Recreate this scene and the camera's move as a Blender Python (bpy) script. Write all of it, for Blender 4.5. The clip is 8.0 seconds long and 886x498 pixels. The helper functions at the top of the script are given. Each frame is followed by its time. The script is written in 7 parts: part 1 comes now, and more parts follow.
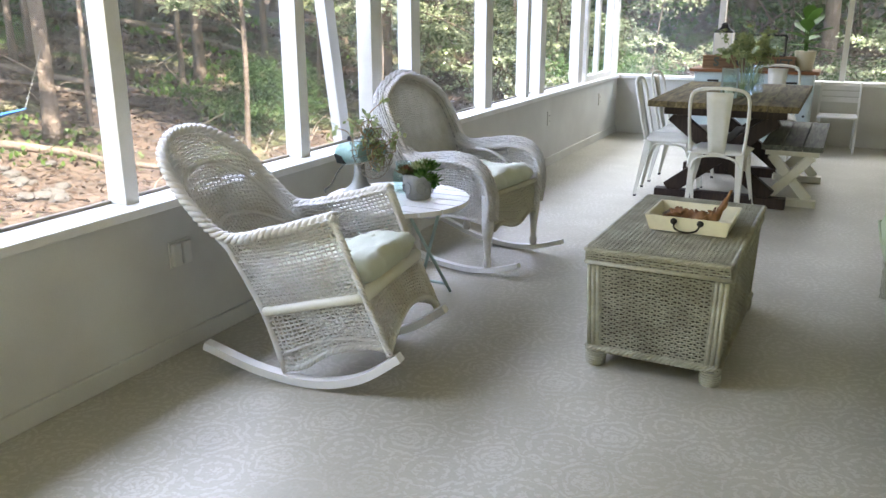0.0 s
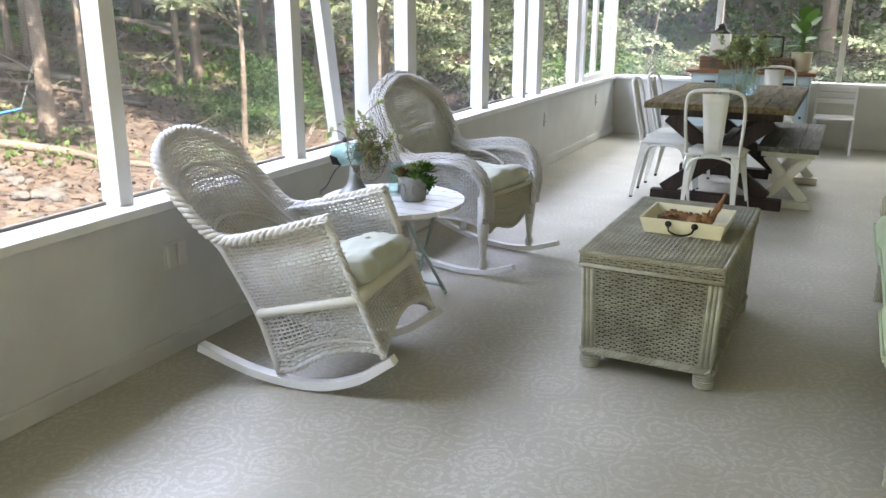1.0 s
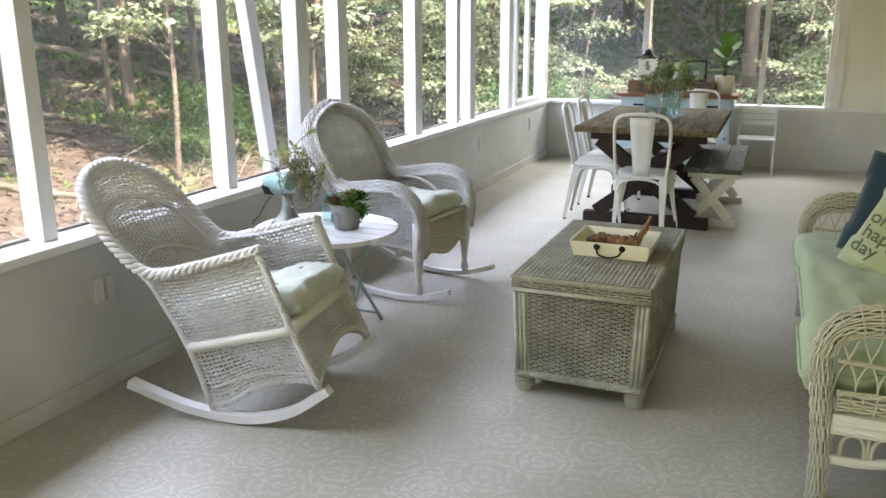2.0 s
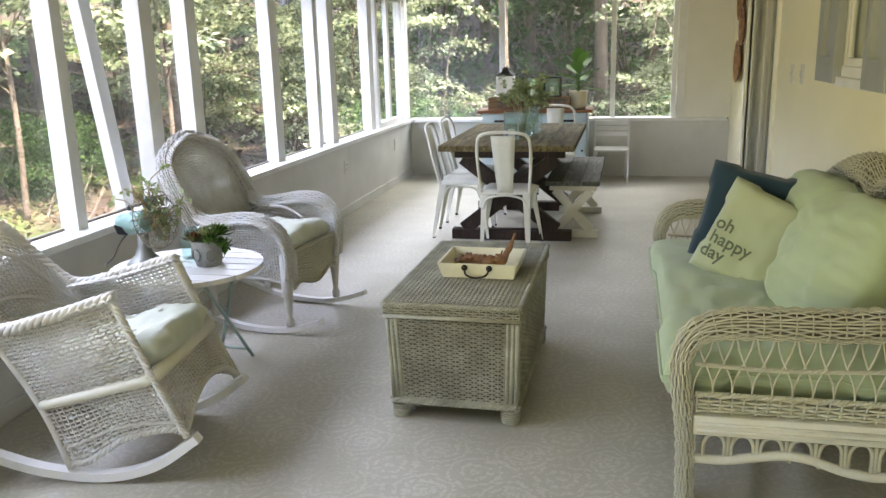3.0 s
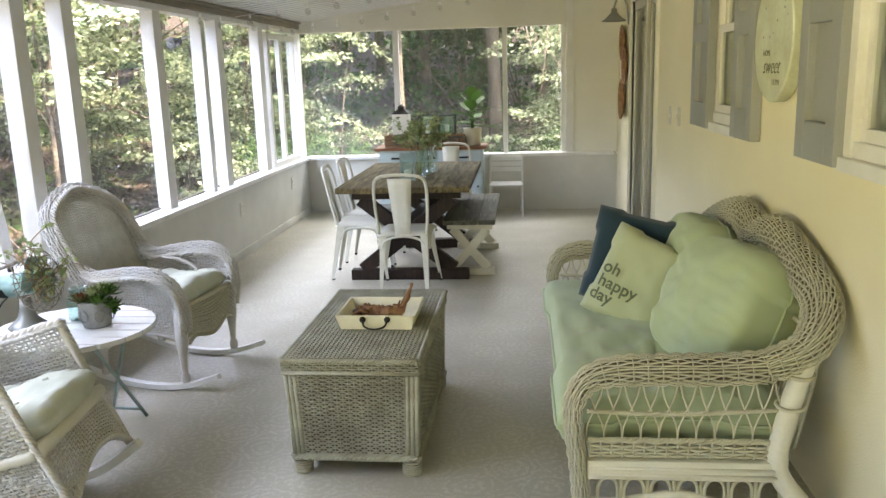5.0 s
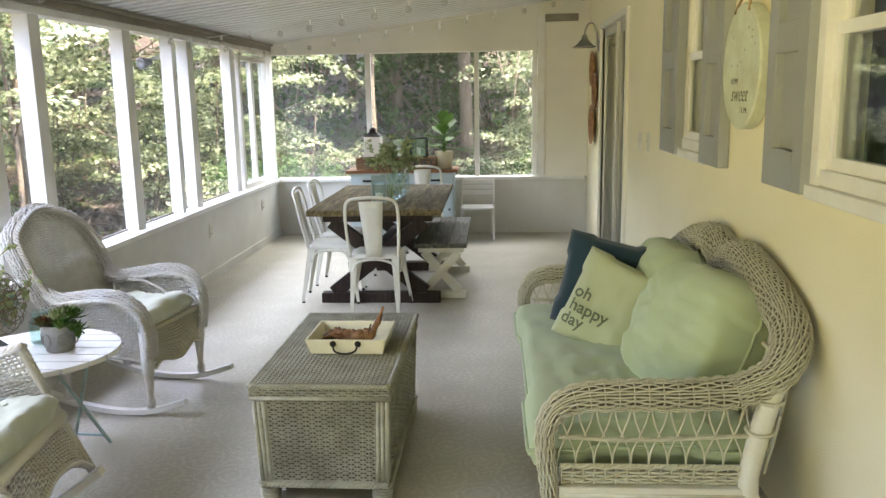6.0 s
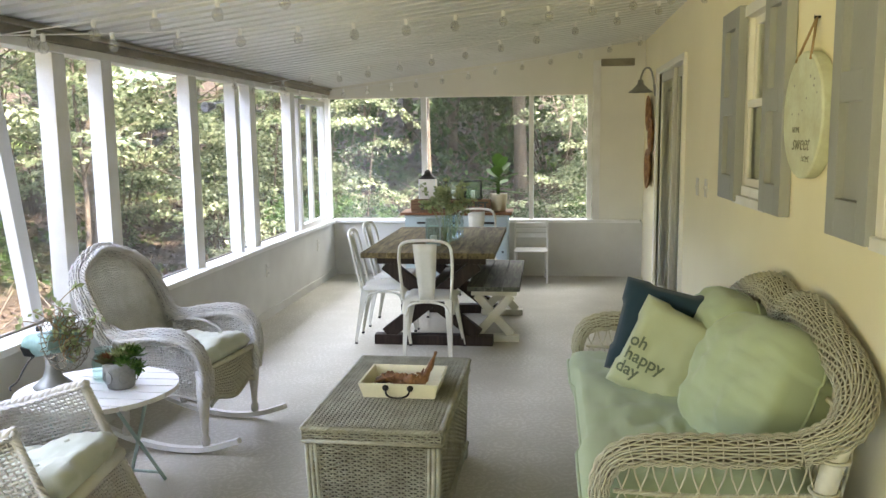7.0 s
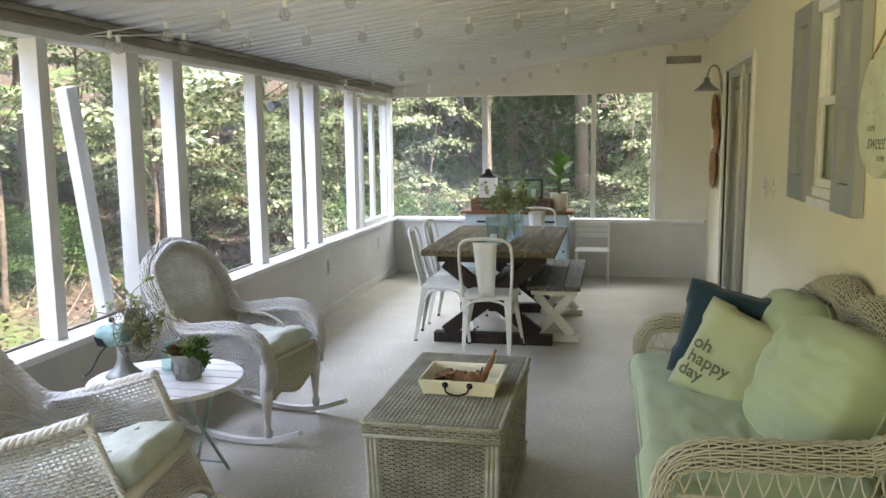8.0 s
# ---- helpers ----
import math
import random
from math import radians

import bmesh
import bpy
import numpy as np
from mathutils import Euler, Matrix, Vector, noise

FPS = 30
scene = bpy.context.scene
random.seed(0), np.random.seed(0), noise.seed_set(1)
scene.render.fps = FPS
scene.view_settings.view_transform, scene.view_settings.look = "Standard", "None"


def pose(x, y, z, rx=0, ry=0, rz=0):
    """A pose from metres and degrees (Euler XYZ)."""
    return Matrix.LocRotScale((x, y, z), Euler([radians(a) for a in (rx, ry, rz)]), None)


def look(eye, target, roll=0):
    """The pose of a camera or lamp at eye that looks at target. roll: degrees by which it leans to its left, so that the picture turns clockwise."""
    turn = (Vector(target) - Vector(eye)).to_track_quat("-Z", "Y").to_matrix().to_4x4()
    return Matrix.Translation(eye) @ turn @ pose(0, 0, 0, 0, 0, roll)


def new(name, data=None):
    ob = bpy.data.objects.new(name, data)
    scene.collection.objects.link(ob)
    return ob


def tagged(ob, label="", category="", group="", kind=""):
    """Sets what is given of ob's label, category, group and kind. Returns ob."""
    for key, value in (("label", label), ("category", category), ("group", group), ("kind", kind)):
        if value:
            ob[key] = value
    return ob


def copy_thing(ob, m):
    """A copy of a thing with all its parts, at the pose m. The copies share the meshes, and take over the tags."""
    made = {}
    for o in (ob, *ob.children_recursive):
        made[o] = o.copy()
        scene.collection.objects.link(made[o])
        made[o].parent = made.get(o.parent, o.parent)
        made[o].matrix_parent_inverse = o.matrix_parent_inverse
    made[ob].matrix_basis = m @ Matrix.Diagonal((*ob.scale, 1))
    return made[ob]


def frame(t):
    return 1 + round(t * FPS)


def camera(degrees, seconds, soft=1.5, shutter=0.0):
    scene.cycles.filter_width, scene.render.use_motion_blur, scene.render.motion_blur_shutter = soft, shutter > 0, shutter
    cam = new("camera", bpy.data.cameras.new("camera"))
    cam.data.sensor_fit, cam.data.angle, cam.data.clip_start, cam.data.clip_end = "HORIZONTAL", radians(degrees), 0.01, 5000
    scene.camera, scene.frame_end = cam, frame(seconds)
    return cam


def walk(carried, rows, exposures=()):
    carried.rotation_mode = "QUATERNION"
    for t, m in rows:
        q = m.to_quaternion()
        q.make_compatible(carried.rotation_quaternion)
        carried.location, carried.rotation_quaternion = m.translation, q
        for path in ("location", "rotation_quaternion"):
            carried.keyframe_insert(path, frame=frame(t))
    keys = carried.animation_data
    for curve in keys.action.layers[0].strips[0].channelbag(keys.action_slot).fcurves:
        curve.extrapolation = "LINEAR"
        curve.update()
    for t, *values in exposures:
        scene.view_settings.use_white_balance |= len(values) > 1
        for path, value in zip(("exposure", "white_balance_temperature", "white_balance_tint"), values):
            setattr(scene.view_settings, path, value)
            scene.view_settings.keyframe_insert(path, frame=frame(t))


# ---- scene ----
cam = camera(57.2, 8.0)

PATH = [
    (0, (2.279, -0.01, 1.324), (1.432, 1.709, 0.753), 0.0),
    (0.5, (2.282, -0.004, 1.329), (1.437, 1.715, 0.753), 0.1),
    (1, (2.289, -0.003, 1.337), (1.447, 1.718, 0.763), 0.2),
    (1.2, (2.288, -0.002, 1.342), (1.456, 1.725, 0.773), 0.3),
    (2.3, (2.342, -0.003, 1.37), (1.686, 1.818, 0.869), -0.3),
    (2.5, (2.344, 0.007, 1.379), (1.737, 1.848, 0.886), -0.5),
    (3, (2.35, 0.034, 1.387), (1.919, 1.927, 0.906), -1.5),
    (3.5, (2.361, 0.043, 1.397), (2.049, 1.961, 0.923), -1.9),
    (4, (2.366, 0.039, 1.424), (2.093, 1.964, 0.956), -2.0),
    (4.5, (2.374, 0.028, 1.454), (2.119, 1.958, 0.997), -1.9),
    (4.7, (2.377, 0.024, 1.47), (2.148, 1.961, 1.031), -1.8),
    (5.8, (2.381, 0.03, 1.502), (2.245, 1.987, 1.11), -1.2),
    (6, (2.375, 0.037, 1.492), (2.251, 1.999, 1.122), -1.0),
    (6.5, (2.372, 0.036, 1.505), (2.237, 2.007, 1.192), -0.7),
    (7, (2.368, 0.032, 1.515), (2.116, 1.998, 1.244), -0.7),
    (7.5, (2.362, 0.021, 1.516), (1.998, 1.97, 1.254), -0.7),
    (8, (2.361, 0.025, 1.512), (1.966, 1.967, 1.24), -0.6),
]
SUN, SKY, SKYLAMP, NORTHLAMP, ENDLAMP, WESTLAMP = 5.0, 0.15, 255.0, 74.0, 1.2, 5.4
walk(cam, [(t, look(eye, target, roll)) for t, eye, target, roll in PATH], [(0, 2.35, 6600, 11), (2.5, 2.36, 6850, 11), (4.5, 2.44, 7000, 11), (6.5, 2.46, 6950, 11), (8, 2.15, 6700, 11)])

# ---- light ----
world = bpy.data.worlds.new("sky")
scene.world = world
world.use_nodes = True
wn = world.node_tree
sky = wn.nodes.new("ShaderNodeTexSky")
sky.sky_type = 'NISHITA'
sky.sun_disc = False
sky.sun_elevation, sky.sun_rotation = radians(54), radians(125)
sky.air_density, sky.dust_density = 1.0, 1.5
wn.nodes["Background"].inputs["Strength"].default_value = SKY
wn.links.new(sky.outputs[0], wn.nodes["Background"].inputs["Color"])
sun_data = bpy.data.lights.new("sun", 'SUN')
sun_data.energy, sun_data.angle, sun_data.color = SUN, radians(0.6), (1.0, 0.93, 0.8)
sun_lamp = new("sun", sun_data)
# added lamp, hidden above the long screened side, filling in for open sky
sky_data = bpy.data.lights.new("sky_fill", 'AREA')
sky_data.shape, sky_data.size, sky_data.size_y, sky_data.energy, sky_data.color = 'RECTANGLE', 10.4, 1.5, SKYLAMP, (0.62, 0.70, 1.0)
sky_lamp = new("sky_fill", sky_data)
sky_lamp.matrix_world = look((-1.9, 4.7, 3.15), (1.6, 4.7, 0.3))
# added lamp, hidden above the far end, filling in for open sky
north_data = bpy.data.lights.new("end_sky_fill", 'AREA')
north_data.shape, north_data.size, north_data.size_y, north_data.energy, north_data.color = 'RECTANGLE', 4.5, 1.4, NORTHLAMP, (0.92, 0.95, 1.0)
north_lamp = new("end_sky_fill", north_data)
north_lamp.matrix_world = look((1.4, 11.0, 3.2), (1.4, 7.2, 0.3))
# added fill lamp in the assumed opening behind the camera
end_data = bpy.data.lights.new("end_fill", 'AREA')
end_data.shape, end_data.size, end_data.size_y, end_data.energy, end_data.color = 'RECTANGLE', 3.3, 1.35, ENDLAMP, (1.0, 0.94, 0.76)
end_lamp = new("end_fill", end_data)
end_lamp.matrix_world = look((1.65, -5.07, 1.3), (1.65, 3.0, 1.3))
# added yellow fill lamp beside the camera, aimed to brighten the upper house wall
west_data = bpy.data.lights.new("side_fill", 'AREA')
west_data.shape, west_data.size, west_data.size_y, west_data.energy, west_data.color = 'RECTANGLE', 2.4, 1.25, WESTLAMP, (1.0, 0.91, 0.42)
west_lamp = new("side_fill", west_data)
west_data.spread = radians(68)
west_lamp.matrix_world = look((-0.12, -0.4, 1.29), (3.39, 4.7, 2.55))
sun_lamp.matrix_world = look((5.9 * 0.82, -5.9 * 0.57, 8.1), (0, 0, 0))


# ---- helpers of this scene ----
def part(name, bm, material, parent=None, label="", smooth=False):
    """One bmesh as one mesh object, under a thing or on its own."""
    me = bpy.data.meshes.new(name)
    bm.to_mesh(me)
    bm.free()
    return dress(new(name, me), material, parent, label, smooth)


def dress(ob, material, parent=None, label="", smooth=False):
    if isinstance(material, (list, tuple)):
        for m in material:
            ob.data.materials.append(m)
    elif material:
        ob.data.materials.append(material)
    if smooth:
        ob.data.polygons.foreach_set("use_smooth", [True] * len(ob.data.polygons))
    if parent:
        ob.parent = parent
    if label:
        ob["label"] = label
    return ob


def raw(name, verts, faces, material, parent=None, label="", smooth=False):
    """A mesh from computed vertex and face arrays."""
    me = bpy.data.meshes.new(name)
    me.from_pydata([tuple(v) for v in np.asarray(verts).tolist()], [], np.asarray(faces).tolist() if isinstance(faces, np.ndarray) else faces)
    me.update()
    return dress(new(name, me), material, parent, label, smooth)


def thing(name, label, category, at=None, group="", kind=""):
    ob = new(name)
    ob.empty_display_size = 0.1
    if at is not None:
        ob.matrix_basis = at
    return tagged(ob, label, category, group, kind)


def box(bm, lo, hi, bevel=0.0, m=None):
    """A box between two corners, with rounded edges where asked, turned by m."""
    lo, hi = Vector(lo), Vector(hi)
    made = bmesh.ops.create_cube(bm, size=1.0)["verts"]
    size, mid = hi - lo, (hi + lo) / 2
    for v in made:
        v.co = Vector((v.co.x * size.x, v.co.y * size.y, v.co.z * size.z)) + mid
    if bevel:
        edges = {e for v in made for e in v.link_edges}
        made = bmesh.ops.bevel(bm, geom=list(edges), offset=bevel, segments=2, affect='EDGES', profile=0.6)["verts"]
    if m is not None:
        bmesh.ops.transform(bm, matrix=m, verts=list({v for v in made}))
    return bm


def boxes(*items, bevel=0.0):
    bm = bmesh.new()
    for lo, hi in items:
        box(bm, lo, hi, bevel)
    return bm


def beam(bm, a, b, w, d, up=(0, 0, 1), bevel=0.0):
    """A bar of section w by d from a to b; d runs along up."""
    a, b = Vector(a), Vector(b)
    y = (b - a).normalized()
    x = y.cross(Vector(up)).normalized()
    z = x.cross(y)
    m = Matrix((x, y, z)).transposed().to_4x4()
    m.translation = (a + b) / 2
    h = (b - a).length / 2
    return box(bm, (-w / 2, -h, -d / 2), (w / 2, h, d / 2), bevel, m)


def tube_arrays(points, radius, sides=6, closed=False, caps=True):
    """Vertices and faces of a round bar along a line of points; radius may be a list."""
    p = np.asarray(points, float)
    n = len(p)
    if closed:
        t = np.roll(p, -1, 0) - np.roll(p, 1, 0)
    else:
        t = np.gradient(p, axis=0)
    t /= np.maximum(np.linalg.norm(t, axis=1, keepdims=True), 1e-9)
    ref = np.array((0.0, 0.0, 1.0)) if abs(t[:, 2]).mean() < 0.8 else np.array((0.0, 1.0, 0.0))
    a = np.cross(t, ref)
    bad = np.linalg.norm(a, axis=1) < 1e-3
    a[bad] = (1, 0, 0)
    a /= np.linalg.norm(a, axis=1, keepdims=True)
    for i in range(1, n):
        if a[i] @ a[i - 1] < 0:
            a[i] = -a[i]
    b = np.cross(t, a)
    ang = np.arange(sides) * 2 * math.pi / sides
    r = np.broadcast_to(np.asarray(radius, float), (n,))
    v = p[:, None] + r[:, None, None] * (np.cos(ang)[None, :, None] * a[:, None] + np.sin(ang)[None, :, None] * b[:, None])
    faces = []
    for i in range(n if closed else n - 1):
        j = (i + 1) % n
        for k in range(sides):
            l = (k + 1) % sides
            faces.append((i * sides + k, i * sides + l, j * sides + l, j * sides + k))
    if caps and not closed:
        faces.append(tuple(range(sides))[::-1])
        faces.append(tuple(range((n - 1) * sides, n * sides)))
    return v.reshape(-1, 3), faces


def join_arrays(items):
    verts, faces, base = [], [], 0
    for v, f in items:
        verts.append(v)
        faces.extend([tuple(i + base for i in q) for q in f])
        base += len(v)
    return np.concatenate(verts), faces


def tubes(name, lines, radius, material, parent=None, label="", sides=6, closed=False):
    v, f = join_arrays([tube_arrays(l, radius, sides, closed) for l in lines])
    return raw(name, v, f, material, parent, label, True)


def arc(points, n=24):
    """A smooth line through a few points (Catmull-Rom)."""
    p = [np.array(q, float) for q in points]
    p = [2 * p[0] - p[1]] + p + [2 * p[-1] - p[-2]]
    out = []
    per = max(2, n // (len(p) - 3))
    for i in range(1, len(p) - 2):
        for k in range(per):
            t = k / per
            out.append(0.5 * (2 * p[i] + (p[i + 1] - p[i - 1]) * t + (2 * p[i - 1] - 5 * p[i] + 4 * p[i + 1] - p[i + 2]) * t * t + (3 * p[i] - p[i - 1] - 3 * p[i + 1] + p[i + 2]) * t ** 3))
    out.append(p[-2])
    return np.array(out)


def weave(name, surface, length, height, pitch, stake, radius, material, parent=None, label="", amp=None, over=1, stakes=True, step=3):
    """Woven cane over surface(u, v): strands run along u, in and out round stakes that run along v."""
    rows, cols = max(2, int(height / pitch)), max(2, int(length / stake))
    amp = radius * 0.9 if amp is None else amp
    e = 1e-3

    def frame_at(u, v):
        p = surface(u, v)
        du = surface(np.minimum(u + e, 1), v) - surface(np.maximum(u - e, 0), v)
        dv = surface(u, np.minimum(v + e, 1)) - surface(u, np.maximum(v - e, 0))
        nrm = np.cross(du, dv)
        nrm /= np.maximum(np.linalg.norm(nrm, axis=1, keepdims=True), 1e-9)
        dv /= np.maximum(np.linalg.norm(dv, axis=1, keepdims=True), 1e-9)
        return p, nrm, dv

    n = cols * step + 1
    verts, faces = [], []
    u = np.linspace(0, 1, n)
    wob = np.random.RandomState(rows * 7 + cols)
    base = 0
    quad = np.array([(k, (k + 1) % 4, 4 + (k + 1) % 4, 4 + k) for k in range(4)])
    seg = (np.arange(n - 1)[:, None, None] * 4 + quad[None]).reshape(-1, 4)
    for r in range(rows):
        v = np.full(n, (r + 0.5 + wob.uniform(-0.12, 0.12)) / rows)
        p, nrm, dv = frame_at(u, v)
        phase = np.pi * (u * cols / over + r)
        p = p + nrm * (amp * np.cos(phase) * wob.uniform(0.85, 1.15))[:, None]
        ring = np.stack([p + nrm * radius * 0.75, p + dv * radius, p - nrm * radius * 0.75, p - dv * radius], 1).reshape(-1, 3)
        verts.append(ring)
        faces.append(seg + base)
        base += len(ring)
    if stakes:
        m = max(6, rows // 2)
        v = np.linspace(0, 1, m)
        segs = (np.arange(m - 1)[:, None, None] * 4 + quad[None]).reshape(-1, 4)
        for c in range(cols + 1):
            uu = np.full(m, c / cols)
            p, nrm, dv = frame_at(uu, v)
            side = np.cross(nrm, dv)
            rr = radius * 0.8
            ring = np.stack([p + nrm * rr, p + side * rr, p - nrm * rr, p - side * rr], 1).reshape(-1, 3)
            verts.append(ring)
            faces.append(segs + base)
            base += len(ring)
    return tagged(raw(name, np.concatenate(verts), np.concatenate(faces), material, parent, label, True), kind="stuff")


def braid(name, line, width, material, parent=None, label="", pitch=None):
    """A three-strand plait along a line."""
    p = np.asarray(line, float)
    d = np.r_[0, np.cumsum(np.linalg.norm(np.diff(p, axis=0), axis=1))]
    total = d[-1]
    pitch = pitch or width * 2.2
    n = int(total / pitch * 9) + 2
    s = np.linspace(0, total, n)
    q = np.stack([np.interp(s, d, p[:, i]) for i in range(3)], 1)
    t = np.gradient(q, axis=0)
    t /= np.linalg.norm(t, axis=1, keepdims=True)
    a = np.cross(t, (0.02, 0.05, 1.0))
    a /= np.maximum(np.linalg.norm(a, axis=1, keepdims=True), 1e-6)
    b = np.cross(t, a)
    items = []
    for k in range(3):
        ph = 2 * math.pi * (s / pitch + k / 3)
        line_k = q + a * (np.sin(ph) * width * 0.34)[:, None] + b * (np.cos(ph) * width * 0.30)[:, None]
        items.append(tube_arrays(line_k, width * 0.3, 5))
    v, f = join_arrays(items)
    return tagged(raw(name, v, f, material, parent, label, True), kind="stuff")


def lathe(bm, profile, sides=20, m=None):
    """Spin (radius, height) pairs round z."""
    rings = []
    for r, z in profile:
        rings.append([bm.verts.new((r * math.cos(2 * math.pi * k / sides), r * math.sin(2 * math.pi * k / sides), z)) for k in range(sides)])
    new_verts = [v for ring in rings for v in ring]
    for lower, upper in zip(rings, rings[1:]):
        for k in range(sides):
            bm.faces.new((lower[k], lower[(k + 1) % sides], upper[(k + 1) % sides], upper[k]))
    if profile[0][0] > 1e-4:
        bm.faces.new(rings[0][::-1])
    if profile[-1][0] > 1e-4:
        bm.faces.new(rings[-1])
    if m is not None:
        bmesh.ops.transform(bm, matrix=m, verts=new_verts)
    return bm


def cushion(name, size, material, parent=None, label="", puff=0.35, seed=1, wrinkle=0.006, n=26, rounded=0.0):
    """A stuffed cushion about its centre: full in the middle, thin at the seam."""
    sx, sy, sz = size
    g = np.linspace(-1, 1, n)
    X, Y = np.meshgrid(g, g, indexing="ij")
    edge = np.clip((1 - np.abs(X) ** 4) * (1 - np.abs(Y) ** 4), 0, 1)
    h = sz / 2 * (edge ** puff) + 0.006
    pinch = 1 - 0.05 * (np.abs(X * Y) < 0.5) * (np.maximum(np.abs(X), np.abs(Y)) > 0.9)
    px, py = X * np.sqrt(1 - rounded * Y * Y / 2) * sx / 2 * pinch, Y * np.sqrt(1 - rounded * X * X / 2) * sy / 2 * pinch
    top, low = [], []
    for i in range(n):
        for j in range(n):
            k = wrinkle * (noise.noise((px[i, j] * 9 + seed, py[i, j] * 9, seed * 3.1)) + 0.7 * noise.noise((px[i, j] * 30, py[i, j] * 14 + seed, 2.0)))
            e2 = edge[i, j] ** 0.3
            top.append((px[i, j], py[i, j], h[i, j] + k * e2 * 2))
            low.append((px[i, j], py[i, j], -h[i, j] + k * e2))
    faces = []
    idx = lambda i, j: i * n + j
    for i in range(n - 1):
        for j in range(n - 1):
            q = (idx(i, j), idx(i + 1, j), idx(i + 1, j + 1), idx(i, j + 1))
            faces.append(q)
            faces.append(tuple(a + n * n for a in q[::-1]))
    rim = [idx(i, 0) for i in range(n)] + [idx(n - 1, j) for j in range(1, n)] + [idx(i, n - 1) for i in range(n - 2, -1, -1)] + [idx(0, j) for j in range(n - 2, 0, -1)]
    for a, b in zip(rim, rim[1:] + rim[:1]):
        faces.append((b, a, a + n * n, b + n * n))
    return raw(name, np.array(top + low), faces, material, parent, label, True), np.array(top + low)[rim]


def cushion_top(size, puff, seed, wrinkle):
    """The height of a cushion's upper face at (x, y)."""
    sx, sy, sz = size

    def height(x, y):
        edge = max(0.0, (1 - abs(2 * x / sx) ** 4) * (1 - abs(2 * y / sy) ** 4))
        k = wrinkle * (noise.noise((x * 9 + seed, y * 9, seed * 3.1)) + 0.7 * noise.noise((x * 30, y * 14 + seed, 2.0)))
        return sz / 2 * edge ** puff + 0.006 + k * edge ** 0.3 * 2
    return height


def leaf_cloud(count, spread, size, seed, droop=0.3, shape=None):
    """Vertices and faces of many small folded leaves, scattered in clumps."""
    r = np.random.RandomState(seed)
    clumps = shape if shape is not None else r.normal(0, 1, (max(3, count // 40), 3)) * spread
    which = r.randint(0, len(clumps), count)
    c = clumps[which] + r.normal(0, 1, (count, 3)) * np.array(spread) * 0.16
    d = r.normal(0, 1, (count, 3))
    d[:, 2] = d[:, 2] * 0.5 - droop
    d /= np.linalg.norm(d, axis=1, keepdims=True)
    s = np.cross(d, r.normal(0, 1, (count, 3)))
    s /= np.linalg.norm(s, axis=1, keepdims=True)
    up = np.cross(s, d)
    l = size * r.uniform(0.6, 1.4, (count, 1))
    v = np.stack([c, c + d * l * 0.5 + s * l * 0.32 + up * l * 0.08, c + d * l, c + d * l * 0.5 - s * l * 0.32 + up * l * 0.08], 1).reshape(-1, 3)
    f = np.arange(count * 4).reshape(-1, 4)
    return v, f


def leaf_sprays(centres, radius, per, size, seed, tilt=0.22):
    """Leaves lying in flat, drooping tiers, as on the branches of an understorey tree."""
    r = np.random.RandomState(seed)
    out = []
    for c in centres:
        n = int(per * r.uniform(0.6, 1.3))
        a, q = r.uniform(0, 2 * math.pi, n), np.sqrt(r.rand(n)) * radius * r.uniform(0.6, 1.25)
        lean = r.normal(0, tilt, 2)
        stretch = r.uniform(0.5, 1.0)
        px, py = np.cos(a) * q, np.sin(a) * q * stretch
        pz = px * lean[0] + py * lean[1] - 0.22 * q * q / radius + r.normal(0, 0.06 * radius, n)
        base = np.asarray(c) + np.stack([px, py, pz], 1)
        d = np.stack([np.cos(a), np.sin(a), np.full(n, -0.35)], 1) + r.normal(0, 0.5, (n, 3))
        d /= np.linalg.norm(d, axis=1, keepdims=True)
        s = np.cross(d, np.array((0, 0, 1.0)) + r.normal(0, 0.35, (n, 3)))
        s /= np.linalg.norm(s, axis=1, keepdims=True)
        up = np.cross(s, d)
        l = size * r.uniform(0.6, 1.4, (n, 1))
        out.append(np.stack([base, base + d * l * 0.45 + s * l * 0.36 + up * l * 0.06, base + d * l, base + d * l * 0.45 - s * l * 0.36 + up * l * 0.06], 1).reshape(-1, 3))
    v = np.concatenate(out)
    return v, np.arange(len(v)).reshape(-1, 4)


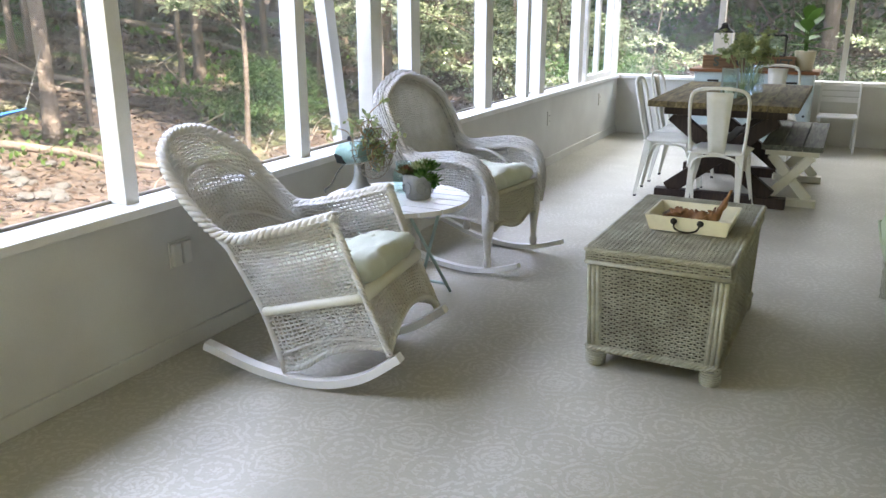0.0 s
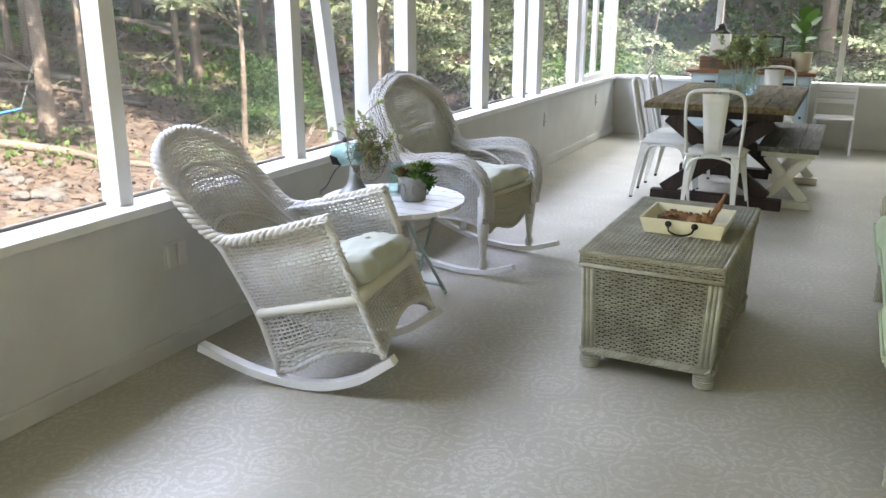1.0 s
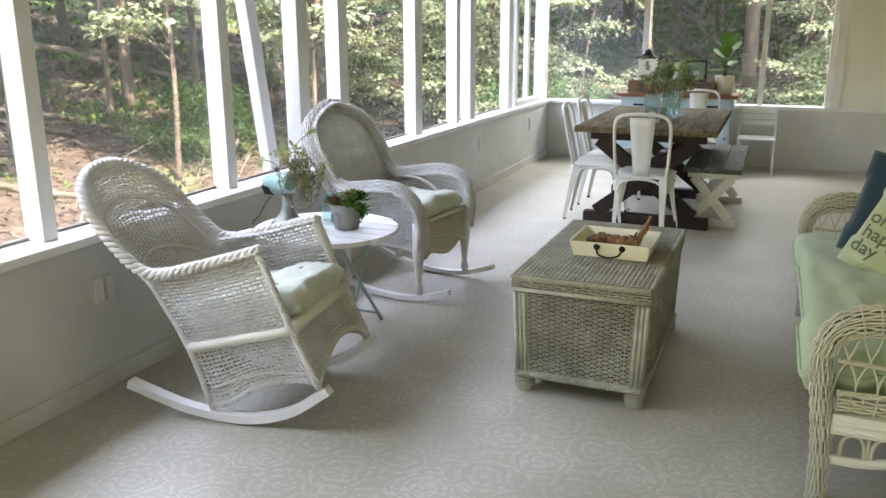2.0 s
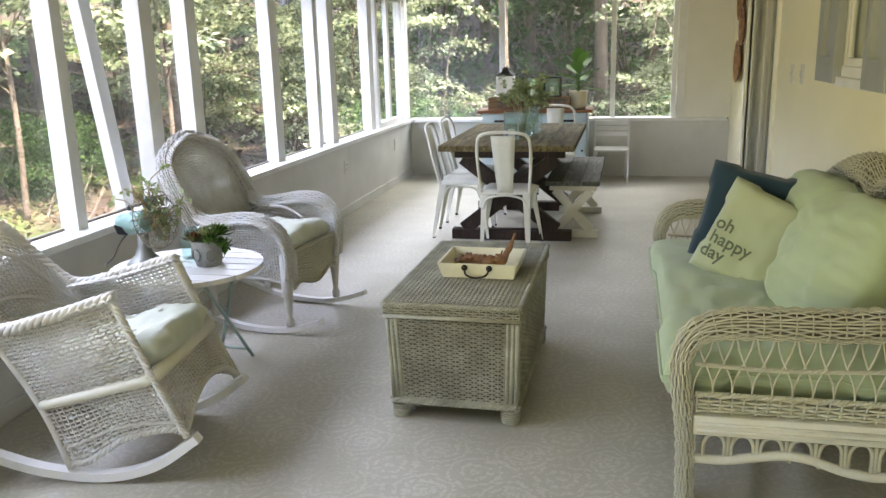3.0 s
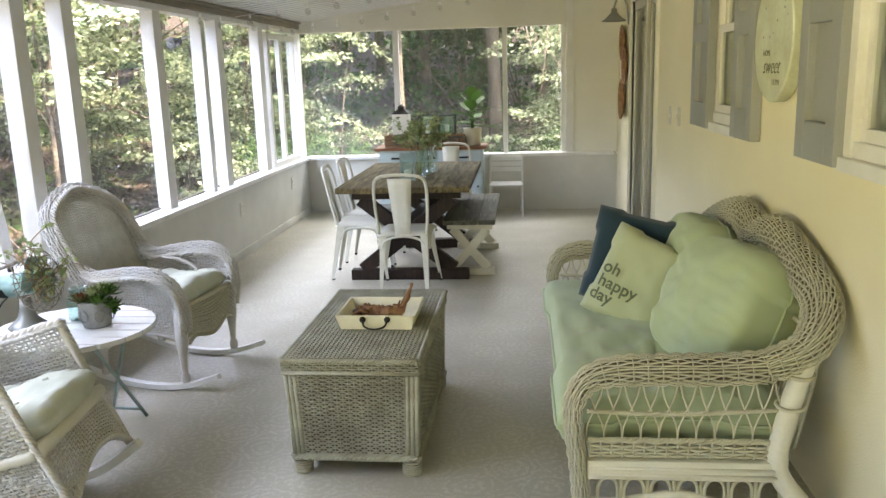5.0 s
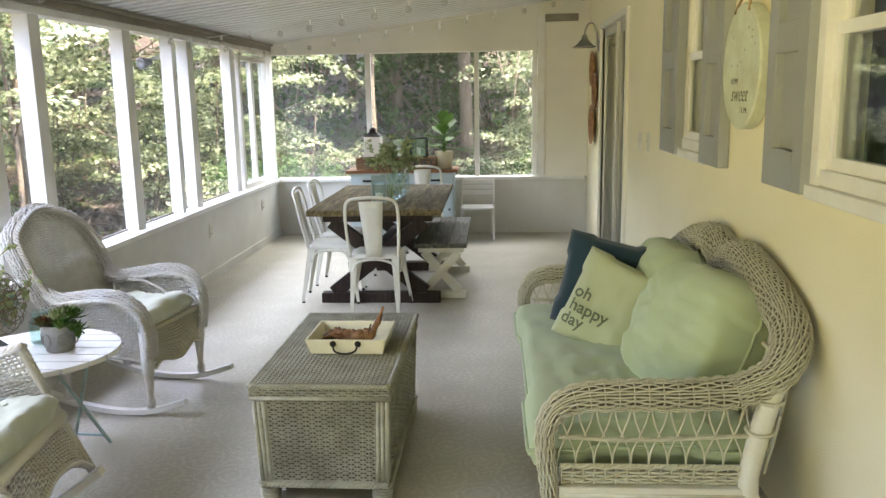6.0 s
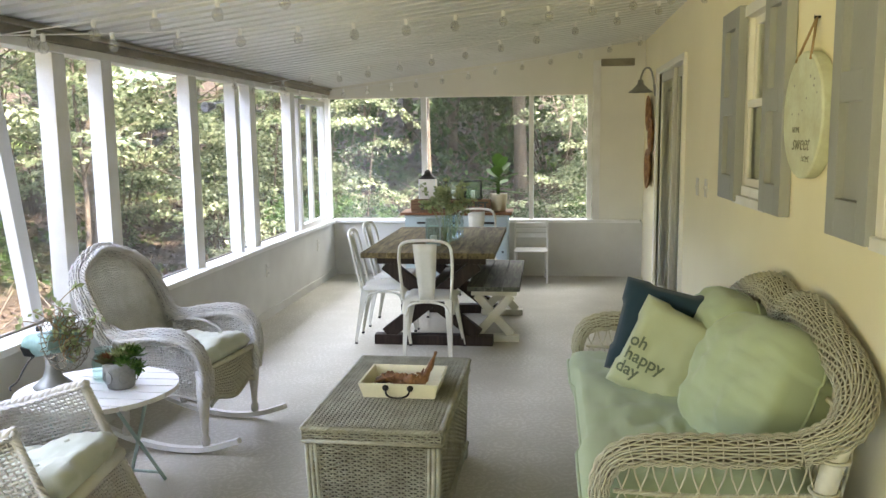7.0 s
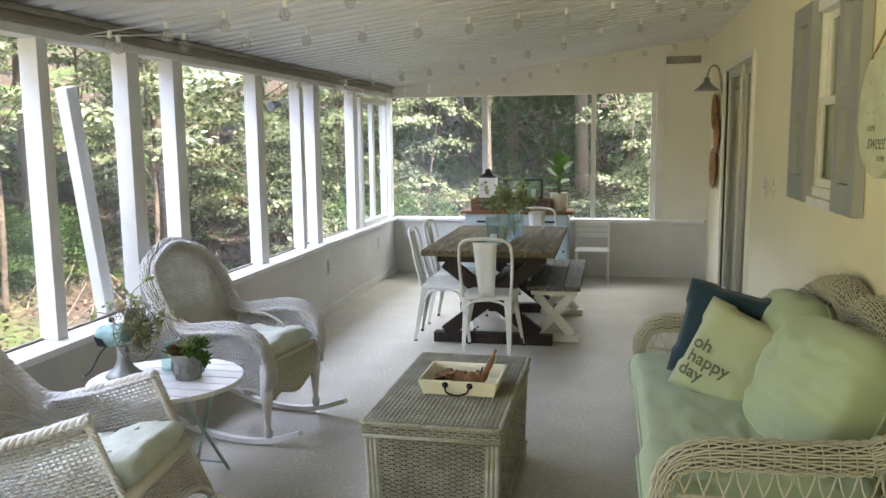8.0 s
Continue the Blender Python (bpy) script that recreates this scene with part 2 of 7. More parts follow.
# ---- materials ----
def mat(name, base, rough=0.6, metal=0.0, scale=6.0, vary=0.12, fine=60.0, bump=0.15, dist=0.004, tint=None, rand=0.0, island=False, spec=0.5, sheen=0.0, coat=0.0):
    """A procedural paint or stuff: two scales of mottling, fine relief, uneven gloss."""
    m = bpy.data.materials.new(name)
    m.use_nodes = True
    nt = m.node_tree
    b = nt.nodes["Principled BSDF"]
    co = nt.nodes.new("ShaderNodeTexCoord")
    n1, n2 = nt.nodes.new("ShaderNodeTexNoise"), nt.nodes.new("ShaderNodeTexNoise")
    n1.inputs["Scale"].default_value, n2.inputs["Scale"].default_value = scale, fine
    n1.inputs["Detail"].default_value, n2.inputs["Detail"].default_value = 5, 3
    for n in (n1, n2):
        nt.links.new(co.outputs["Object"], n.inputs["Vector"])
    ramp = nt.nodes.new("ShaderNodeValToRGB")
    dark = tint or tuple(c * (1 - 2 * vary) for c in base)
    ramp.color_ramp.elements[0].position, ramp.color_ramp.elements[1].position = 0.3, 0.7
    ramp.color_ramp.elements[0].color, ramp.color_ramp.elements[1].color = (*dark, 1), (*base, 1)
    nt.links.new(n1.outputs["Fac"], ramp.inputs["Fac"])
    mix = nt.nodes.new("ShaderNodeMix")
    mix.data_type, mix.blend_type = 'RGBA', 'MULTIPLY'
    mix.inputs["Factor"].default_value = min(1.0, vary * 2)
    nt.links.new(ramp.outputs["Color"], mix.inputs["A"])
    nt.links.new(n2.outputs["Fac"], mix.inputs["B"])
    gain = nt.nodes.new("ShaderNodeHueSaturation")
    gain.inputs["Value"].default_value = 1 + vary
    nt.links.new(mix.outputs["Result"], gain.inputs["Color"])
    if rand:
        src = nt.nodes.new("ShaderNodeNewGeometry") if island else nt.nodes.new("ShaderNodeObjectInfo")
        mr = nt.nodes.new("ShaderNodeMapRange")
        mr.inputs["To Min"].default_value, mr.inputs["To Max"].default_value = 1 + vary - rand, 1 + vary + rand
        nt.links.new(src.outputs["Random Per Island" if island else "Random"], mr.inputs["Value"])
        nt.links.new(mr.outputs["Result"], gain.inputs["Value"])
    nt.links.new(gain.outputs["Color"], b.inputs["Base Color"])
    rr = nt.nodes.new("ShaderNodeMapRange")
    rr.inputs["To Min"].default_value, rr.inputs["To Max"].default_value = max(0.02, rough - 0.12), min(1, rough + 0.12)
    nt.links.new(n1.outputs["Fac"], rr.inputs["Value"])
    nt.links.new(rr.outputs["Result"], b.inputs["Roughness"])
    b.inputs["Metallic"].default_value = metal
    b.inputs["Specular IOR Level"].default_value = spec
    b.inputs["Sheen Weight"].default_value = sheen
    b.inputs["Coat Weight"].default_value = coat
    if bump:
        bp = nt.nodes.new("ShaderNodeBump")
        bp.inputs["Strength"].default_value, bp.inputs["Distance"].default_value = bump, dist
        nt.links.new(n2.outputs["Fac"], bp.inputs["Height"])
        nt.links.new(bp.outputs["Normal"], b.inputs["Normal"])
    return m


def leafy(name, base, other, through_light=0.35):
    """Leaves: two greens by island, glossy top, light coming through."""
    m = bpy.data.materials.new(name)
    m.use_nodes = True
    nt = m.node_tree
    b = nt.nodes["Principled BSDF"]
    geo = nt.nodes.new("ShaderNodeNewGeometry")
    ramp = nt.nodes.new("ShaderNodeValToRGB")
    ramp.color_ramp.elements[0].color, ramp.color_ramp.elements[1].color = (*base, 1), (*other, 1)
    nt.links.new(geo.outputs["Random Per Island"], ramp.inputs["Fac"])
    nt.links.new(ramp.outputs["Color"], b.inputs["Base Color"])
    b.inputs["Roughness"].default_value = 0.6
    b.inputs["Specular IOR Level"].default_value = 0.25
    tr = nt.nodes.new("ShaderNodeBsdfTranslucent")
    nt.links.new(ramp.outputs["Color"], tr.inputs["Color"])
    mx = nt.nodes.new("ShaderNodeMixShader")
    mx.inputs["Fac"].default_value = through_light
    nt.links.new(b.outputs[0], mx.inputs[1])
    nt.links.new(tr.outputs[0], mx.inputs[2])
    nt.links.new(mx.outputs[0], nt.nodes["Material Output"].inputs["Surface"])
    return m


def glassy(name, color=(1, 1, 1), rough=0.02, alpha=0.2):
    """Thin glass: mostly see-through, with a real reflection."""
    m = bpy.data.materials.new(name)
    m.use_nodes = True
    nt = m.node_tree
    nt.nodes.remove(nt.nodes["Principled BSDF"])
    g, t, mx, lw, pw, ml = (nt.nodes.new(k) for k in ("ShaderNodeBsdfGlossy", "ShaderNodeBsdfTransparent", "ShaderNodeMixShader", "ShaderNodeLayerWeight", "ShaderNodeMath", "ShaderNodeMath"))
    g.inputs["Roughness"].default_value = rough
    t.inputs["Color"].default_value = (*color, 1)
    pw.operation, ml.operation = 'POWER', 'MULTIPLY_ADD'
    pw.inputs[1].default_value = 3.5
    ml.inputs[1].default_value, ml.inputs[2].default_value = 0.38, alpha * 0.22
    nt.links.new(lw.outputs["Facing"], pw.inputs[0])
    nt.links.new(pw.outputs[0], ml.inputs[0])
    nt.links.new(ml.outputs[0], mx.inputs[0])
    nt.links.new(t.outputs[0], mx.inputs[1])
    nt.links.new(g.outputs[0], mx.inputs[2])
    nt.links.new(mx.outputs[0], nt.nodes["Material Output"].inputs["Surface"])
    return m


def wood(name, base, dark, grain=14.0, rough=0.55, along=0, rand=0.08):
    """Sawn timber: stretched grain, knots, worn gloss."""
    m = bpy.data.materials.new(name)
    m.use_nodes = True
    nt = m.node_tree
    b = nt.nodes["Principled BSDF"]
    co, mp = nt.nodes.new("ShaderNodeTexCoord"), nt.nodes.new("ShaderNodeMapping")
    s = [grain, grain, grain]
    s[along] = grain * 0.08
    mp.inputs["Scale"].default_value = s
    nt.links.new(co.outputs["Object"], mp.inputs["Vector"])
    n1 = nt.nodes.new("ShaderNodeTexNoise")
    n1.inputs["Scale"].default_value, n1.inputs["Detail"].default_value, n1.inputs["Distortion"].default_value = 2.0, 7, 1.2
    nt.links.new(mp.outputs[0], n1.inputs["Vector"])
    n2 = nt.nodes.new("ShaderNodeTexNoise")
    n2.inputs["Scale"].default_value, n2.inputs["Detail"].default_value = 5.0, 4
    nt.links.new(co.outputs["Object"], n2.inputs["Vector"])
    ramp = nt.nodes.new("ShaderNodeValToRGB")
    ramp.color_ramp.elements[0].position, ramp.color_ramp.elements[1].position = 0.32, 0.68
    ramp.color_ramp.elements[0].color, ramp.color_ramp.elements[1].color = (*dark, 1), (*base, 1)
    nt.links.new(n1.outputs["Fac"], ramp.inputs["Fac"])
    mix = nt.nodes.new("ShaderNodeMix")
    mix.data_type, mix.blend_type = 'RGBA', 'OVERLAY'
    mix.inputs["Factor"].default_value = 0.5
    nt.links.new(ramp.outputs["Color"], mix.inputs["A"])
    nt.links.new(n2.outputs["Fac"], mix.inputs["B"])
    info, mr, gain = nt.nodes.new("ShaderNodeObjectInfo"), nt.nodes.new("ShaderNodeMapRange"), nt.nodes.new("ShaderNodeHueSaturation")
    mr.inputs["To Min"].default_value, mr.inputs["To Max"].default_value = 1 - rand * 2, 1 + rand * 2
    nt.links.new(info.outputs["Random"], mr.inputs["Value"])
    nt.links.new(mr.outputs[0], gain.inputs["Value"])
    nt.links.new(mix.outputs["Result"], gain.inputs["Color"])
    nt.links.new(gain.outputs["Color"], b.inputs["Base Color"])
    b.inputs["Roughness"].default_value = rough
    b.inputs["Specular IOR Level"].default_value = 0.25
    bp = nt.nodes.new("ShaderNodeBump")
    bp.inputs["Strength"].default_value, bp.inputs["Distance"].default_value = 0.25, 0.003
    nt.links.new(n1.outputs["Fac"], bp.inputs["Height"])
    nt.links.new(bp.outputs["Normal"], b.inputs["Normal"])
    return m


def floor_material():
    """Sheet vinyl with a pale ornamental print of rings, arcs and leaves in square repeats."""
    m = bpy.data.materials.new("printed_vinyl")
    m.use_nodes = True
    nt = m.node_tree
    L = nt.links.new
    b = nt.nodes["Principled BSDF"]
    co = nt.nodes.new("ShaderNodeTexCoord")

    def math_node(op, a, c=None, clamp=False):
        n = nt.nodes.new("ShaderNodeMath")
        n.operation, n.use_clamp = op, clamp
        for i, x in enumerate((a, c)):
            if x is None:
                continue
            if isinstance(x, (int, float)):
                n.inputs[i].default_value = x
            else:
                L(x, n.inputs[i])
        return n.outputs[0]
    warp = nt.nodes.new("ShaderNodeTexNoise")
    warp.inputs["Scale"].default_value, warp.inputs["Detail"].default_value = 14, 1
    L(co.outputs["Object"], warp.inputs["Vector"])
    sep = nt.nodes.new("ShaderNodeSeparateXYZ")
    L(co.outputs["Object"], sep.inputs[0])
    wv = math_node('MULTIPLY', math_node('SUBTRACT', warp.outputs["Fac"], 0.5), 0.05)
    x = math_node('ADD', sep.outputs["X"], wv)
    y = math_node('ADD', sep.outputs["Y"], wv)
    T = 0.29
    fx = math_node('SUBTRACT', math_node('FRACT', math_node('DIVIDE', x, T)), 0.5)
    fy = math_node('SUBTRACT', math_node('FRACT', math_node('DIVIDE', y, T)), 0.5)
    r = math_node('SQRT', math_node('ADD', math_node('MULTIPLY', fx, fx), math_node('MULTIPLY', fy, fy)))
    ax, ay = math_node('SUBTRACT', 0.5, math_node('ABSOLUTE', fx)), math_node('SUBTRACT', 0.5, math_node('ABSOLUTE', fy))
    rc = math_node('SQRT', math_node('ADD', math_node('MULTIPLY', ax, ax), math_node('MULTIPLY', ay, ay)))
    ang = math_node('ARCTAN2', fy, fx)
    petals = math_node('SINE', math_node('ADD', math_node('MULTIPLY', ang, 8.0), math_node('MULTIPLY', r, 18.0)))
    rings = math_node('SINE', math_node('MULTIPLY', r, 46.0))
    rings2 = math_node('SINE', math_node('MULTIPLY', rc, 62.0))
    inner = math_node('LESS_THAN', r, 0.33)
    a = math_node('MULTIPLY', math_node('GREATER_THAN', math_node('ADD', math_node('MULTIPLY', petals, 0.6), rings), 0.35), inner)
    c = math_node('MULTIPLY', math_node('GREATER_THAN', rings2, 0.25), math_node('LESS_THAN', rc, 0.36))
    diag = math_node('SINE', math_node('MULTIPLY', math_node('ADD', math_node('ABSOLUTE', fx), math_node('ABSOLUTE', fy)), 40.0))
    cross = math_node('MULTIPLY', math_node('GREATER_THAN', math_node('MULTIPLY', diag, petals), 0.3), math_node('GREATER_THAN', r, 0.33))
    blot = nt.nodes.new("ShaderNodeTexNoise")
    blot.inputs["Scale"].default_value, blot.inputs["Detail"].default_value = 60, 2
    L(co.outputs["Object"], blot.inputs["Vector"])
    pat = math_node('MULTIPLY', math_node('MAXIMUM', math_node('MAXIMUM', a, c), cross), math_node('GREATER_THAN', blot.outputs["Fac"], 0.46))
    worn = nt.nodes.new("ShaderNodeTexNoise")
    worn.inputs["Scale"].default_value, worn.inputs["Detail"].default_value = 2.3, 6
    L(co.outputs["Object"], worn.inputs["Vector"])
    fade = nt.nodes.new("ShaderNodeMapRange")
    fade.inputs["From Min"].default_value, fade.inputs["From Max"].default_value = 0.3, 0.62
    L(worn.outputs["Fac"], fade.inputs["Value"])
    speck = nt.nodes.new("ShaderNodeTexNoise")
    speck.inputs["Scale"].default_value, speck.inputs["Detail"].default_value = 90, 3
    L(co.outputs["Object"], speck.inputs["Vector"])
    base = nt.nodes.new("ShaderNodeValToRGB")
    base.color_ramp.elements[0].position, base.color_ramp.elements[1].position = 0.3, 0.72
    base.color_ramp.elements[0].color, base.color_ramp.elements[1].color = (0.42, 0.39, 0.30, 1), (0.51, 0.48, 0.385, 1)
    L(worn.outputs["Fac"], base.inputs["Fac"])
    mix = nt.nodes.new("ShaderNodeMix")
    mix.data_type = 'RGBA'
    mix.inputs["B"].default_value = (0.64, 0.61, 0.53, 1)
    L(math_node('MULTIPLY', math_node('MULTIPLY', pat, fade.outputs[0]), 0.62), mix.inputs["Factor"])
    L(base.outputs["Color"], mix.inputs["A"])
    dirt = nt.nodes.new("ShaderNodeMix")
    dirt.data_type, dirt.blend_type = 'RGBA', 'MULTIPLY'
    dirt.inputs["Factor"].default_value = 0.22
    L(mix.outputs["Result"], dirt.inputs["A"])
    L(speck.outputs["Fac"], dirt.inputs["B"])
    L(dirt.outputs["Result"], b.inputs["Base Color"])
    rr = nt.nodes.new("ShaderNodeMapRange")
    rr.inputs["To Min"].default_value, rr.inputs["To Max"].default_value = 0.34, 0.55
    L(worn.outputs["Fac"], rr.inputs["Value"])
    L(rr.outputs[0], b.inputs["Roughness"])
    bp = nt.nodes.new("ShaderNodeBump")
    bp.inputs["Strength"].default_value, bp.inputs["Distance"].default_value = 0.25, 0.002
    hmix = math_node('ADD', math_node('MULTIPLY', pat, 0.4), speck.outputs["Fac"])
    L(hmix, bp.inputs["Height"])
    L(bp.outputs["Normal"], b.inputs["Normal"])
    return m


def ground_material():
    m = bpy.data.materials.new("leaf_litter")
    m.use_nodes = True
    nt = m.node_tree
    b = nt.nodes["Principled BSDF"]
    co = nt.nodes.new("ShaderNodeTexCoord")
    big, vor, fine = nt.nodes.new("ShaderNodeTexNoise"), nt.nodes.new("ShaderNodeTexVoronoi"), nt.nodes.new("ShaderNodeTexNoise")
    big.inputs["Scale"].default_value, big.inputs["Detail"].default_value = 0.35, 6
    vor.inputs["Scale"].default_value = 9.0
    fine.inputs["Scale"].default_value, fine.inputs["Detail"].default_value = 3.0, 8
    for n in (big, vor, fine):
        nt.links.new(co.outputs["Object"], n.inputs["Vector"])
    r1 = nt.nodes.new("ShaderNodeValToRGB")
    r1.color_ramp.elements[0].color, r1.color_ramp.elements[1].color = (0.045, 0.031, 0.024, 1), (0.15, 0.108, 0.082, 1)
    nt.links.new(vor.outputs["Color"], r1.inputs["Fac"])
    r2 = nt.nodes.new("ShaderNodeValToRGB")
    r2.color_ramp.elements[0].position, r2.color_ramp.elements[1].position = 0.50, 0.63
    r2.color_ramp.elements[0].color, r2.color_ramp.elements[1].color = (0, 0, 0, 1), (1, 1, 1, 1)
    nt.links.new(big.outputs["Fac"], r2.inputs["Fac"])
    mix = nt.nodes.new("ShaderNodeMix")
    mix.data_type = 'RGBA'
    mix.inputs["B"].default_value = (0.10, 0.15, 0.04, 1)
    nt.links.new(r2.outputs["Color"], mix.inputs["Factor"])
    nt.links.new(r1.outputs["Color"], mix.inputs["A"])
    mul = nt.nodes.new("ShaderNodeMix")
    mul.data_type, mul.blend_type = 'RGBA', 'OVERLAY'
    mul.inputs["Factor"].default_value = 0.7
    nt.links.new(mix.outputs["Result"], mul.inputs["A"])
    nt.links.new(fine.outputs["Fac"], mul.inputs["B"])
    nt.links.new(mul.outputs["Result"], b.inputs["Base Color"])
    b.inputs["Roughness"].default_value = 0.9
    bp = nt.nodes.new("ShaderNodeBump")
    bp.inputs["Strength"].default_value, bp.inputs["Distance"].default_value = 0.8, 0.05
    nt.links.new(vor.outputs["Distance"], bp.inputs["Height"])
    nt.links.new(bp.outputs["Normal"], b.inputs["Normal"])
    return m


white_paint = mat("white_paint", (0.80, 0.79, 0.76), 0.5, vary=0.05, fine=140, bump=0.12, dist=0.002, tint=(0.70, 0.68, 0.63))
cool_paint = mat("knee_wall_paint", (0.645, 0.635, 0.575), 0.6, scale=2.5, vary=0.06, fine=160, bump=0.25, dist=0.003, tint=(0.54, 0.52, 0.47))
house_paint = mat("stippled_house_paint", (0.86, 0.80, 0.585), 0.7, scale=1.7, vary=0.05, fine=190, bump=0.6, dist=0.004, tint=(0.81, 0.745, 0.53))
pier_paint = mat("pier_paint", (0.80, 0.775, 0.68), 0.65, scale=2.0, vary=0.05, fine=120, bump=0.2)
vinyl = floor_material()
ceiling_metal = mat("painted_ceiling_metal", (0.72, 0.72, 0.70), 0.33, scale=1.2, vary=0.06, fine=40, bump=0.03, tint=(0.60, 0.60, 0.57))
gutter_paint = mat("weathered_fascia", (0.30, 0.27, 0.21), 0.6, scale=5, vary=0.15)
litter = ground_material()
bark = mat("bark", (0.24, 0.19, 0.15), 0.9, scale=2.0, vary=0.2, fine=22, bump=1.0, dist=0.03, tint=(0.12, 0.09, 0.07))
# sunlight is put into this ramp's pale end; the next one is its shaded copy
leaf_sun = leafy("sun_painted_leaves", (0.09, 0.135, 0.06), (0.60, 0.64, 0.44), 0.5)
leaf_deep = leafy("shade_painted_leaves", (0.035, 0.075, 0.025), (0.09, 0.15, 0.045), 0.3)
grey_shutter = mat("grey_shutter_paint", (0.33, 0.34, 0.33), 0.5, scale=4, vary=0.06, fine=90, bump=0.15)
pane_glass = glassy("pane_glass", (0.9, 0.93, 0.92), 0.01, 0.35)
# dark colour that stands for the unlit interior behind the panes
room_shade = mat("painted_room_shade", (0.10, 0.095, 0.085), 0.8, vary=0.1)
steel_trim = mat("aluminium_trim", (0.55, 0.54, 0.5), 0.4, metal=0.6, vary=0.05)
stone = mat("field_stone", (0.13, 0.118, 0.106), 0.85, vary=0.2, bump=0.6, dist=0.02, rand=0.25, island=True)


# ---- floor, walls, ceiling ----
W, END, BACK = 3.39, 8.91, -5.0        # house wall, end wall, wall behind the camera
SILL, HEAD = 0.625, 1.955              # screen openings
ceil_z = lambda x: 2.06 + 0.125 * x

floor = part("floor", boxes(((-0.14, BACK - 0.1, -0.12), (W + 0.02, END + 0.14, 0.0))), vinyl)
tagged(floor, "pale ornamental printed sheet vinyl porch floor", "floor", kind="structure")

wall_west = thing("wall_west", "low white knee wall under the screened openings", "wall", kind="structure")
part("wall_body", boxes(((-0.14, BACK, 0.0), (0.0, END, 0.59))), cool_paint, wall_west)
part("baseboard", boxes(((0.0, BACK, 0.0), (0.016, END, 0.075)), bevel=0.005), cool_paint, wall_west)
part("sill_board", boxes(((-0.17, BACK, 0.59), (0.035, END - 0.05, SILL)), bevel=0.006), white_paint, wall_west, "white painted sill board")
POSTS = [(-4.9, 0.10), (-3.85, 0.10), (-2.8, 0.10), (-1.75, 0.10), (-0.75, 0.10), (0.30, 0.10), (1.15, 0.10), (2.08, 0.105), (3.17, 0.115), (3.84, 0.18), (4.29, 0.175), (5.39, 0.20), (6.21, 0.115), (6.53, 0.21), (7.60, 0.22)]
for y, w in POSTS:
    part("post", boxes(((-0.135, y, SILL), (-0.045, y + w * 0.62, HEAD)), bevel=0.004), white_paint, wall_west)
part("header_beam", boxes(((-0.14, BACK, HEAD), (-0.03, END, HEAD + 0.042)), bevel=0.004), white_paint, wall_west)
part("fascia", boxes(((-0.16, BACK, HEAD + 0.042), (-0.005, END, HEAD + 0.085)), ((-0.16, BACK, HEAD + 0.0865), (0.02, END, HEAD + 0.112)), bevel=0.004), gutter_paint, wall_west, "weathered brown fascia strip")

# insect screens: thin mesh stretched in each bay
screen_mesh = bpy.data.materials.new("insect_screen")
screen_mesh.use_nodes = True
nt_ = screen_mesh.node_tree
nt_.nodes["Principled BSDF"].inputs["Base Color"].default_value = (0.55, 0.57, 0.58, 1)
nt_.nodes["Principled BSDF"].inputs["Roughness"].default_value = 0.8
tr_, mx_ = nt_.nodes.new("ShaderNodeBsdfTransparent"), nt_.nodes.new("ShaderNodeMixShader")
mx_.inputs[0].default_value = 0.10
nt_.links.new(tr_.outputs[0], mx_.inputs[1])
nt_.links.new(nt_.nodes["Principled BSDF"].outputs[0], mx_.inputs[2])
nt_.links.new(mx_.outputs[0], nt_.nodes["Material Output"].inputs["Surface"])
for (ya, wa), (yb, wb) in zip(POSTS, POSTS[1:]):
    part("screen", boxes(((-0.139, ya + wa * 0.62 - 0.01, SILL + 0.004), (-0.1375, yb + 0.01, HEAD))), screen_mesh, wall_west)
    part("screen_bead", boxes(((-0.133, ya + wa * 0.62, SILL), (-0.120, yb, SILL + 0.012))), gutter_paint, wall_west)

# sliding sash in the last bay of the long side
sash = thing("window_1", "white framed sliding window in the porch corner", "window", kind="structure")
part("window_frame", boxes(((-0.10, 7.80, SILL), (-0.03, 7.86, HEAD - 0.04)), ((-0.10, 8.70, SILL), (-0.03, 8.76, HEAD - 0.04)), ((-0.10, 7.86, SILL), (-0.03, 8.70, SILL + 0.05)), ((-0.10, 7.86, HEAD - 0.09), (-0.03, 8.70, HEAD - 0.04))), white_paint, sash)
part("meeting_stile", boxes(((-0.09, 8.24, SILL + 0.05), (-0.045, 8.31, HEAD - 0.09)), bevel=0.003), white_paint, sash)
p = part("pane", boxes(((-0.07, 7.86, SILL + 0.05), (-0.066, 8.70, HEAD - 0.09))), pane_glass, sash)
p.visible_shadow = False

wall_north = thing("wall_north", "white end wall of the porch with three screened openings", "wall", kind="structure")
part("wall_body", boxes(((-0.14, END, 0.0), (W, END + 0.13, 0.59))), cool_paint, wall_north)
part("sill_board", boxes(((-0.02, END - 0.05, 0.588), (W - 0.03, END + 0.15, SILL - 0.003)), bevel=0.006), white_paint, wall_north, "white painted sill board")
part("corner_post", boxes(((-0.135, END - 0.02, SILL), (-0.03, END + 0.09, HEAD)), bevel=0.004), white_paint, wall_north)
for x, w in ((1.0, 0.062), (2.178, 0.05), (2.80, 0.05)):
    part("mullion", boxes(((x, END + 0.03, SILL), (x + w, END + 0.09, HEAD)), bevel=0.004), white_paint, wall_north)
part("screen", boxes(((-0.03, END + 0.092, SILL), (2.85, END + 0.0935, HEAD))), screen_mesh, wall_north)
bm = bmesh.new()
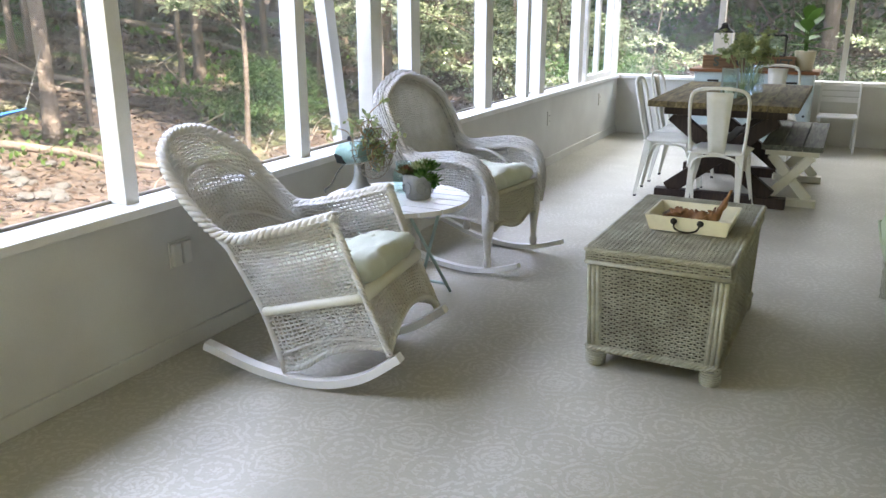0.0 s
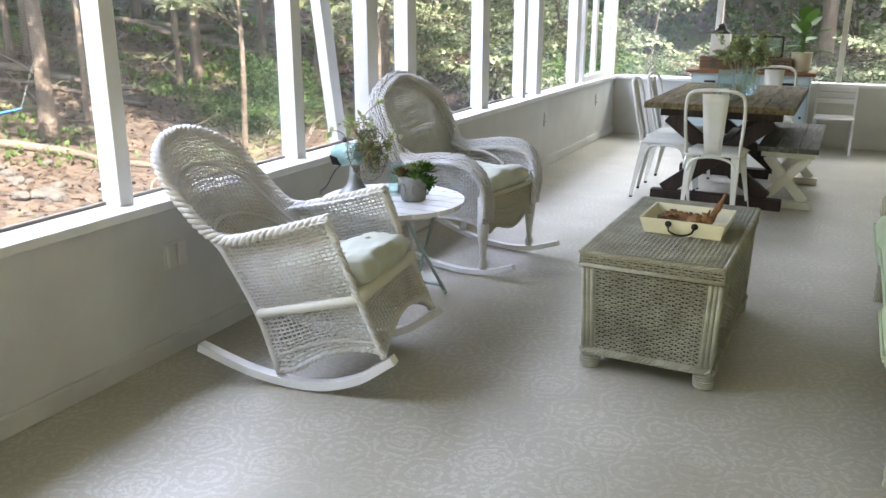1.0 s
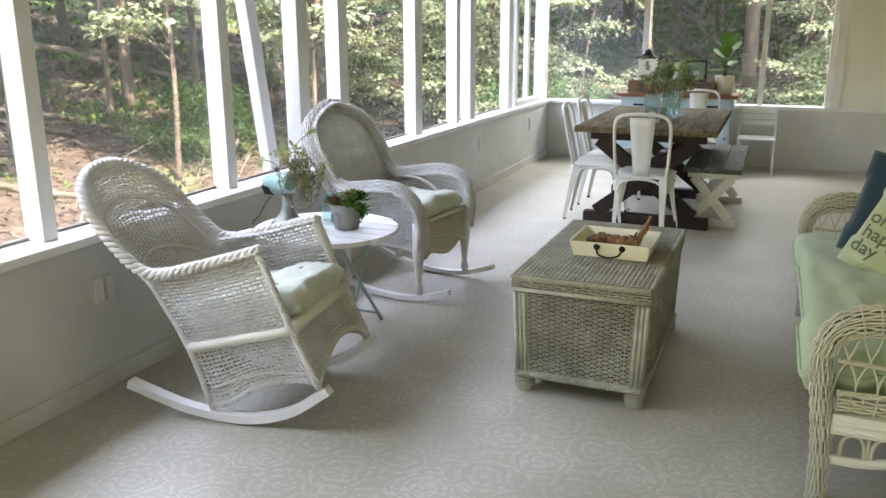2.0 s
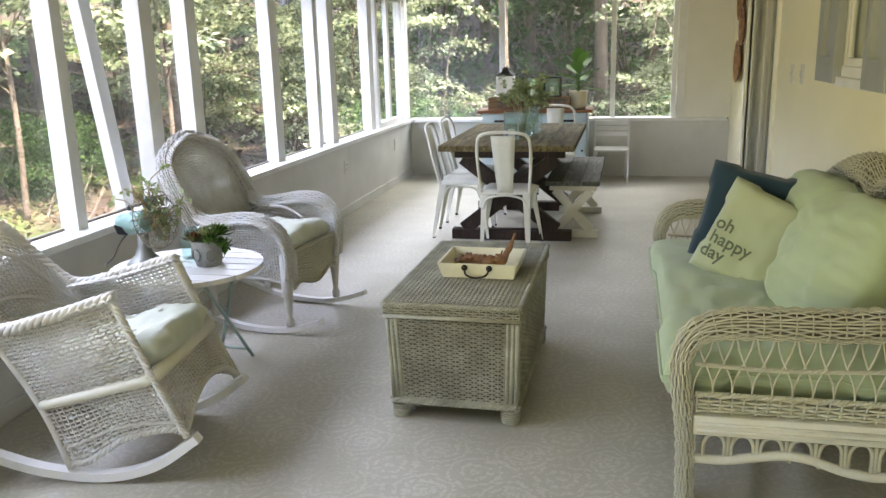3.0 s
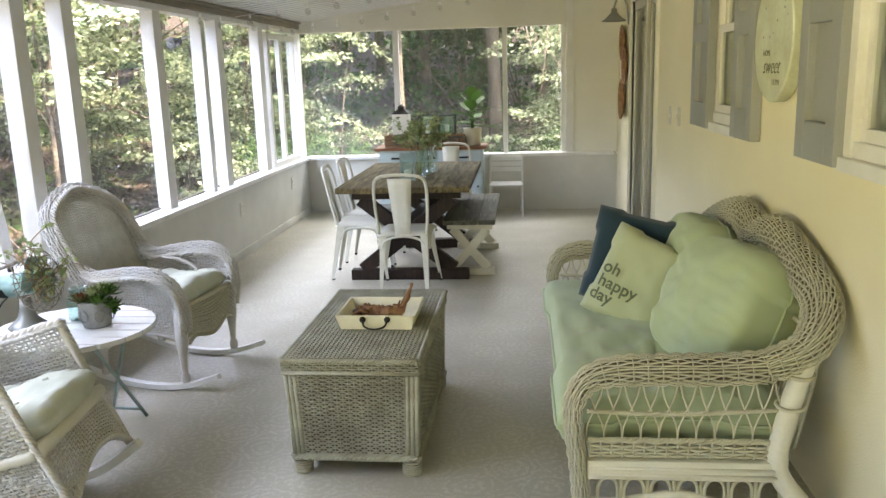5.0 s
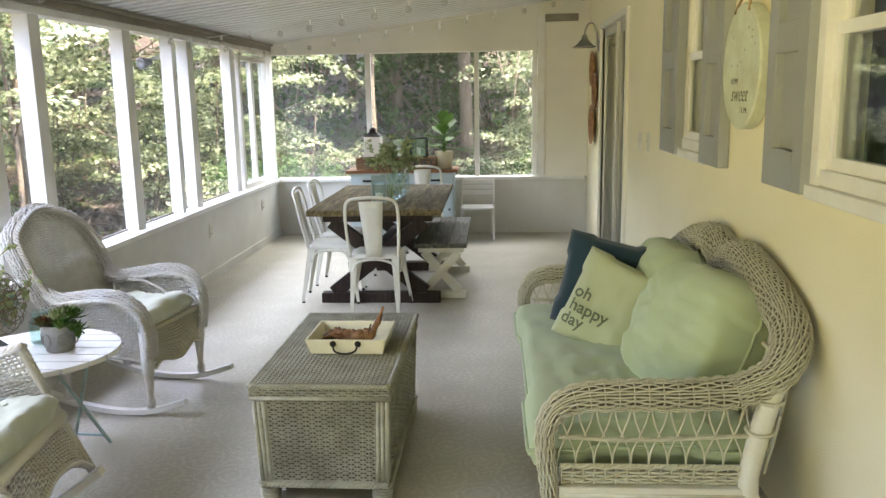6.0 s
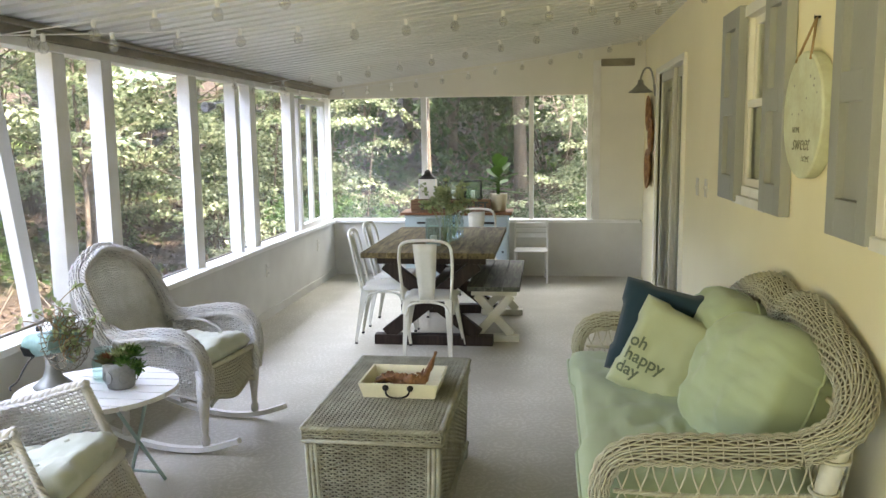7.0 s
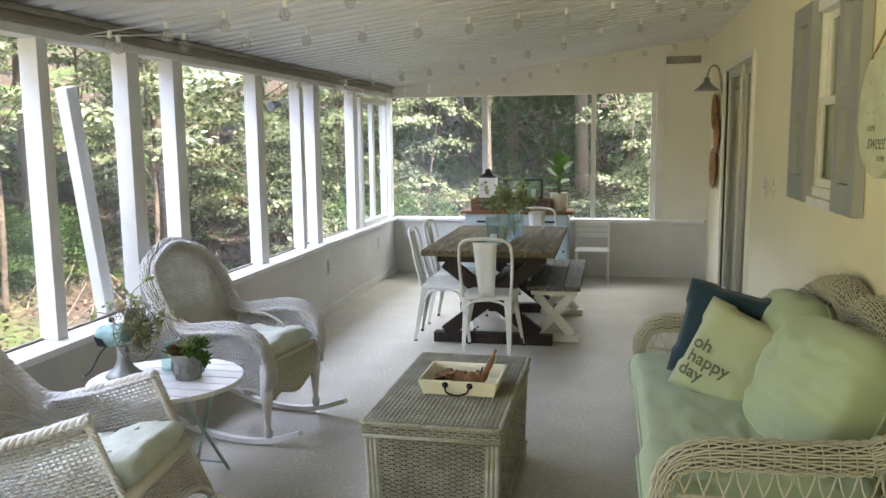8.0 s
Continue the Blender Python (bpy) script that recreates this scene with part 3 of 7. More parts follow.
vs = [bm.verts.new((x, y, z)) for y in (END, END + 0.13) for x, z in ((-0.14, HEAD), (2.86, HEAD), (2.86, ceil_z(2.86) + 0.06), (-0.14, ceil_z(-0.14) + 0.06))]
for q in ((0, 1, 2, 3), (7, 6, 5, 4), (0, 4, 5, 1), (1, 5, 6, 2), (2, 6, 7, 3), (3, 7, 4, 0)):
    bm.faces.new([vs[i] for i in q])
part("gable_band", bm, pier_paint, wall_north)
bm = bmesh.new()
vs = [bm.verts.new((x, y, z)) for y in (END - 0.012, END + 0.13) for x, z in ((2.86, 0.62), (W, 0.62), (W, ceil_z(W) + 0.06), (2.86, ceil_z(2.86) + 0.06))]
for q in ((0, 1, 2, 3), (7, 6, 5, 4), (0, 4, 5, 1), (1, 5, 6, 2), (2, 6, 7, 3), (3, 7, 4, 0)):
    bm.faces.new([vs[i] for i in q])
part("pier", bm, pier_paint, wall_north)
part("pier_trim", boxes(((2.85, END - 0.03, SILL), (2.93, END - 0.012, 2.3)), bevel=0.004), white_paint, wall_north)
part("ledger_block", boxes(((2.93, END - 0.10, 2.24), (3.27, END - 0.013, 2.31)), bevel=0.005), gutter_paint, wall_north, "weathered grey-brown wooden block")

# house wall with openings for the sliding door and two windows
DOOR = (6.36, 7.80, 2.07)
WIN = [(3.93, 4.53, 1.20, 2.16), (1.42, 2.66, 1.20, 2.16)]
wall_east = thing("wall_east", "stippled cream-white painted house wall", "wall", kind="structure")
pieces = [((W, BACK, 0), (W + 0.14, WIN[1][0], 2.6)), ((W, WIN[1][0], 0), (W + 0.14, WIN[1][1], WIN[1][2])), ((W, WIN[1][0], WIN[1][3]), (W + 0.14, WIN[1][1], 2.6)),
          ((W, WIN[1][1], 0), (W + 0.14, WIN[0][0], 2.6)), ((W, WIN[0][0], 0), (W + 0.14, WIN[0][1], WIN[0][2])), ((W, WIN[0][0], WIN[0][3]), (W + 0.14, WIN[0][1], 2.6)),
          ((W, WIN[0][1], 0), (W + 0.14, DOOR[0], 2.6)), ((W, DOOR[0], DOOR[2]), (W + 0.14, DOOR[1], 2.6)), ((W, DOOR[1], 0), (W + 0.14, END + 0.13, 2.6))]
part("wall_body", boxes(*pieces), house_paint, wall_east)
# added shell; the gloom indoors is in its colour
part("room_behind", boxes(((W + 0.9, BACK, 0), (W + 1.0, END, 2.6)), ((W + 0.14, BACK, -0.05), (W + 0.9, END, 0.0)), ((W + 0.14, BACK, 2.6), (W + 0.9, END, 2.65)), ((W + 0.14, END, 0), (W + 1.0, END + 0.1, 2.6)), ((W + 0.14, BACK - 0.1, 0), (W + 1.0, BACK, 2.6))), room_shade, wall_east)
# unseen end, only assumed; left open so the added lamp can shine in
wall_south = thing("wall_south", "low cream knee wall and posts assumed at the porch's unseen end", "wall", kind="structure")
part("wall_body", boxes(((-0.14, BACK - 0.13, 0.0), (W + 0.14, BACK, 0.59))), house_paint, wall_south)
for x in (-0.14, 1.05, 2.2, W + 0.04):
    part("post", boxes(((x, BACK - 0.12, 0.59), (x + 0.10, BACK - 0.02, 2.0)), bevel=0.004), white_paint, wall_south)
part("gable_band", boxes(((-0.14, BACK - 0.13, 2.0), (W + 0.14, BACK, 2.6))), pier_paint, wall_south)

# corrugated ceiling, ribs running down the slope
PITCH = 0.145
ks = np.arange(int((END + 0.33 - BACK) / PITCH))
ys = (BACK - 0.2 + ks[:, None] * PITCH + np.array((0.0, 0.068, 0.078, 0.118, 0.128))[None]).ravel()
rib = np.tile(np.array((0.0, 0.0, 0.052, 0.052, 0.0)), len(ks))
xs = np.array((-0.45, 0.0, 0.6, 1.2, 1.8, 2.4, 3.0, W + 0.05))
cv = np.array([(x, y, ceil_z(x) + 0.012 + r) for x in xs for y, r in zip(ys, rib)])
ny = len(ys)
cf = [(i * ny + j, i * ny + j + 1, (i + 1) * ny + j + 1, (i + 1) * ny + j) for i in range(len(xs) - 1) for j in range(ny - 1)]
up = cv + np.array((0, 0, 0.04))
top_f = [tuple(a + len(cv) for a in q[::-1]) for q in cf]
ceiling = raw("ceiling", np.concatenate([cv, up]), cf + top_f, ceiling_metal)
tagged(ceiling, "white painted corrugated metal porch ceiling", "ceiling", kind="structure")
roof = part("roof_deck", boxes(((-0.5, BACK - 0.3, 2.75), (W + 1.2, END + 0.3, 2.8))), gutter_paint)
tagged(roof, "plain roof deck over the porch", "roof", kind="structure")

# sliding door
door = thing("door_1", "aluminium framed sliding glass door, closed", "door", kind="structure")
y0, y1, zt = DOOR
part("casing", boxes(((W - 0.025, y0 - 0.06, 0.0), (W + 0.10, y0, zt + 0.05)), ((W - 0.025, y1, 0.0), (W + 0.10, y1 + 0.06, zt + 0.05)), ((W - 0.025, y0, zt), (W + 0.10, y1, zt + 0.05)), bevel=0.004), pier_paint, door)
part("track", boxes(((W - 0.03, y0, 0.0), (W + 0.10, y1, 0.035)), bevel=0.004), steel_trim, door)
ym = (y0 + y1) / 2
for a, b, dx in ((y0, ym + 0.04, 0.05), (ym - 0.04, y1, 0.015)):
    part("door_frame", boxes(((W + dx, a, 0.035), (W + dx + 0.03, a + 0.07, zt)), ((W + dx, b - 0.07, 0.035), (W + dx + 0.03, b, zt)), ((W + dx, a + 0.07, 0.035), (W + dx + 0.03, b - 0.07, 0.13)), ((W + dx, a + 0.07, zt - 0.08), (W + dx + 0.03, b - 0.07, zt)), bevel=0.003), steel_trim, door)
    g = part("pane", boxes(((W + dx + 0.012, a + 0.07, 0.13), (W + dx + 0.017, b - 0.07, zt - 0.08))), pane_glass, door)
    g.visible_shadow = False
# added sheet; its tone stands for the light that the door glass reflects
part("reflection_sheet", boxes(((W + 0.2, y0, 0.0), (W + 0.22, y1, 2.2))), mat("door_reflection_tone", (0.44, 0.45, 0.40), 0.8, scale=3, vary=0.2), door, "grey-green sheet standing for reflections in the door glass")


def house_window(y0, y1, z0, z1, name):
    w = thing(name, "white double-hung window with a lowered blind in the house wall", "window", kind="structure")
    f = 0.055
    part("window_frame", boxes(((W - 0.02, y0, z0), (W + 0.09, y0 + f, z1)), ((W - 0.02, y1 - f, z0), (W + 0.09, y1, z1)), ((W - 0.02, y0 + f, z1 - f), (W + 0.09, y1 - f, z1)), bevel=0.003), white_paint, w)
    part("window_sill", boxes(((W - 0.035, y0 - 0.01, z0 - 0.045), (W + 0.09, y1 + 0.01, z0)), ((W - 0.01, y0 + f, z0), (W + 0.09, y1 - f, z0 + 0.05)), bevel=0.004), white_paint, w)
    zm = z0 + (z1 - z0) * 0.49
    for lo, hi, dx in ((z0 + 0.05, zm + 0.02, 0.01), (zm - 0.02, z1 - f, 0.035)):
        part("sash", boxes(((W + dx, y0 + f, lo), (W + dx + 0.025, y0 + f + 0.035, hi)), ((W + dx, y1 - f - 0.035, lo), (W + dx + 0.025, y1 - f, hi)), ((W + dx, y0 + f + 0.035, lo), (W + dx + 0.025, y1 - f - 0.035, lo + 0.04)), ((W + dx, y0 + f + 0.035, hi - 0.04), (W + dx + 0.025, y1 - f - 0.035, hi)), bevel=0.002), white_paint, w)
        g = part("pane", boxes(((W + dx + 0.010, y0 + f + 0.035, lo + 0.04), (W + dx + 0.014, y1 - f - 0.035, hi - 0.04))), pane_glass, w)
        g.visible_shadow = False
    return w


house_window(*WIN[0], "window_2")
house_window(*WIN[1], "window_3")


# ---- woodland outside ----
def ground_z(x, y):
    out = max(-x - 1.0, y - END - 1.2, 0.0)
    z = -0.55 + 0.17 * max(0.0, out - 2.5) ** 1.06
    if out > 0:
        z += (0.25 * noise.noise((x * 0.25, y * 0.25, 3.0)) + 0.08 * noise.noise((x * 0.9, y * 0.9, 7.0))) * min(1.0, out / 3)
    return z


gx = np.concatenate([np.arange(-70, -20, 2.0), np.arange(-20, 6, 0.5), np.arange(6, 62, 4.0)])
gy = np.concatenate([np.arange(-60, -8, 4.0), np.arange(-8, 28, 0.5), np.arange(28, 90, 2.5)])
gv = np.array([(x, y, ground_z(x, y)) for x in gx for y in gy])
m_ = len(gy)
gf = [(i * m_ + j, (i + 1) * m_ + j, (i + 1) * m_ + j + 1, i * m_ + j + 1) for i in range(len(gx) - 1) for j in range(m_ - 1)]
ground = raw("ground", gv, gf, litter, smooth=True)
tagged(ground, "woodland slope covered in brown leaf litter and moss", "ground", kind="structure")


def tree_at(x, y, r, h, seed, lean=0.03, crown=True):
    rnd = random.Random(seed)
    z = ground_z(x, y) - 0.1
    t = thing("tree", "tall straight woodland tree with grey-brown bark", "tree", pose(x, y, z), "woodland trees")
    pts = [(0, 0, 0)]
    for k in range(1, 9):
        pts.append((lean * h * k / 8 * rnd.uniform(-1, 1) * 0.6, lean * h * k / 8 * rnd.uniform(-1, 1) * 0.6, h * k / 8))
    line = arc(pts, 32)
    s = np.linspace(0, 1, len(line))
    v, f = tube_arrays(line, 0.8 * r * (1 - 0.7 * s) + r * 0.4 * np.exp(-s * 45), 10)
    items = [(v, f)]
    tips = []
    for k in range(6):
        i = rnd.randint(len(line) // 2, len(line) - 3)
        a = rnd.uniform(0, 6.28)
        l = rnd.uniform(1.2, 3.0)
        e = line[i] + np.array((math.cos(a) * l, math.sin(a) * l, l * 0.5))
        mid = (line[i] + e) / 2 + np.array((0, 0, 0.2))
        items.append(tube_arrays(arc([line[i], mid, e], 8), np.linspace(r * 0.28, r * 0.06, 9), 5))
        tips += [e, mid]
    v, f = join_arrays(items)
    raw("trunk", v, f, bark, t, smooth=True)
    if crown:
        rs = np.random.RandomState(seed)
        centres = np.concatenate([np.array(tips)[rs.randint(0, len(tips), 26)] + rs.normal(0, 1.0, (26, 3))])
        v, f = leaf_sprays(centres, 1.15, 300, 0.15, seed)
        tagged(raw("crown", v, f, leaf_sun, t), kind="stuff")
    return t


TREES = [(-5.78, 6.3, 0.11, 11), (-7.28, 10.0, 0.06, 9), (-7.55, 10.7, 0.12, 11), (-7.5, 12.4, 0.08, 10), (-9.15, 8.45, 0.07, 10), (-9.3, 8.9, 0.10, 11), (-7.9, 15.6, 0.16, 12), (-4.57, 11.8, 0.14, 12), (-16, 9, 0.2, 13), (-18, 17, 0.22, 14), (-11.4, 13.2, 0.12, 11), (-12.4, 16.4, 0.2, 13),
         (-13, 20, 0.2, 13), (-9, 22, 0.2, 13), (-4, 19, 0.18, 12), (1.9, 15.4, 0.16, 13), (4.4, 17.5, 0.14, 12), (-1.5, 23, 0.2, 13), (6.5, 21, 0.2, 13), (-22, 12, 0.2, 14), (-21, 24, 0.22, 14), (-10, 28, 0.2, 14), (1, 28, 0.2, 14), (-15, 12.5, 0.13, 12), (-13.5, 10.0, 0.11, 12),
         # first four are unseen, added so their crowns dapple the slope with shade
         (-4.2, -2.6, 0.15, 10), (-9.5, 0.6, 0.15, 11), (-12, 2.8, 0.16, 12), (-7.5, -5.0, 0.18, 13), (0.5, 13.0, 0.07, 9), (6.0, 13.5, 0.16, 12),
         (0.2, 19.0, 0.15, 12), (2.9, 20.0, 0.17, 13), (1.4, 24.0, 0.2, 14), (-0.8, 26.0, 0.2, 14), (3.9, 25.0, 0.18, 13), (0.9, 21.5, 0.10, 11), (-2.6, 21.0, 0.14, 12), (-5.5, 24.0, 0.18, 13), (5.2, 18.5, 0.16, 12)]
for i, (x, y, r, h) in enumerate(TREES):
    tree_at(x, y, r, h, 40 + i, crown=True)


def shrub_mesh(seed, spread, count, size):
    rs = np.random.RandomState(seed)
    centres = rs.normal(0, 1, (26, 3)) * np.array(spread) * 0.55 + np.array((0, 0, spread[2] * 1.2))
    centres[:, 2] = np.abs(centres[:, 2])
    if spread[2] > 1.2:
        centres = np.stack([rs.normal(0, 0.62, 30) * spread[0], rs.normal(0, 0.62, 30) * spread[1], rs.uniform(0.15, 2.6, 30) * spread[2]], 1)
        v, f = leaf_sprays(centres, 0.55, count // 15, size * 0.92, seed)
    else:
        v, f = leaf_cloud(count, spread, size, seed, shape=centres)
    stems = [tube_arrays(arc([(0, 0, -0.15), tuple(c * 0.5 + rs.normal(0, 0.05, 3)), tuple(c)], 8), np.linspace(0.02, 0.005, 9), 4) for c in centres[:10]]
    return v, f, stems


SHRUBS = [(3, (0.9, 0.9, 0.8), 3200, 0.07), (4, (0.7, 0.7, 1.5), 3000, 0.075), (5, (1.5, 1.2, 0.45), 3200, 0.06), (6, (1.1, 1.0, 1.9), 4200, 0.082)]
protos = []
for k, (seed, spread, count, size) in enumerate(SHRUBS):
    v, f, stems = shrub_mesh(seed, spread, count, size)
    sh = thing("shrub", "leafy green woodland shrub", "shrub", pose(-30 - 3 * k, 40, ground_z(-30 - 3 * k, 40)), "woodland shrubs")
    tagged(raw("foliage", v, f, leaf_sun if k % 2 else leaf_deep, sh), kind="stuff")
    sv, sf = join_arrays(stems)
    tagged(raw("stem_bundle", sv, sf, bark, sh), kind="stuff")
    protos.append(sh)
rs = random.Random(11)
PLACES = [(2, -4.9, 9.0, 0.75), (0, -4.9, 9.2, 0.6), (2, -8.6, 9.6, 0.4), (3, -4.6, 12.6, 0.9), (1, -2.8, 11.9, 0.95), (1, -3.4, 14.2, 1.1), (1, -1.9, 12.2, 1.0),
          (3, -1.5, 14.0, 0.9), (1, -0.35, 12.0, 0.8), (0, -0.5, 11.2, 0.8), (0, 3.3, 11.6, 0.8), (3, 4.0, 13.0, 1.0), (1, 3.2, 12.4, 1.1), (1, 2.9, 11.9, 0.7), (0, 2.5, 12.8, 0.7), (3, 3.6, 16.0, 1.2), (0, 0.2, 13.0, 0.6), (3, -9.0, 19.5, 1.3), (3, -12.0, 24.0, 1.5), (3, -4.6, 18.0, 1.2),
          # the last dark-leaved shrubs are added to darken the far slope like shade
          (2, -10.6, 8.2, 0.7), (2, -12.0, 11.6, 0.9), (3, -17.0, 14.0, 1.2), (3, -19.0, 20.0, 1.4), (3, -24.0, 9.0, 1.3), (3, -15.0, 28.0, 1.5), (3, 6.0, 21.0, 1.5), (1, 6.2, 16.0, 1.2), (3, -13.0, 18.0, 1.1), (1, -7.2, 14.2, 1.0), (1, -6.4, 17.2, 1.2), (3, -3.2, 16.4, 0.9), (0, 1.2, 18.5, 2.0), (0, 0.0, 20.0, 2.3), (0, 2.4, 19.2, 2.1), (0, -2.0, 19.5, 2.2), (2, 1.0, 15.0, 0.8)]
for k, x, y, s in PLACES:
    m4 = pose(x, y, ground_z(x, y), 0, 0, rs.uniform(0, 360)) @ Matrix.Diagonal((s, s, s * rs.uniform(0.85, 1.15), 1))
    c = copy_thing(protos[k], m4)
    c.scale = (s, s, s)


def understorey_tree(x, y, seed, label="slender understorey tree with layered leaves in painted sunlit tones"):
    """A thin stem whose flat sprays of leaves start above head height."""
    r5 = np.random.RandomState(seed)
    t = thing("tree", label, "tree", pose(x, y, ground_z(x, y) - 0.05), "understorey trees")
    stem = arc([(0, 0, 0), (0.1, -0.05, 1.3), (-0.05, 0.08, 2.8), (0.08, 0.0, 4.6)], 24)
    tips = np.stack([r5.normal(0, 0.75, 34), r5.normal(0, 0.75, 34), r5.uniform(1.9, 5.0, 34)], 1)
    items = [tube_arrays(stem, np.linspace(0.04, 0.012, len(stem)), 7)]
    for p in tips[:20]:
        i = int(np.argmin(np.abs(stem[:, 2] - p[2] + 0.5)))
        items.append(tube_arrays(arc([stem[i], (stem[i] + p) / 2 + np.array((0, 0, 0.08)), p], 6), np.linspace(0.012, 0.004, 7), 4))
    raw("trunk", *join_arrays(items), bark, t, smooth=True)
    v, f = leaf_sprays(tips, 0.55, 150, 0.085, seed)
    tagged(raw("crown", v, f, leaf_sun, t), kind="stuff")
    return t


for k, (x, y) in enumerate(((-4.4, 8.0), (-3.5, 9.7), (-6.2, 7.2), (-2.7, 11.2), (-5.4, 11.0))):
    understorey_tree(x, y, 70 + k)


def scatter(name, label, count, region, size, material, seed, lift=0.015, flat=0.35, patch=0.0):
    """Fallen leaves or low herbs strewn over the slope."""
    rs2 = np.random.RandomState(seed)
    x = region[0] + (region[1] - region[0]) * rs2.rand(count)
    y = region[2] + (region[3] - region[2]) * rs2.rand(count)
    pts = []
    for px, py in zip(x, y):
        if patch and noise.noise((px * 0.45, py * 0.45, seed)) < patch:
            continue
        if px > -1.0 and py < END + 1.0:
            continue
        pts.append((px, py, ground_z(px, py) + lift))
    c = np.array(pts)
    n = len(c)
    d = rs2.normal(0, 1, (n, 3))
    d[:, 2] *= flat
    d[:, 2] = np.abs(d[:, 2])
    d /= np.linalg.norm(d, axis=1, keepdims=True)
    sd = np.cross(d, rs2.normal(0, 0.35, (n, 3)) + np.array((0, 0, 1.0)))
    sd /= np.linalg.norm(sd, axis=1, keepdims=True)
    l = size * rs2.uniform(0.6, 1.5, (n, 1))
    v = np.stack([c, c + d * l * 0.5 + sd * l * 0.3, c + d * l, c + d * l * 0.5 - sd * l * 0.3], 1).reshape(-1, 3)
    ob = raw(name, v, np.arange(n * 4).reshape(-1, 4), material)
    return tagged(ob, label, "leaves", kind="stuff")


dry_leaf = leafy("dry_leaves", (0.06, 0.04, 0.028), (0.19, 0.133, 0.10), 0.15)
herb_leaf = leafy("herb_leaves", (0.07, 0.14, 0.03), (0.17, 0.26, 0.07), 0.35)
scatter("leaf_litter", "brown fallen leaves strewn over the woodland floor", 42000, (-13, -1.2, 1, 17), 0.055, dry_leaf, 5)
scatter("leaf_litter", "brown fallen leaves strewn over the far slope", 16000, (-22, 6, 11, 26), 0.10, dry_leaf, 6)
scatter("ground_herbs", "low green herbs and moss between fallen leaves", 12000, (-8, -1.2, 1, 16), 0.07, herb_leaf, 7, flat=1.4, patch=0.12)
scatter("ground_herbs", "low green seedlings on the woodland slope", 9000, (-16, 6, 9, 24), 0.12, herb_leaf, 8, flat=1.4, patch=0.15)


def fallen_log(a, b, r, seed):
    rs3 = random.Random(seed)
    a, b = np.array(a, float), np.array(b, float)
    pts = []
    for t in np.linspace(0, 1, 6):
        q = a * (1 - t) + b * t
        pts.append((q[0] + rs3.uniform(-0.05, 0.05), q[1] + rs3.uniform(-0.05, 0.05), ground_z(q[0], q[1]) + r * 0.6))
    l = arc(pts, 20)
    o = thing("fallen_log", "weathered fallen log lying in the leaf litter", "log", None, "fallen logs")
    raw("log_trunk", *tube_arrays(l, np.linspace(r, r * 0.6, len(l)), 8), bark, o, smooth=True)


def brush_pile(name, label, count, region, length, seed, material, hang=False):
    """Bare twigs: a tangle low on the slope, or vines that hang from above."""
    r4 = np.random.RandomState(seed)
    lines = []
    for k in range(count):
        x, y = r4.uniform(region[0], region[1]), r4.uniform(region[2], region[3])
        if hang:
            p0 = np.array((x, y, r4.uniform(2.4, 3.6)))
            p2 = p0 + np.array((r4.normal(0, 0.35), r4.normal(0, 0.2), -length * r4.uniform(0.6, 1.2)))
        else:
            a, el = r4.uniform(0, 6.28), r4.uniform(0.0, 0.9)
            p0 = np.array((x, y, ground_z(x, y) + 0.02))
            p2 = p0 + length * r4.uniform(0.5, 1.3) * np.array((math.cos(a) * math.cos(el), math.sin(a) * math.cos(el), math.sin(el)))
            p2[2] = max(p2[2], ground_z(p2[0], p2[1]) + 0.03)
        lines.append(arc([p0, (p0 + p2) / 2 + r4.normal(0, 0.10 * length, 3) * np.array((1, 1, 0.5)), p2], 8))
    v, f = join_arrays([tube_arrays(l, np.linspace(1.0, 0.4, len(l)) * r4.uniform(0.005, 0.014), 4) for l in lines])
    return tagged(raw(name, v, f, material, smooth=True), label, "brush", kind="stuff")


twig_bark = mat("pale_twig_bark", (0.34, 0.28, 0.23), 0.9, scale=6, vary=0.2, tint=(0.17, 0.13, 0.11), rand=0.3, island=True)
brush_pile("brushwood", "tangle of bare grey-brown twigs on the wooded slope", 420, (-0.8, 3.0, 11.5, 17.5), 0.9, 3, twig_bark)
brush_pile("brushwood", "fallen twigs strewn over the wooded slope", 70, (-9.0, -2.0, 4.0, 15.0), 0.7, 4, twig_bark)
brush_pile("hanging_vines", "bare pale vines hanging beside the porch end", 16, (2.75, 3.35, 10.9, 11.6), 1.8, 5, twig_bark, True)
fallen_log((-6.2, 5.2), (-4.6, 6.7), 0.06, 1)
fallen_log((-9.4, 7.4), (-7.2, 9.2), 0.07, 2)
fallen_log((-11.5, 12.5), (-8.0, 13.2), 0.10, 3)
fallen_log((-8.8, 6.2), (-6.6, 8.6), 0.05, 4)
fallen_log((-14.0, 9.0), (-10.0, 14.0), 0.12, 5)
fallen_log((-2.4, 15.0), (1.8, 16.2), 0.08, 6)


def rock(x, y, r, seed):
    o = thing("rock", "rough grey-brown field rock in the leaf litter", "rock", pose(x, y, ground_z(x, y), 0, 0, seed * 37), "loose rocks")
    bm = bmesh.new()
    bmesh.ops.create_icosphere(bm, subdivisions=2, radius=r)
    for v in bm.verts:
        v.co *= 1 + 0.35 * noise.noise(v.co * 4 / r * 0.4 + Vector((seed, 0, 0)))
        v.co.z = v.co.z * 0.6 + r * 0.25
    part("rock_body", bm, stone, o)


rr = random.Random(21)
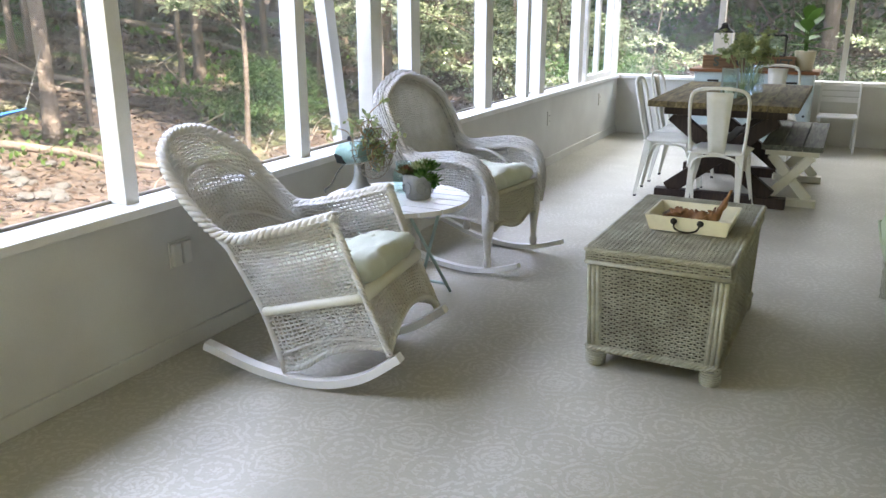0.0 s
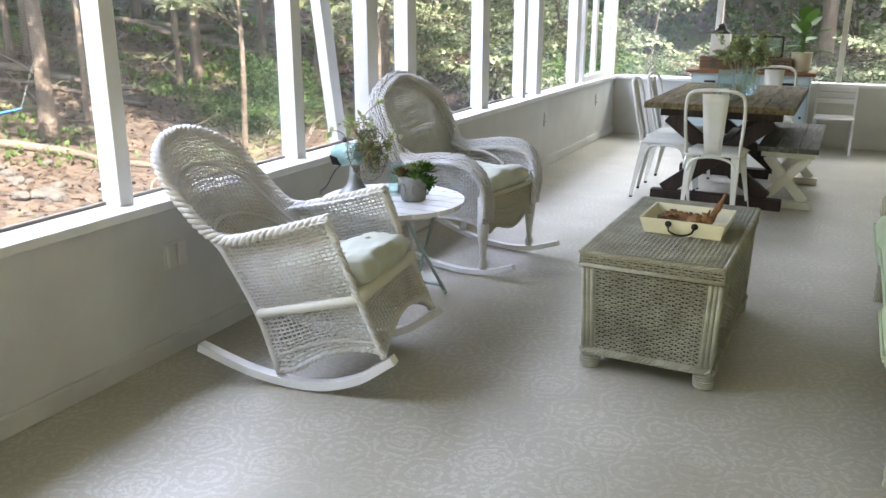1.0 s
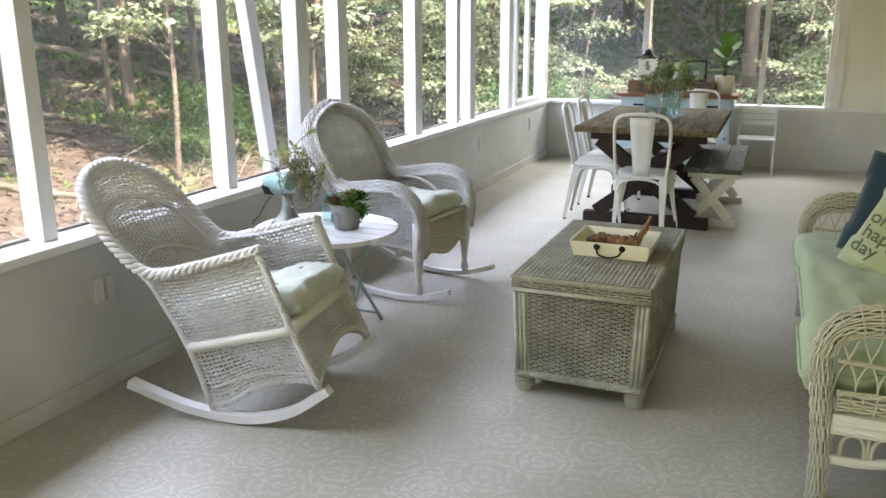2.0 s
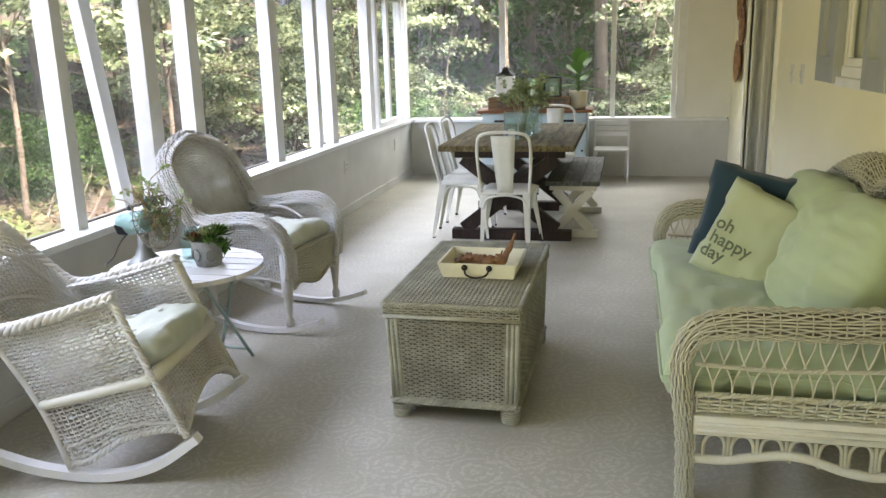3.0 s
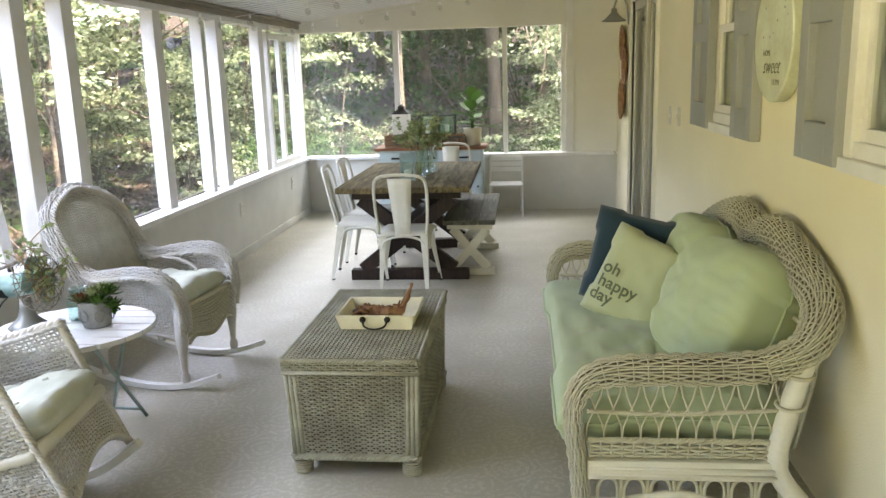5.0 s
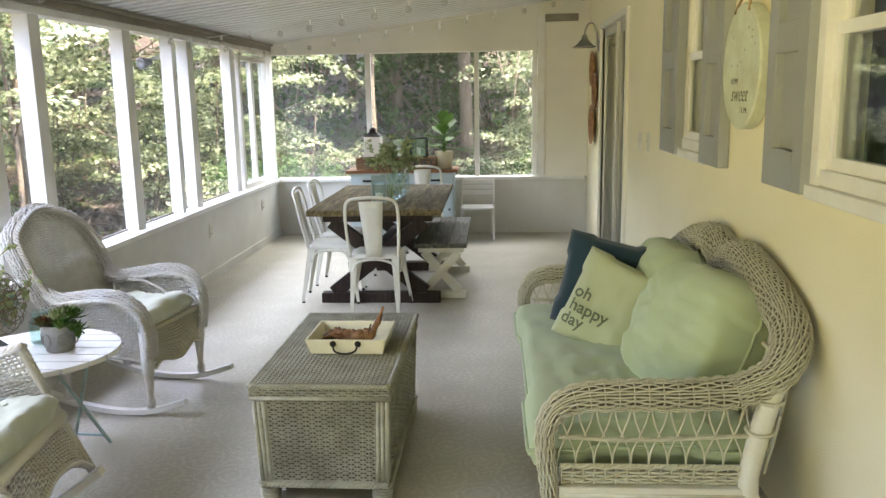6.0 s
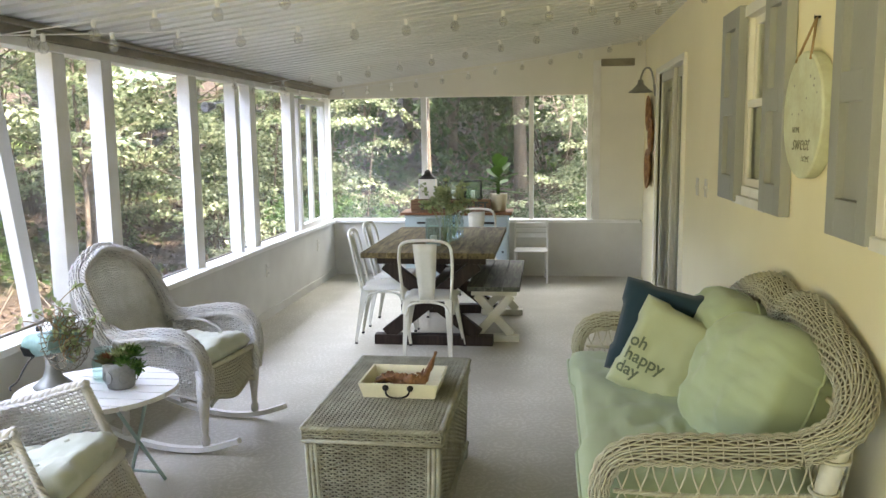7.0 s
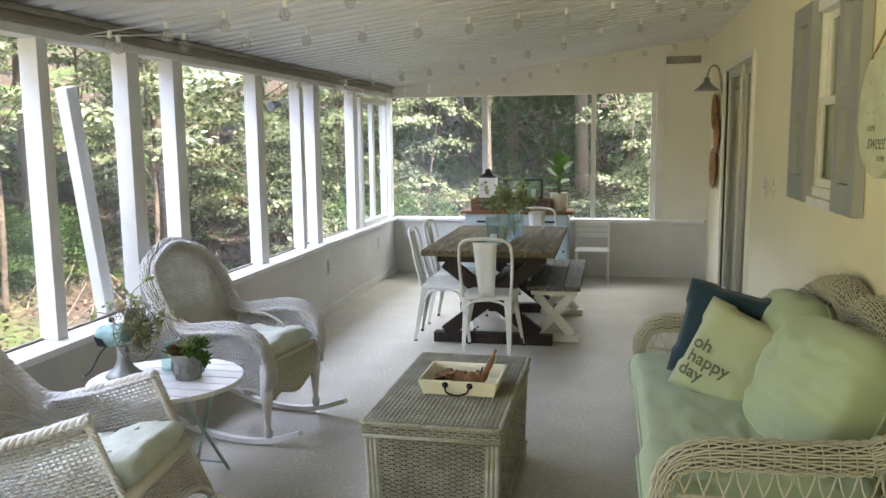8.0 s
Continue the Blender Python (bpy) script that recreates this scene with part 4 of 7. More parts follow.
for k in range(34):
    cx, cy = ((-4.9, 5.1), (-4.2, 5.2), (1.7, 15.9))[k % 3]
    rock(cx + rr.gauss(0, 0.38), cy + rr.gauss(0, 0.25), rr.uniform(0.04, 0.09), k)


# ---- things: materials ----
wicker_white = mat("white_painted_wicker", (0.66, 0.65, 0.625), 0.5, scale=9, vary=0.1, fine=120, bump=0.2, dist=0.002, tint=(0.54, 0.50, 0.43))
wicker_back = mat("greyed_white_cane", (0.72, 0.71, 0.66), 0.6, scale=14, vary=0.12, fine=110, bump=0.25, dist=0.002, tint=(0.58, 0.57, 0.50))
wicker_cream = mat("cream_painted_wicker", (0.53, 0.51, 0.385), 0.5, scale=8, vary=0.08, fine=120, bump=0.2, dist=0.002, tint=(0.48, 0.46, 0.35))
wicker_grey = mat("greyed_wicker", (0.40, 0.39, 0.305), 0.6, scale=12, vary=0.14, fine=110, bump=0.25, dist=0.002, tint=(0.25, 0.24, 0.18))
# filler tones behind open weave: shade in the gaps, put into colour
wicker_gap_pale = mat("pale_weave_gap_shade", (0.36, 0.35, 0.32), 0.8, vary=0.15)
wicker_gap = mat("weave_gap_shade", (0.20, 0.175, 0.12), 0.8, vary=0.15)
cream_wood = mat("cream_painted_wood", (0.68, 0.665, 0.57), 0.45, scale=7, vary=0.06, fine=90, bump=0.12, tint=(0.64, 0.61, 0.48))
# near-black for potting soil, and for shade painted behind the chest's weave
gap_shade_soil = mat("gap_shade_and_soil", (0.07, 0.06, 0.045), 0.9, vary=0.1)
mint_cloth = mat("mint_cotton", (0.39, 0.46, 0.295), 0.9, scale=5, vary=0.06, fine=420, bump=0.25, dist=0.001, tint=(0.35, 0.41, 0.235), sheen=0.2)
pale_cloth = mat("pale_sage_cotton", (0.58, 0.60, 0.49), 0.9, scale=5, vary=0.08, fine=380, bump=0.25, dist=0.001, tint=(0.47, 0.50, 0.40), sheen=0.2)
pillow_cloth = mat("sage_linen", (0.41, 0.45, 0.29), 0.92, scale=5, vary=0.06, fine=420, bump=0.3, dist=0.001, sheen=0.2)
navy_cloth = mat("navy_cotton", (0.009, 0.033, 0.052), 0.9, scale=5, vary=0.1, fine=400, bump=0.25, dist=0.001, sheen=0.2)
ink = mat("dark_print", (0.06, 0.075, 0.06), 0.8, vary=0.15, fine=200)
top_wood = wood("worn_dark_table_wood", (0.20, 0.158, 0.072), (0.055, 0.040, 0.020), 16, 0.8, along=1)
base_wood = wood("black_brown_stain", (0.045, 0.028, 0.020), (0.015, 0.010, 0.008), 14, 0.5, along=2)
bench_wood = wood("grey_black_bench_wood", (0.13, 0.135, 0.105), (0.04, 0.042, 0.034), 16, 0.65, along=1)
metal_cream = mat("cream_enamelled_steel", (0.74, 0.73, 0.64), 0.32, scale=6, vary=0.05, fine=60, bump=0.04, tint=(0.62, 0.60, 0.50), coat=0.2)
rubber = mat("black_rubber", (0.02, 0.02, 0.02), 0.7, vary=0.1)
black_iron = mat("black_iron", (0.025, 0.023, 0.02), 0.45, metal=0.7, vary=0.15)
blue_paint = mat("pale_blue_cabinet_paint", (0.46, 0.55, 0.55), 0.5, scale=4, vary=0.07, fine=80)
oak = wood("honey_brown_wood", (0.30, 0.13, 0.055), (0.13, 0.05, 0.022), 14, 0.45, along=0)
crate_wood = wood("old_crate_wood", (0.28, 0.17, 0.09), (0.11, 0.06, 0.03), 16, 0.7, along=0)
pot_cream = mat("cream_glazed_pot", (0.66, 0.60, 0.42), 0.35, vary=0.07, bump=0.05)
concrete = mat("grey_concrete_pot", (0.32, 0.32, 0.305), 0.85, scale=18, vary=0.15, fine=90, bump=0.5, dist=0.004)
plant_green = leafy("plant_leaves", (0.04, 0.11, 0.02), (0.12, 0.22, 0.05), 0.25)
olive_green = leafy("pale_sprig_leaves", (0.20, 0.26, 0.10), (0.42, 0.46, 0.24), 0.3)
red_green = leafy("russet_succulent_leaves", (0.16, 0.05, 0.03), (0.12, 0.13, 0.05), 0.1)
teal_paint = mat("aged_teal_enamel", (0.32, 0.47, 0.43), 0.35, scale=14, vary=0.12, fine=60, bump=0.1, tint=(0.14, 0.24, 0.20), coat=0.2)
fan_grey = mat("grey_cast_metal", (0.24, 0.24, 0.21), 0.45, metal=0.3, vary=0.1)
brass_wire = mat("tarnished_wire", (0.22, 0.18, 0.12), 0.4, metal=0.8, vary=0.15)
mint_metal = mat("mint_painted_steel", (0.40, 0.55, 0.52), 0.4, scale=10, vary=0.1, tint=(0.34, 0.42, 0.38))
aqua_glass = glassy("aqua_glass", (0.88, 0.97, 0.955), 0.05, 0.3)
jar_glass = glassy("pale_aqua_jar_glass", (0.88, 0.96, 0.95), 0.06, 0.5)
bulb_glass = glassy("clear_bulb_glass", (0.97, 0.97, 0.96), 0.04, 1.1)
candle_wax = mat("ivory_wax", (0.80, 0.76, 0.64), 0.5, vary=0.04)
driftwood_mat = mat("red_brown_driftwood", (0.32, 0.17, 0.065), 0.75, scale=16, vary=0.25, fine=60, bump=0.8, dist=0.006, tint=(0.12, 0.045, 0.02))
tray_paint = mat("cream_tray_paint", (0.76, 0.72, 0.54), 0.5, scale=9, vary=0.06, fine=90)
basket_reed = mat("chestnut_reed", (0.42, 0.23, 0.09), 0.6, scale=20, vary=0.2, fine=90, bump=0.5, tint=(0.16, 0.065, 0.025))
sign_paint = mat("distressed_sign_paint", (0.62, 0.66, 0.52), 0.7, scale=11, vary=0.1, fine=60, bump=0.2, tint=(0.50, 0.50, 0.36))
jute = mat("jute_rope", (0.36, 0.24, 0.12), 0.9, vary=0.2, fine=300, bump=0.6)
dark_zinc = mat("dull_grey_metal", (0.13, 0.13, 0.125), 0.5, metal=0.3, vary=0.1)
zinc = mat("brushed_zinc", (0.36, 0.36, 0.33), 0.4, metal=0.7, vary=0.1)
plastic_white = mat("ivory_plastic", (0.64, 0.62, 0.55), 0.4, vary=0.03)
wire_white = mat("white_wire", (0.82, 0.81, 0.78), 0.5, vary=0.05)
hammock_cloth = mat("blue_hammock_cloth", (0.03, 0.14, 0.42), 0.85, vary=0.1, fine=200)
lerp = lambda a, b, t: np.asarray(a, float) * (1 - t) + np.asarray(b, float) * t


def ruled(low, high, bulge=(0, 0, 0), belly=None):
    """A surface between two lines, swelling in the middle."""
    low, high = np.asarray(low, float), np.asarray(high, float)

    def along(line, u):
        d = np.r_[0, np.cumsum(np.linalg.norm(np.diff(line, axis=0), axis=1))]
        d /= d[-1]
        return np.stack([np.interp(u, d, line[:, i]) for i in range(3)], 1)

    def surface(u, v):
        u, v = np.asarray(u, float), np.asarray(v, float)
        p = along(low, u) * (1 - v)[:, None] + along(high, u) * v[:, None]
        return p + np.asarray(bulge, float)[None] * (np.sin(np.pi * u) * np.sin(np.pi * np.clip(v, 0, 1)))[:, None]
    return surface


def pipe_surface(line, radius):
    """A round roll along a line: u runs along it, v round it."""
    p = np.asarray(line, float)
    d = np.r_[0, np.cumsum(np.linalg.norm(np.diff(p, axis=0), axis=1))]
    d /= d[-1]
    t = np.gradient(p, axis=0)
    t /= np.linalg.norm(t, axis=1, keepdims=True)
    ref = np.cross(t[0], t[len(t) // 2])
    ref = np.array((0.1, 1.0, 0.25)) if np.linalg.norm(ref) < 1e-3 else ref / np.linalg.norm(ref)

    def surface(u, v):
        u, v = np.asarray(u, float), np.asarray(v, float)
        q = np.stack([np.interp(u, d, p[:, i]) for i in range(3)], 1)
        tt = np.stack([np.interp(u, d, t[:, i]) for i in range(3)], 1)
        tt /= np.linalg.norm(tt, axis=1, keepdims=True)
        a = ref[None] - tt * (tt @ ref)[:, None]
        a /= np.maximum(np.linalg.norm(a, axis=1, keepdims=True), 1e-6)
        b = np.cross(tt, a)
        w = 2 * np.pi * v
        rad = np.interp(u, d, np.broadcast_to(np.asarray(radius, float), (len(p),)))[:, None]
        return q + rad * (np.cos(w)[:, None] * a + np.sin(w)[:, None] * b)
    return surface


def place(ob, m):
    ob.matrix_basis = m
    return ob


def text_mesh(name, words, size, m, material, parent, depth=0.001, align='CENTER', shear=0.0, weight=0.0):
    cu = bpy.data.curves.new(name, 'FONT')
    cu.offset = weight
    cu.body, cu.size, cu.extrude, cu.align_x, cu.align_y, cu.shear = words, size, depth, align, 'CENTER', shear
    tmp = bpy.data.objects.new("tmp_text", cu)
    scene.collection.objects.link(tmp)
    me = bpy.data.meshes.new_from_object(tmp.evaluated_get(bpy.context.evaluated_depsgraph_get()))
    bpy.data.objects.remove(tmp)
    ob = dress(new(name, me), material, parent)
    ob.matrix_basis = m
    return ob


def lay_on(ob, height, lift=0.0042):
    """Bend lettering onto a cushion's face."""
    for v in ob.data.vertices:
        q = ob.matrix_basis @ v.co
        q.z = height(q.x, q.y) + lift
        v.co = ob.matrix_basis.inverted() @ q
    return ob


def board(line, w, h):
    """A board of width w (along y) and height h bent along a line in the x-z plane: vertices, faces."""
    p = np.asarray(line, float)
    t = np.gradient(p, axis=0)
    t /= np.linalg.norm(t, axis=1, keepdims=True)
    n = np.stack([-t[:, 2], np.zeros(len(t)), t[:, 0]], 1)
    y = np.array((0, 1.0, 0))
    ring = np.stack([p - y * w / 2 - n * h / 2, p + y * w / 2 - n * h / 2, p + y * w / 2 + n * h / 2, p - y * w / 2 + n * h / 2], 1)
    f = [(i * 4 + k, i * 4 + (k + 1) % 4, i * 4 + 4 + (k + 1) % 4, i * 4 + 4 + k) for i in range(len(p) - 1) for k in range(4)]
    f += [(3, 2, 1, 0), tuple(range(len(p) * 4 - 4, len(p) * 4))]
    return ring.reshape(-1, 3), f


# ---- round-backed rocking chair ----
def rocking_chair_round():
    c = thing("rocking_chair", "white wicker rocking chair with a rounded back, tipped backwards", "rocking chair", pose(0.66, 2.19, 0, 0, 0, 8))
    wm, Wd = wicker_white, 0.50
    for y in (0.0, Wd):
        v, f = board(arc([(-0.43, y, 0.11), (-0.2, y, 0.04), (0.02, y, 0.021), (0.2, y, 0.065), (0.35, y, 0.165)], 24), 0.042, 0.030)
        raw("rocker", v, f, white_paint, c, smooth=False)
        s = -1 if y == 0 else 1
        low = arc([(0.305, y, 0.185), (0.24, y, 0.19), (0.10, y, 0.155), (-0.03, y, 0.075), (-0.10, y, 0.06)], 24)
        mid = np.array([(0.215, y, 0.37), (-0.165, y, 0.275)])
        high = arc([(0.105, y, 0.635), (-0.1, y + 0.01 * s, 0.57), (-0.32, y, 0.525)], 16)
        weave("lower_side", ruled(low, mid), 0.42, 0.19, 0.0122, 0.0200, 0.0046, wm, c, amp=0.0058)
        weave("upper_side", ruled(mid, high, (0, 0.02 * s, 0)), 0.44, 0.26, 0.0122, 0.0200, 0.0046, wm, c, amp=0.0058)
        tubes("side_rail", [arc([(0.22, y, 0.37), (0.03, y + 0.012 * s, 0.325), (-0.17, y, 0.272)], 12)], 0.018, cream_wood, c, sides=8)
        braid("lower_braid", low, 0.022, wm, c)
        tubes("front_stile", [arc([(0.312, y, 0.165), (0.21, y, 0.40), (0.112, y, 0.635)], 10)], 0.014, wm, c, sides=6)
        tubes("rear_stile", [arc([(-0.10, y, 0.045), (-0.18, y, 0.28), (-0.32, y, 0.53)], 10)], 0.013, wm, c, sides=6)
        braid("front_braid", arc([(0.315, y + 0.008 * s, 0.17), (0.215, y + 0.008 * s, 0.40), (0.12, y + 0.008 * s, 0.64)], 12), 0.022, wm, c)
        braid("skirt_lattice", arc([(0.30, y, 0.22), (0.1, y, 0.20), (-0.10, y, 0.12)], 12), 0.014, wm, c)
    top = arc([(0.125, 0.0, 0.648), (-0.1, -0.025, 0.582), (-0.30, -0.025, 0.545), (-0.45, -0.02, 0.665), (-0.56, 0.02, 0.795), (-0.612, 0.13, 0.860), (-0.617, 0.25, 0.876), (-0.60, 0.37, 0.852), (-0.53, 0.48, 0.775), (-0.43, 0.52, 0.65), (-0.30, 0.525, 0.545), (-0.1, 0.525, 0.582), (0.125, 0.5, 0.648)], 120)
    braid("top_braid", top, 0.037, wm, c, "thick plaited wicker rim")
    for y in (0.0, Wd):
        s = -1 if y == 0 else 1
        flat = ruled(arc([(0.12, y - 0.035, 0.642), (-0.1, y - 0.04, 0.578), (-0.3, y - 0.04, 0.54)], 12), arc([(0.12, y + 0.035, 0.642), (-0.1, y + 0.04, 0.578), (-0.3, y + 0.04, 0.54)], 12))
        weave("armrest", flat, 0.45, 0.075, 0.0085, 0.016, 0.0042, wm, c)
    rim = arc([(-0.30, -0.01, 0.545), (-0.45, -0.005, 0.665), (-0.555, 0.035, 0.79), (-0.605, 0.135, 0.850), (-0.610, 0.25, 0.865), (-0.593, 0.365, 0.842), (-0.525, 0.465, 0.77), (-0.43, 0.505, 0.65), (-0.30, 0.51, 0.545)], 64)
    foot = np.array([(-0.13 - 0.06 * math.sin(math.pi * k / 20), 0.02 + 0.46 * k / 20, 0.31) for k in range(21)])
    back_face = ruled(foot, rim, (-0.06, 0, -0.02))
    for lift, width in ((0.80, 0.016), (0.47, 0.014), (0.30, 0.014)):
        k = np.linspace(0.04, 0.96, 30)
        braid("back_braid", back_face(k, lift - (0.35 if lift > 0.7 else 0.0) * (2 * k - 1) ** 4) + np.array((0.008, 0, 0.004)), width, wm, c)
    weave("backrest", back_face, 0.80, 0.70, 0.0112, 0.0200, 0.0048, wm, c, amp=0.0055)
    weave("front_panel", ruled(arc([(0.305, 0.0, 0.185), (0.30, 0.1, 0.25), (0.29, 0.25, 0.275), (0.30, 0.4, 0.25), (0.305, Wd, 0.185)], 20), np.array([(0.22, 0.0, 0.385), (0.22, Wd, 0.385)])), 0.5, 0.17, 0.0122, 0.0200, 0.0046, wm, c, amp=0.0058)
    braid("front_skirt_braid", arc([(0.31, 0.0, 0.18), (0.305, 0.1, 0.245), (0.295, 0.25, 0.27), (0.305, 0.4, 0.245), (0.31, Wd, 0.18)], 20), 0.022, wm, c)
    tubes("front_rail", [np.array([(0.222, -0.01, 0.378), (0.224, 0.25, 0.38), (0.222, Wd + 0.01, 0.378)])], 0.026, cream_wood, c, sides=10)
    part("seat_deck", box(bmesh.new(), (-0.20, 0.03, -0.012), (0.21, Wd - 0.03, 0.012), 0.004, pose(0.0, 0.0, 0.335, 0, -13, 0)), wm, c)
    q = thing("seat_cushion", "sage tufted seat cushion lying on the wicker rocking chair", "cushion", c.matrix_basis @ pose(0.02, 0.25, 0.402, 0, -13, 0))
    cushion("cover", (0.47, 0.46, 0.115), pale_cloth, q, puff=0.3, seed=3, wrinkle=0.011, rounded=0.2)
    for sx in (-0.11, 0.10):
        for sy in (-0.11, 0.11):
            place(part("tuft", lathe(bmesh.new(), [(0.0, 0.0), (0.011, 0.002), (0.008, 0.008), (0.0, 0.009)], 10), pale_cloth, q), pose(sx, sy, 0.058))
    return c


rocking_chair_round()


# ---- high-backed rocking chair ----
def rocking_chair_high():
    c = thing("rocking_chair", "white wicker rocking chair with a high back and rolled arms", "rocking chair", pose(0.765, 3.64, 0, 0, 0, -6.5))
    wm, Wd = wicker_white, 0.52
    for y in (0.0, Wd):
        v, f = board(arc([(-0.68, y, 0.125), (-0.42, y, 0.045), (-0.2, y, 0.018), (-0.02, y, 0.033), (0.145, y, 0.085)], 24), 0.034, 0.025)
        raw("rocker", v, f, white_paint, c)
        s = -1 if y == 0 else 1
        for x, z0, zt in ((-0.035, 0.045, 0.42), (-0.47, 0.065, 0.30)):
            place(part("leg", lathe(bmesh.new(), [(0.017, 0.0), (0.021, 0.015), (0.022, 0.035), (0.014, 0.05), (0.017, 0.09), (0.023, 0.15), (0.03, 0.205), (0.031, zt - z0)], 12), wm, c, smooth=True), pose(x, y, z0, 0, 0, 0))
        low = arc([(-0.03, y, 0.262), (-0.12, y, 0.282), (-0.28, y, 0.285), (-0.45, y, 0.25)], 16)
        high = arc([(-0.035, y + 0.01 * s, 0.50), (-0.12, y + 0.03 * s, 0.57), (-0.3, y + 0.03 * s, 0.575), (-0.50, y, 0.54)], 20)
        weave("side_panel", ruled(low, high, (0, 0.02 * s, 0)), 0.46, 0.31, 0.0128, 0.0160, 0.0044, wm, c, amp=0.0055)
        roll = arc([(-0.022, y, 0.30), (-0.012, y + 0.012 * s, 0.42), (-0.038, y + 0.03 * s, 0.525), (-0.115, y + 0.045 * s, 0.582), (-0.23, y + 0.048 * s, 0.592), (-0.36, y + 0.035 * s, 0.575), (-0.46, y + 0.015 * s, 0.565), (-0.535, y + 0.0 * s, 0.60)], 49)
        width = np.interp(np.linspace(0, 1, len(roll)), (0, 0.25, 0.45, 0.7, 1), (0.024, 0.030, 0.037, 0.034, 0.030))
        weave("rolled_arm", pipe_surface(roll, width), 0.85, 0.25, 0.0110, 0.032, 0.0045, wm, c, over=1, amp=0.0045, step=5)
        raw("arm_core", *tube_arrays(roll, width - 0.011, 8), wicker_gap_pale, c, smooth=True)
        braid("arm_edge_braid", roll + np.array((0.012, -0.034 * s, -0.012)), 0.026, wm, c)
        braid("arm_outer_braid", roll + np.array((0.008, 0.034 * s, -0.006)), 0.026, wm, c)
        tubes("arm_loop", [arc([(-0.40, y - 0.03 * s, 0.555), (-0.30, y - 0.035 * s, 0.55), (-0.20, y - 0.035 * s, 0.50), (-0.17, y - 0.035 * s, 0.42)], 14)], 0.008, wm, c, sides=6)
        braid("side_braid", low, 0.018, wm, c)
    back = arc([(-0.52, -0.01, 0.53), (-0.565, -0.03, 0.62), (-0.645, -0.03, 0.77), (-0.695, 0.005, 0.855), (-0.72, 0.10, 0.915), (-0.745, 0.26, 0.955), (-0.72, 0.42, 0.915), (-0.695, 0.515, 0.855), (-0.645, 0.55, 0.77), (-0.565, 0.55, 0.62), (-0.52, 0.53, 0.53)], 80)
    weave("back_roll", pipe_surface(back, 0.036), 1.35, 0.21, 0.0110, 0.032, 0.0045, wm, c, amp=0.0045, step=5)
    raw("back_core", *tube_arrays(back, 0.025, 8), wicker_gap_pale, c, smooth=True)
    braid("back_edge_braid", back + np.array((0.034, 0, 0.012)), 0.028, wm, c)
    low = np.array([(-0.50, 0.02 + 0.48 * k / 12, 0.36) for k in range(13)])
    face = ruled(low, back, (-0.02, 0, 0))
    weave("backrest", face, 0.62, 0.55, 0.0062, 0.011, 0.0036, wicker_back, c, "closely woven unpainted-grey back panel", amp=0.0016)
    weave("front_panel", ruled(arc([(-0.022, 0.02, 0.262), (-0.02, 0.10, 0.262), (-0.015, 0.19, 0.235), (-0.012, 0.26, 0.225), (-0.015, 0.33, 0.235), (-0.02, 0.42, 0.262), (-0.022, Wd - 0.02, 0.262)], 24), np.array([(-0.03, 0.0, 0.415), (-0.03, Wd, 0.415)]), (0.02, 0, 0)), 0.5, 0.16, 0.012, 0.0165, 0.0052, wicker_cream, c, amp=0.003)
    # dark sheet behind the panel, standing for shade between its strands
    part("front_backing", boxes(((-0.055, 0.02, 0.275), (-0.045, Wd - 0.02, 0.41))), wicker_gap, c)
    braid("front_braid", arc([(-0.016, 0.03, 0.235), (-0.016, 0.10, 0.258), (-0.01, 0.19, 0.232), (-0.006, 0.26, 0.222), (-0.01, 0.33, 0.232), (-0.016, 0.42, 0.258), (-0.016, Wd - 0.03, 0.235)], 24), 0.018, wicker_cream, c)
    tubes("front_rail", [np.array([(-0.022, 0.0, 0.418), (-0.014, 0.26, 0.42), (-0.022, Wd, 0.418)])], 0.014, wicker_cream, c)
    part("seat_deck", boxes(((-0.50, 0.02, 0.375), (-0.04, Wd - 0.02, 0.40)), bevel=0.004), wm, c)
    q = thing("seat_cushion", "sage tufted seat cushion lying on the high-backed rocking chair", "cushion", c.matrix_basis @ pose(-0.245, 0.26, 0.452, 0, -2, 0))
    cushion("cover", (0.47, 0.45, 0.115), pale_cloth, q, puff=0.3, seed=8, wrinkle=0.013, rounded=0.2)
    for sx in (-0.11, 0.11):
        for sy in (-0.11, 0.11):
            place(part("tuft", lathe(bmesh.new(), [(0.0, 0.0), (0.011, 0.002), (0.008, 0.008), (0.0, 0.009)], 10), pale_cloth, q), pose(sx, sy, 0.057))
    return c


rocking_chair_high()


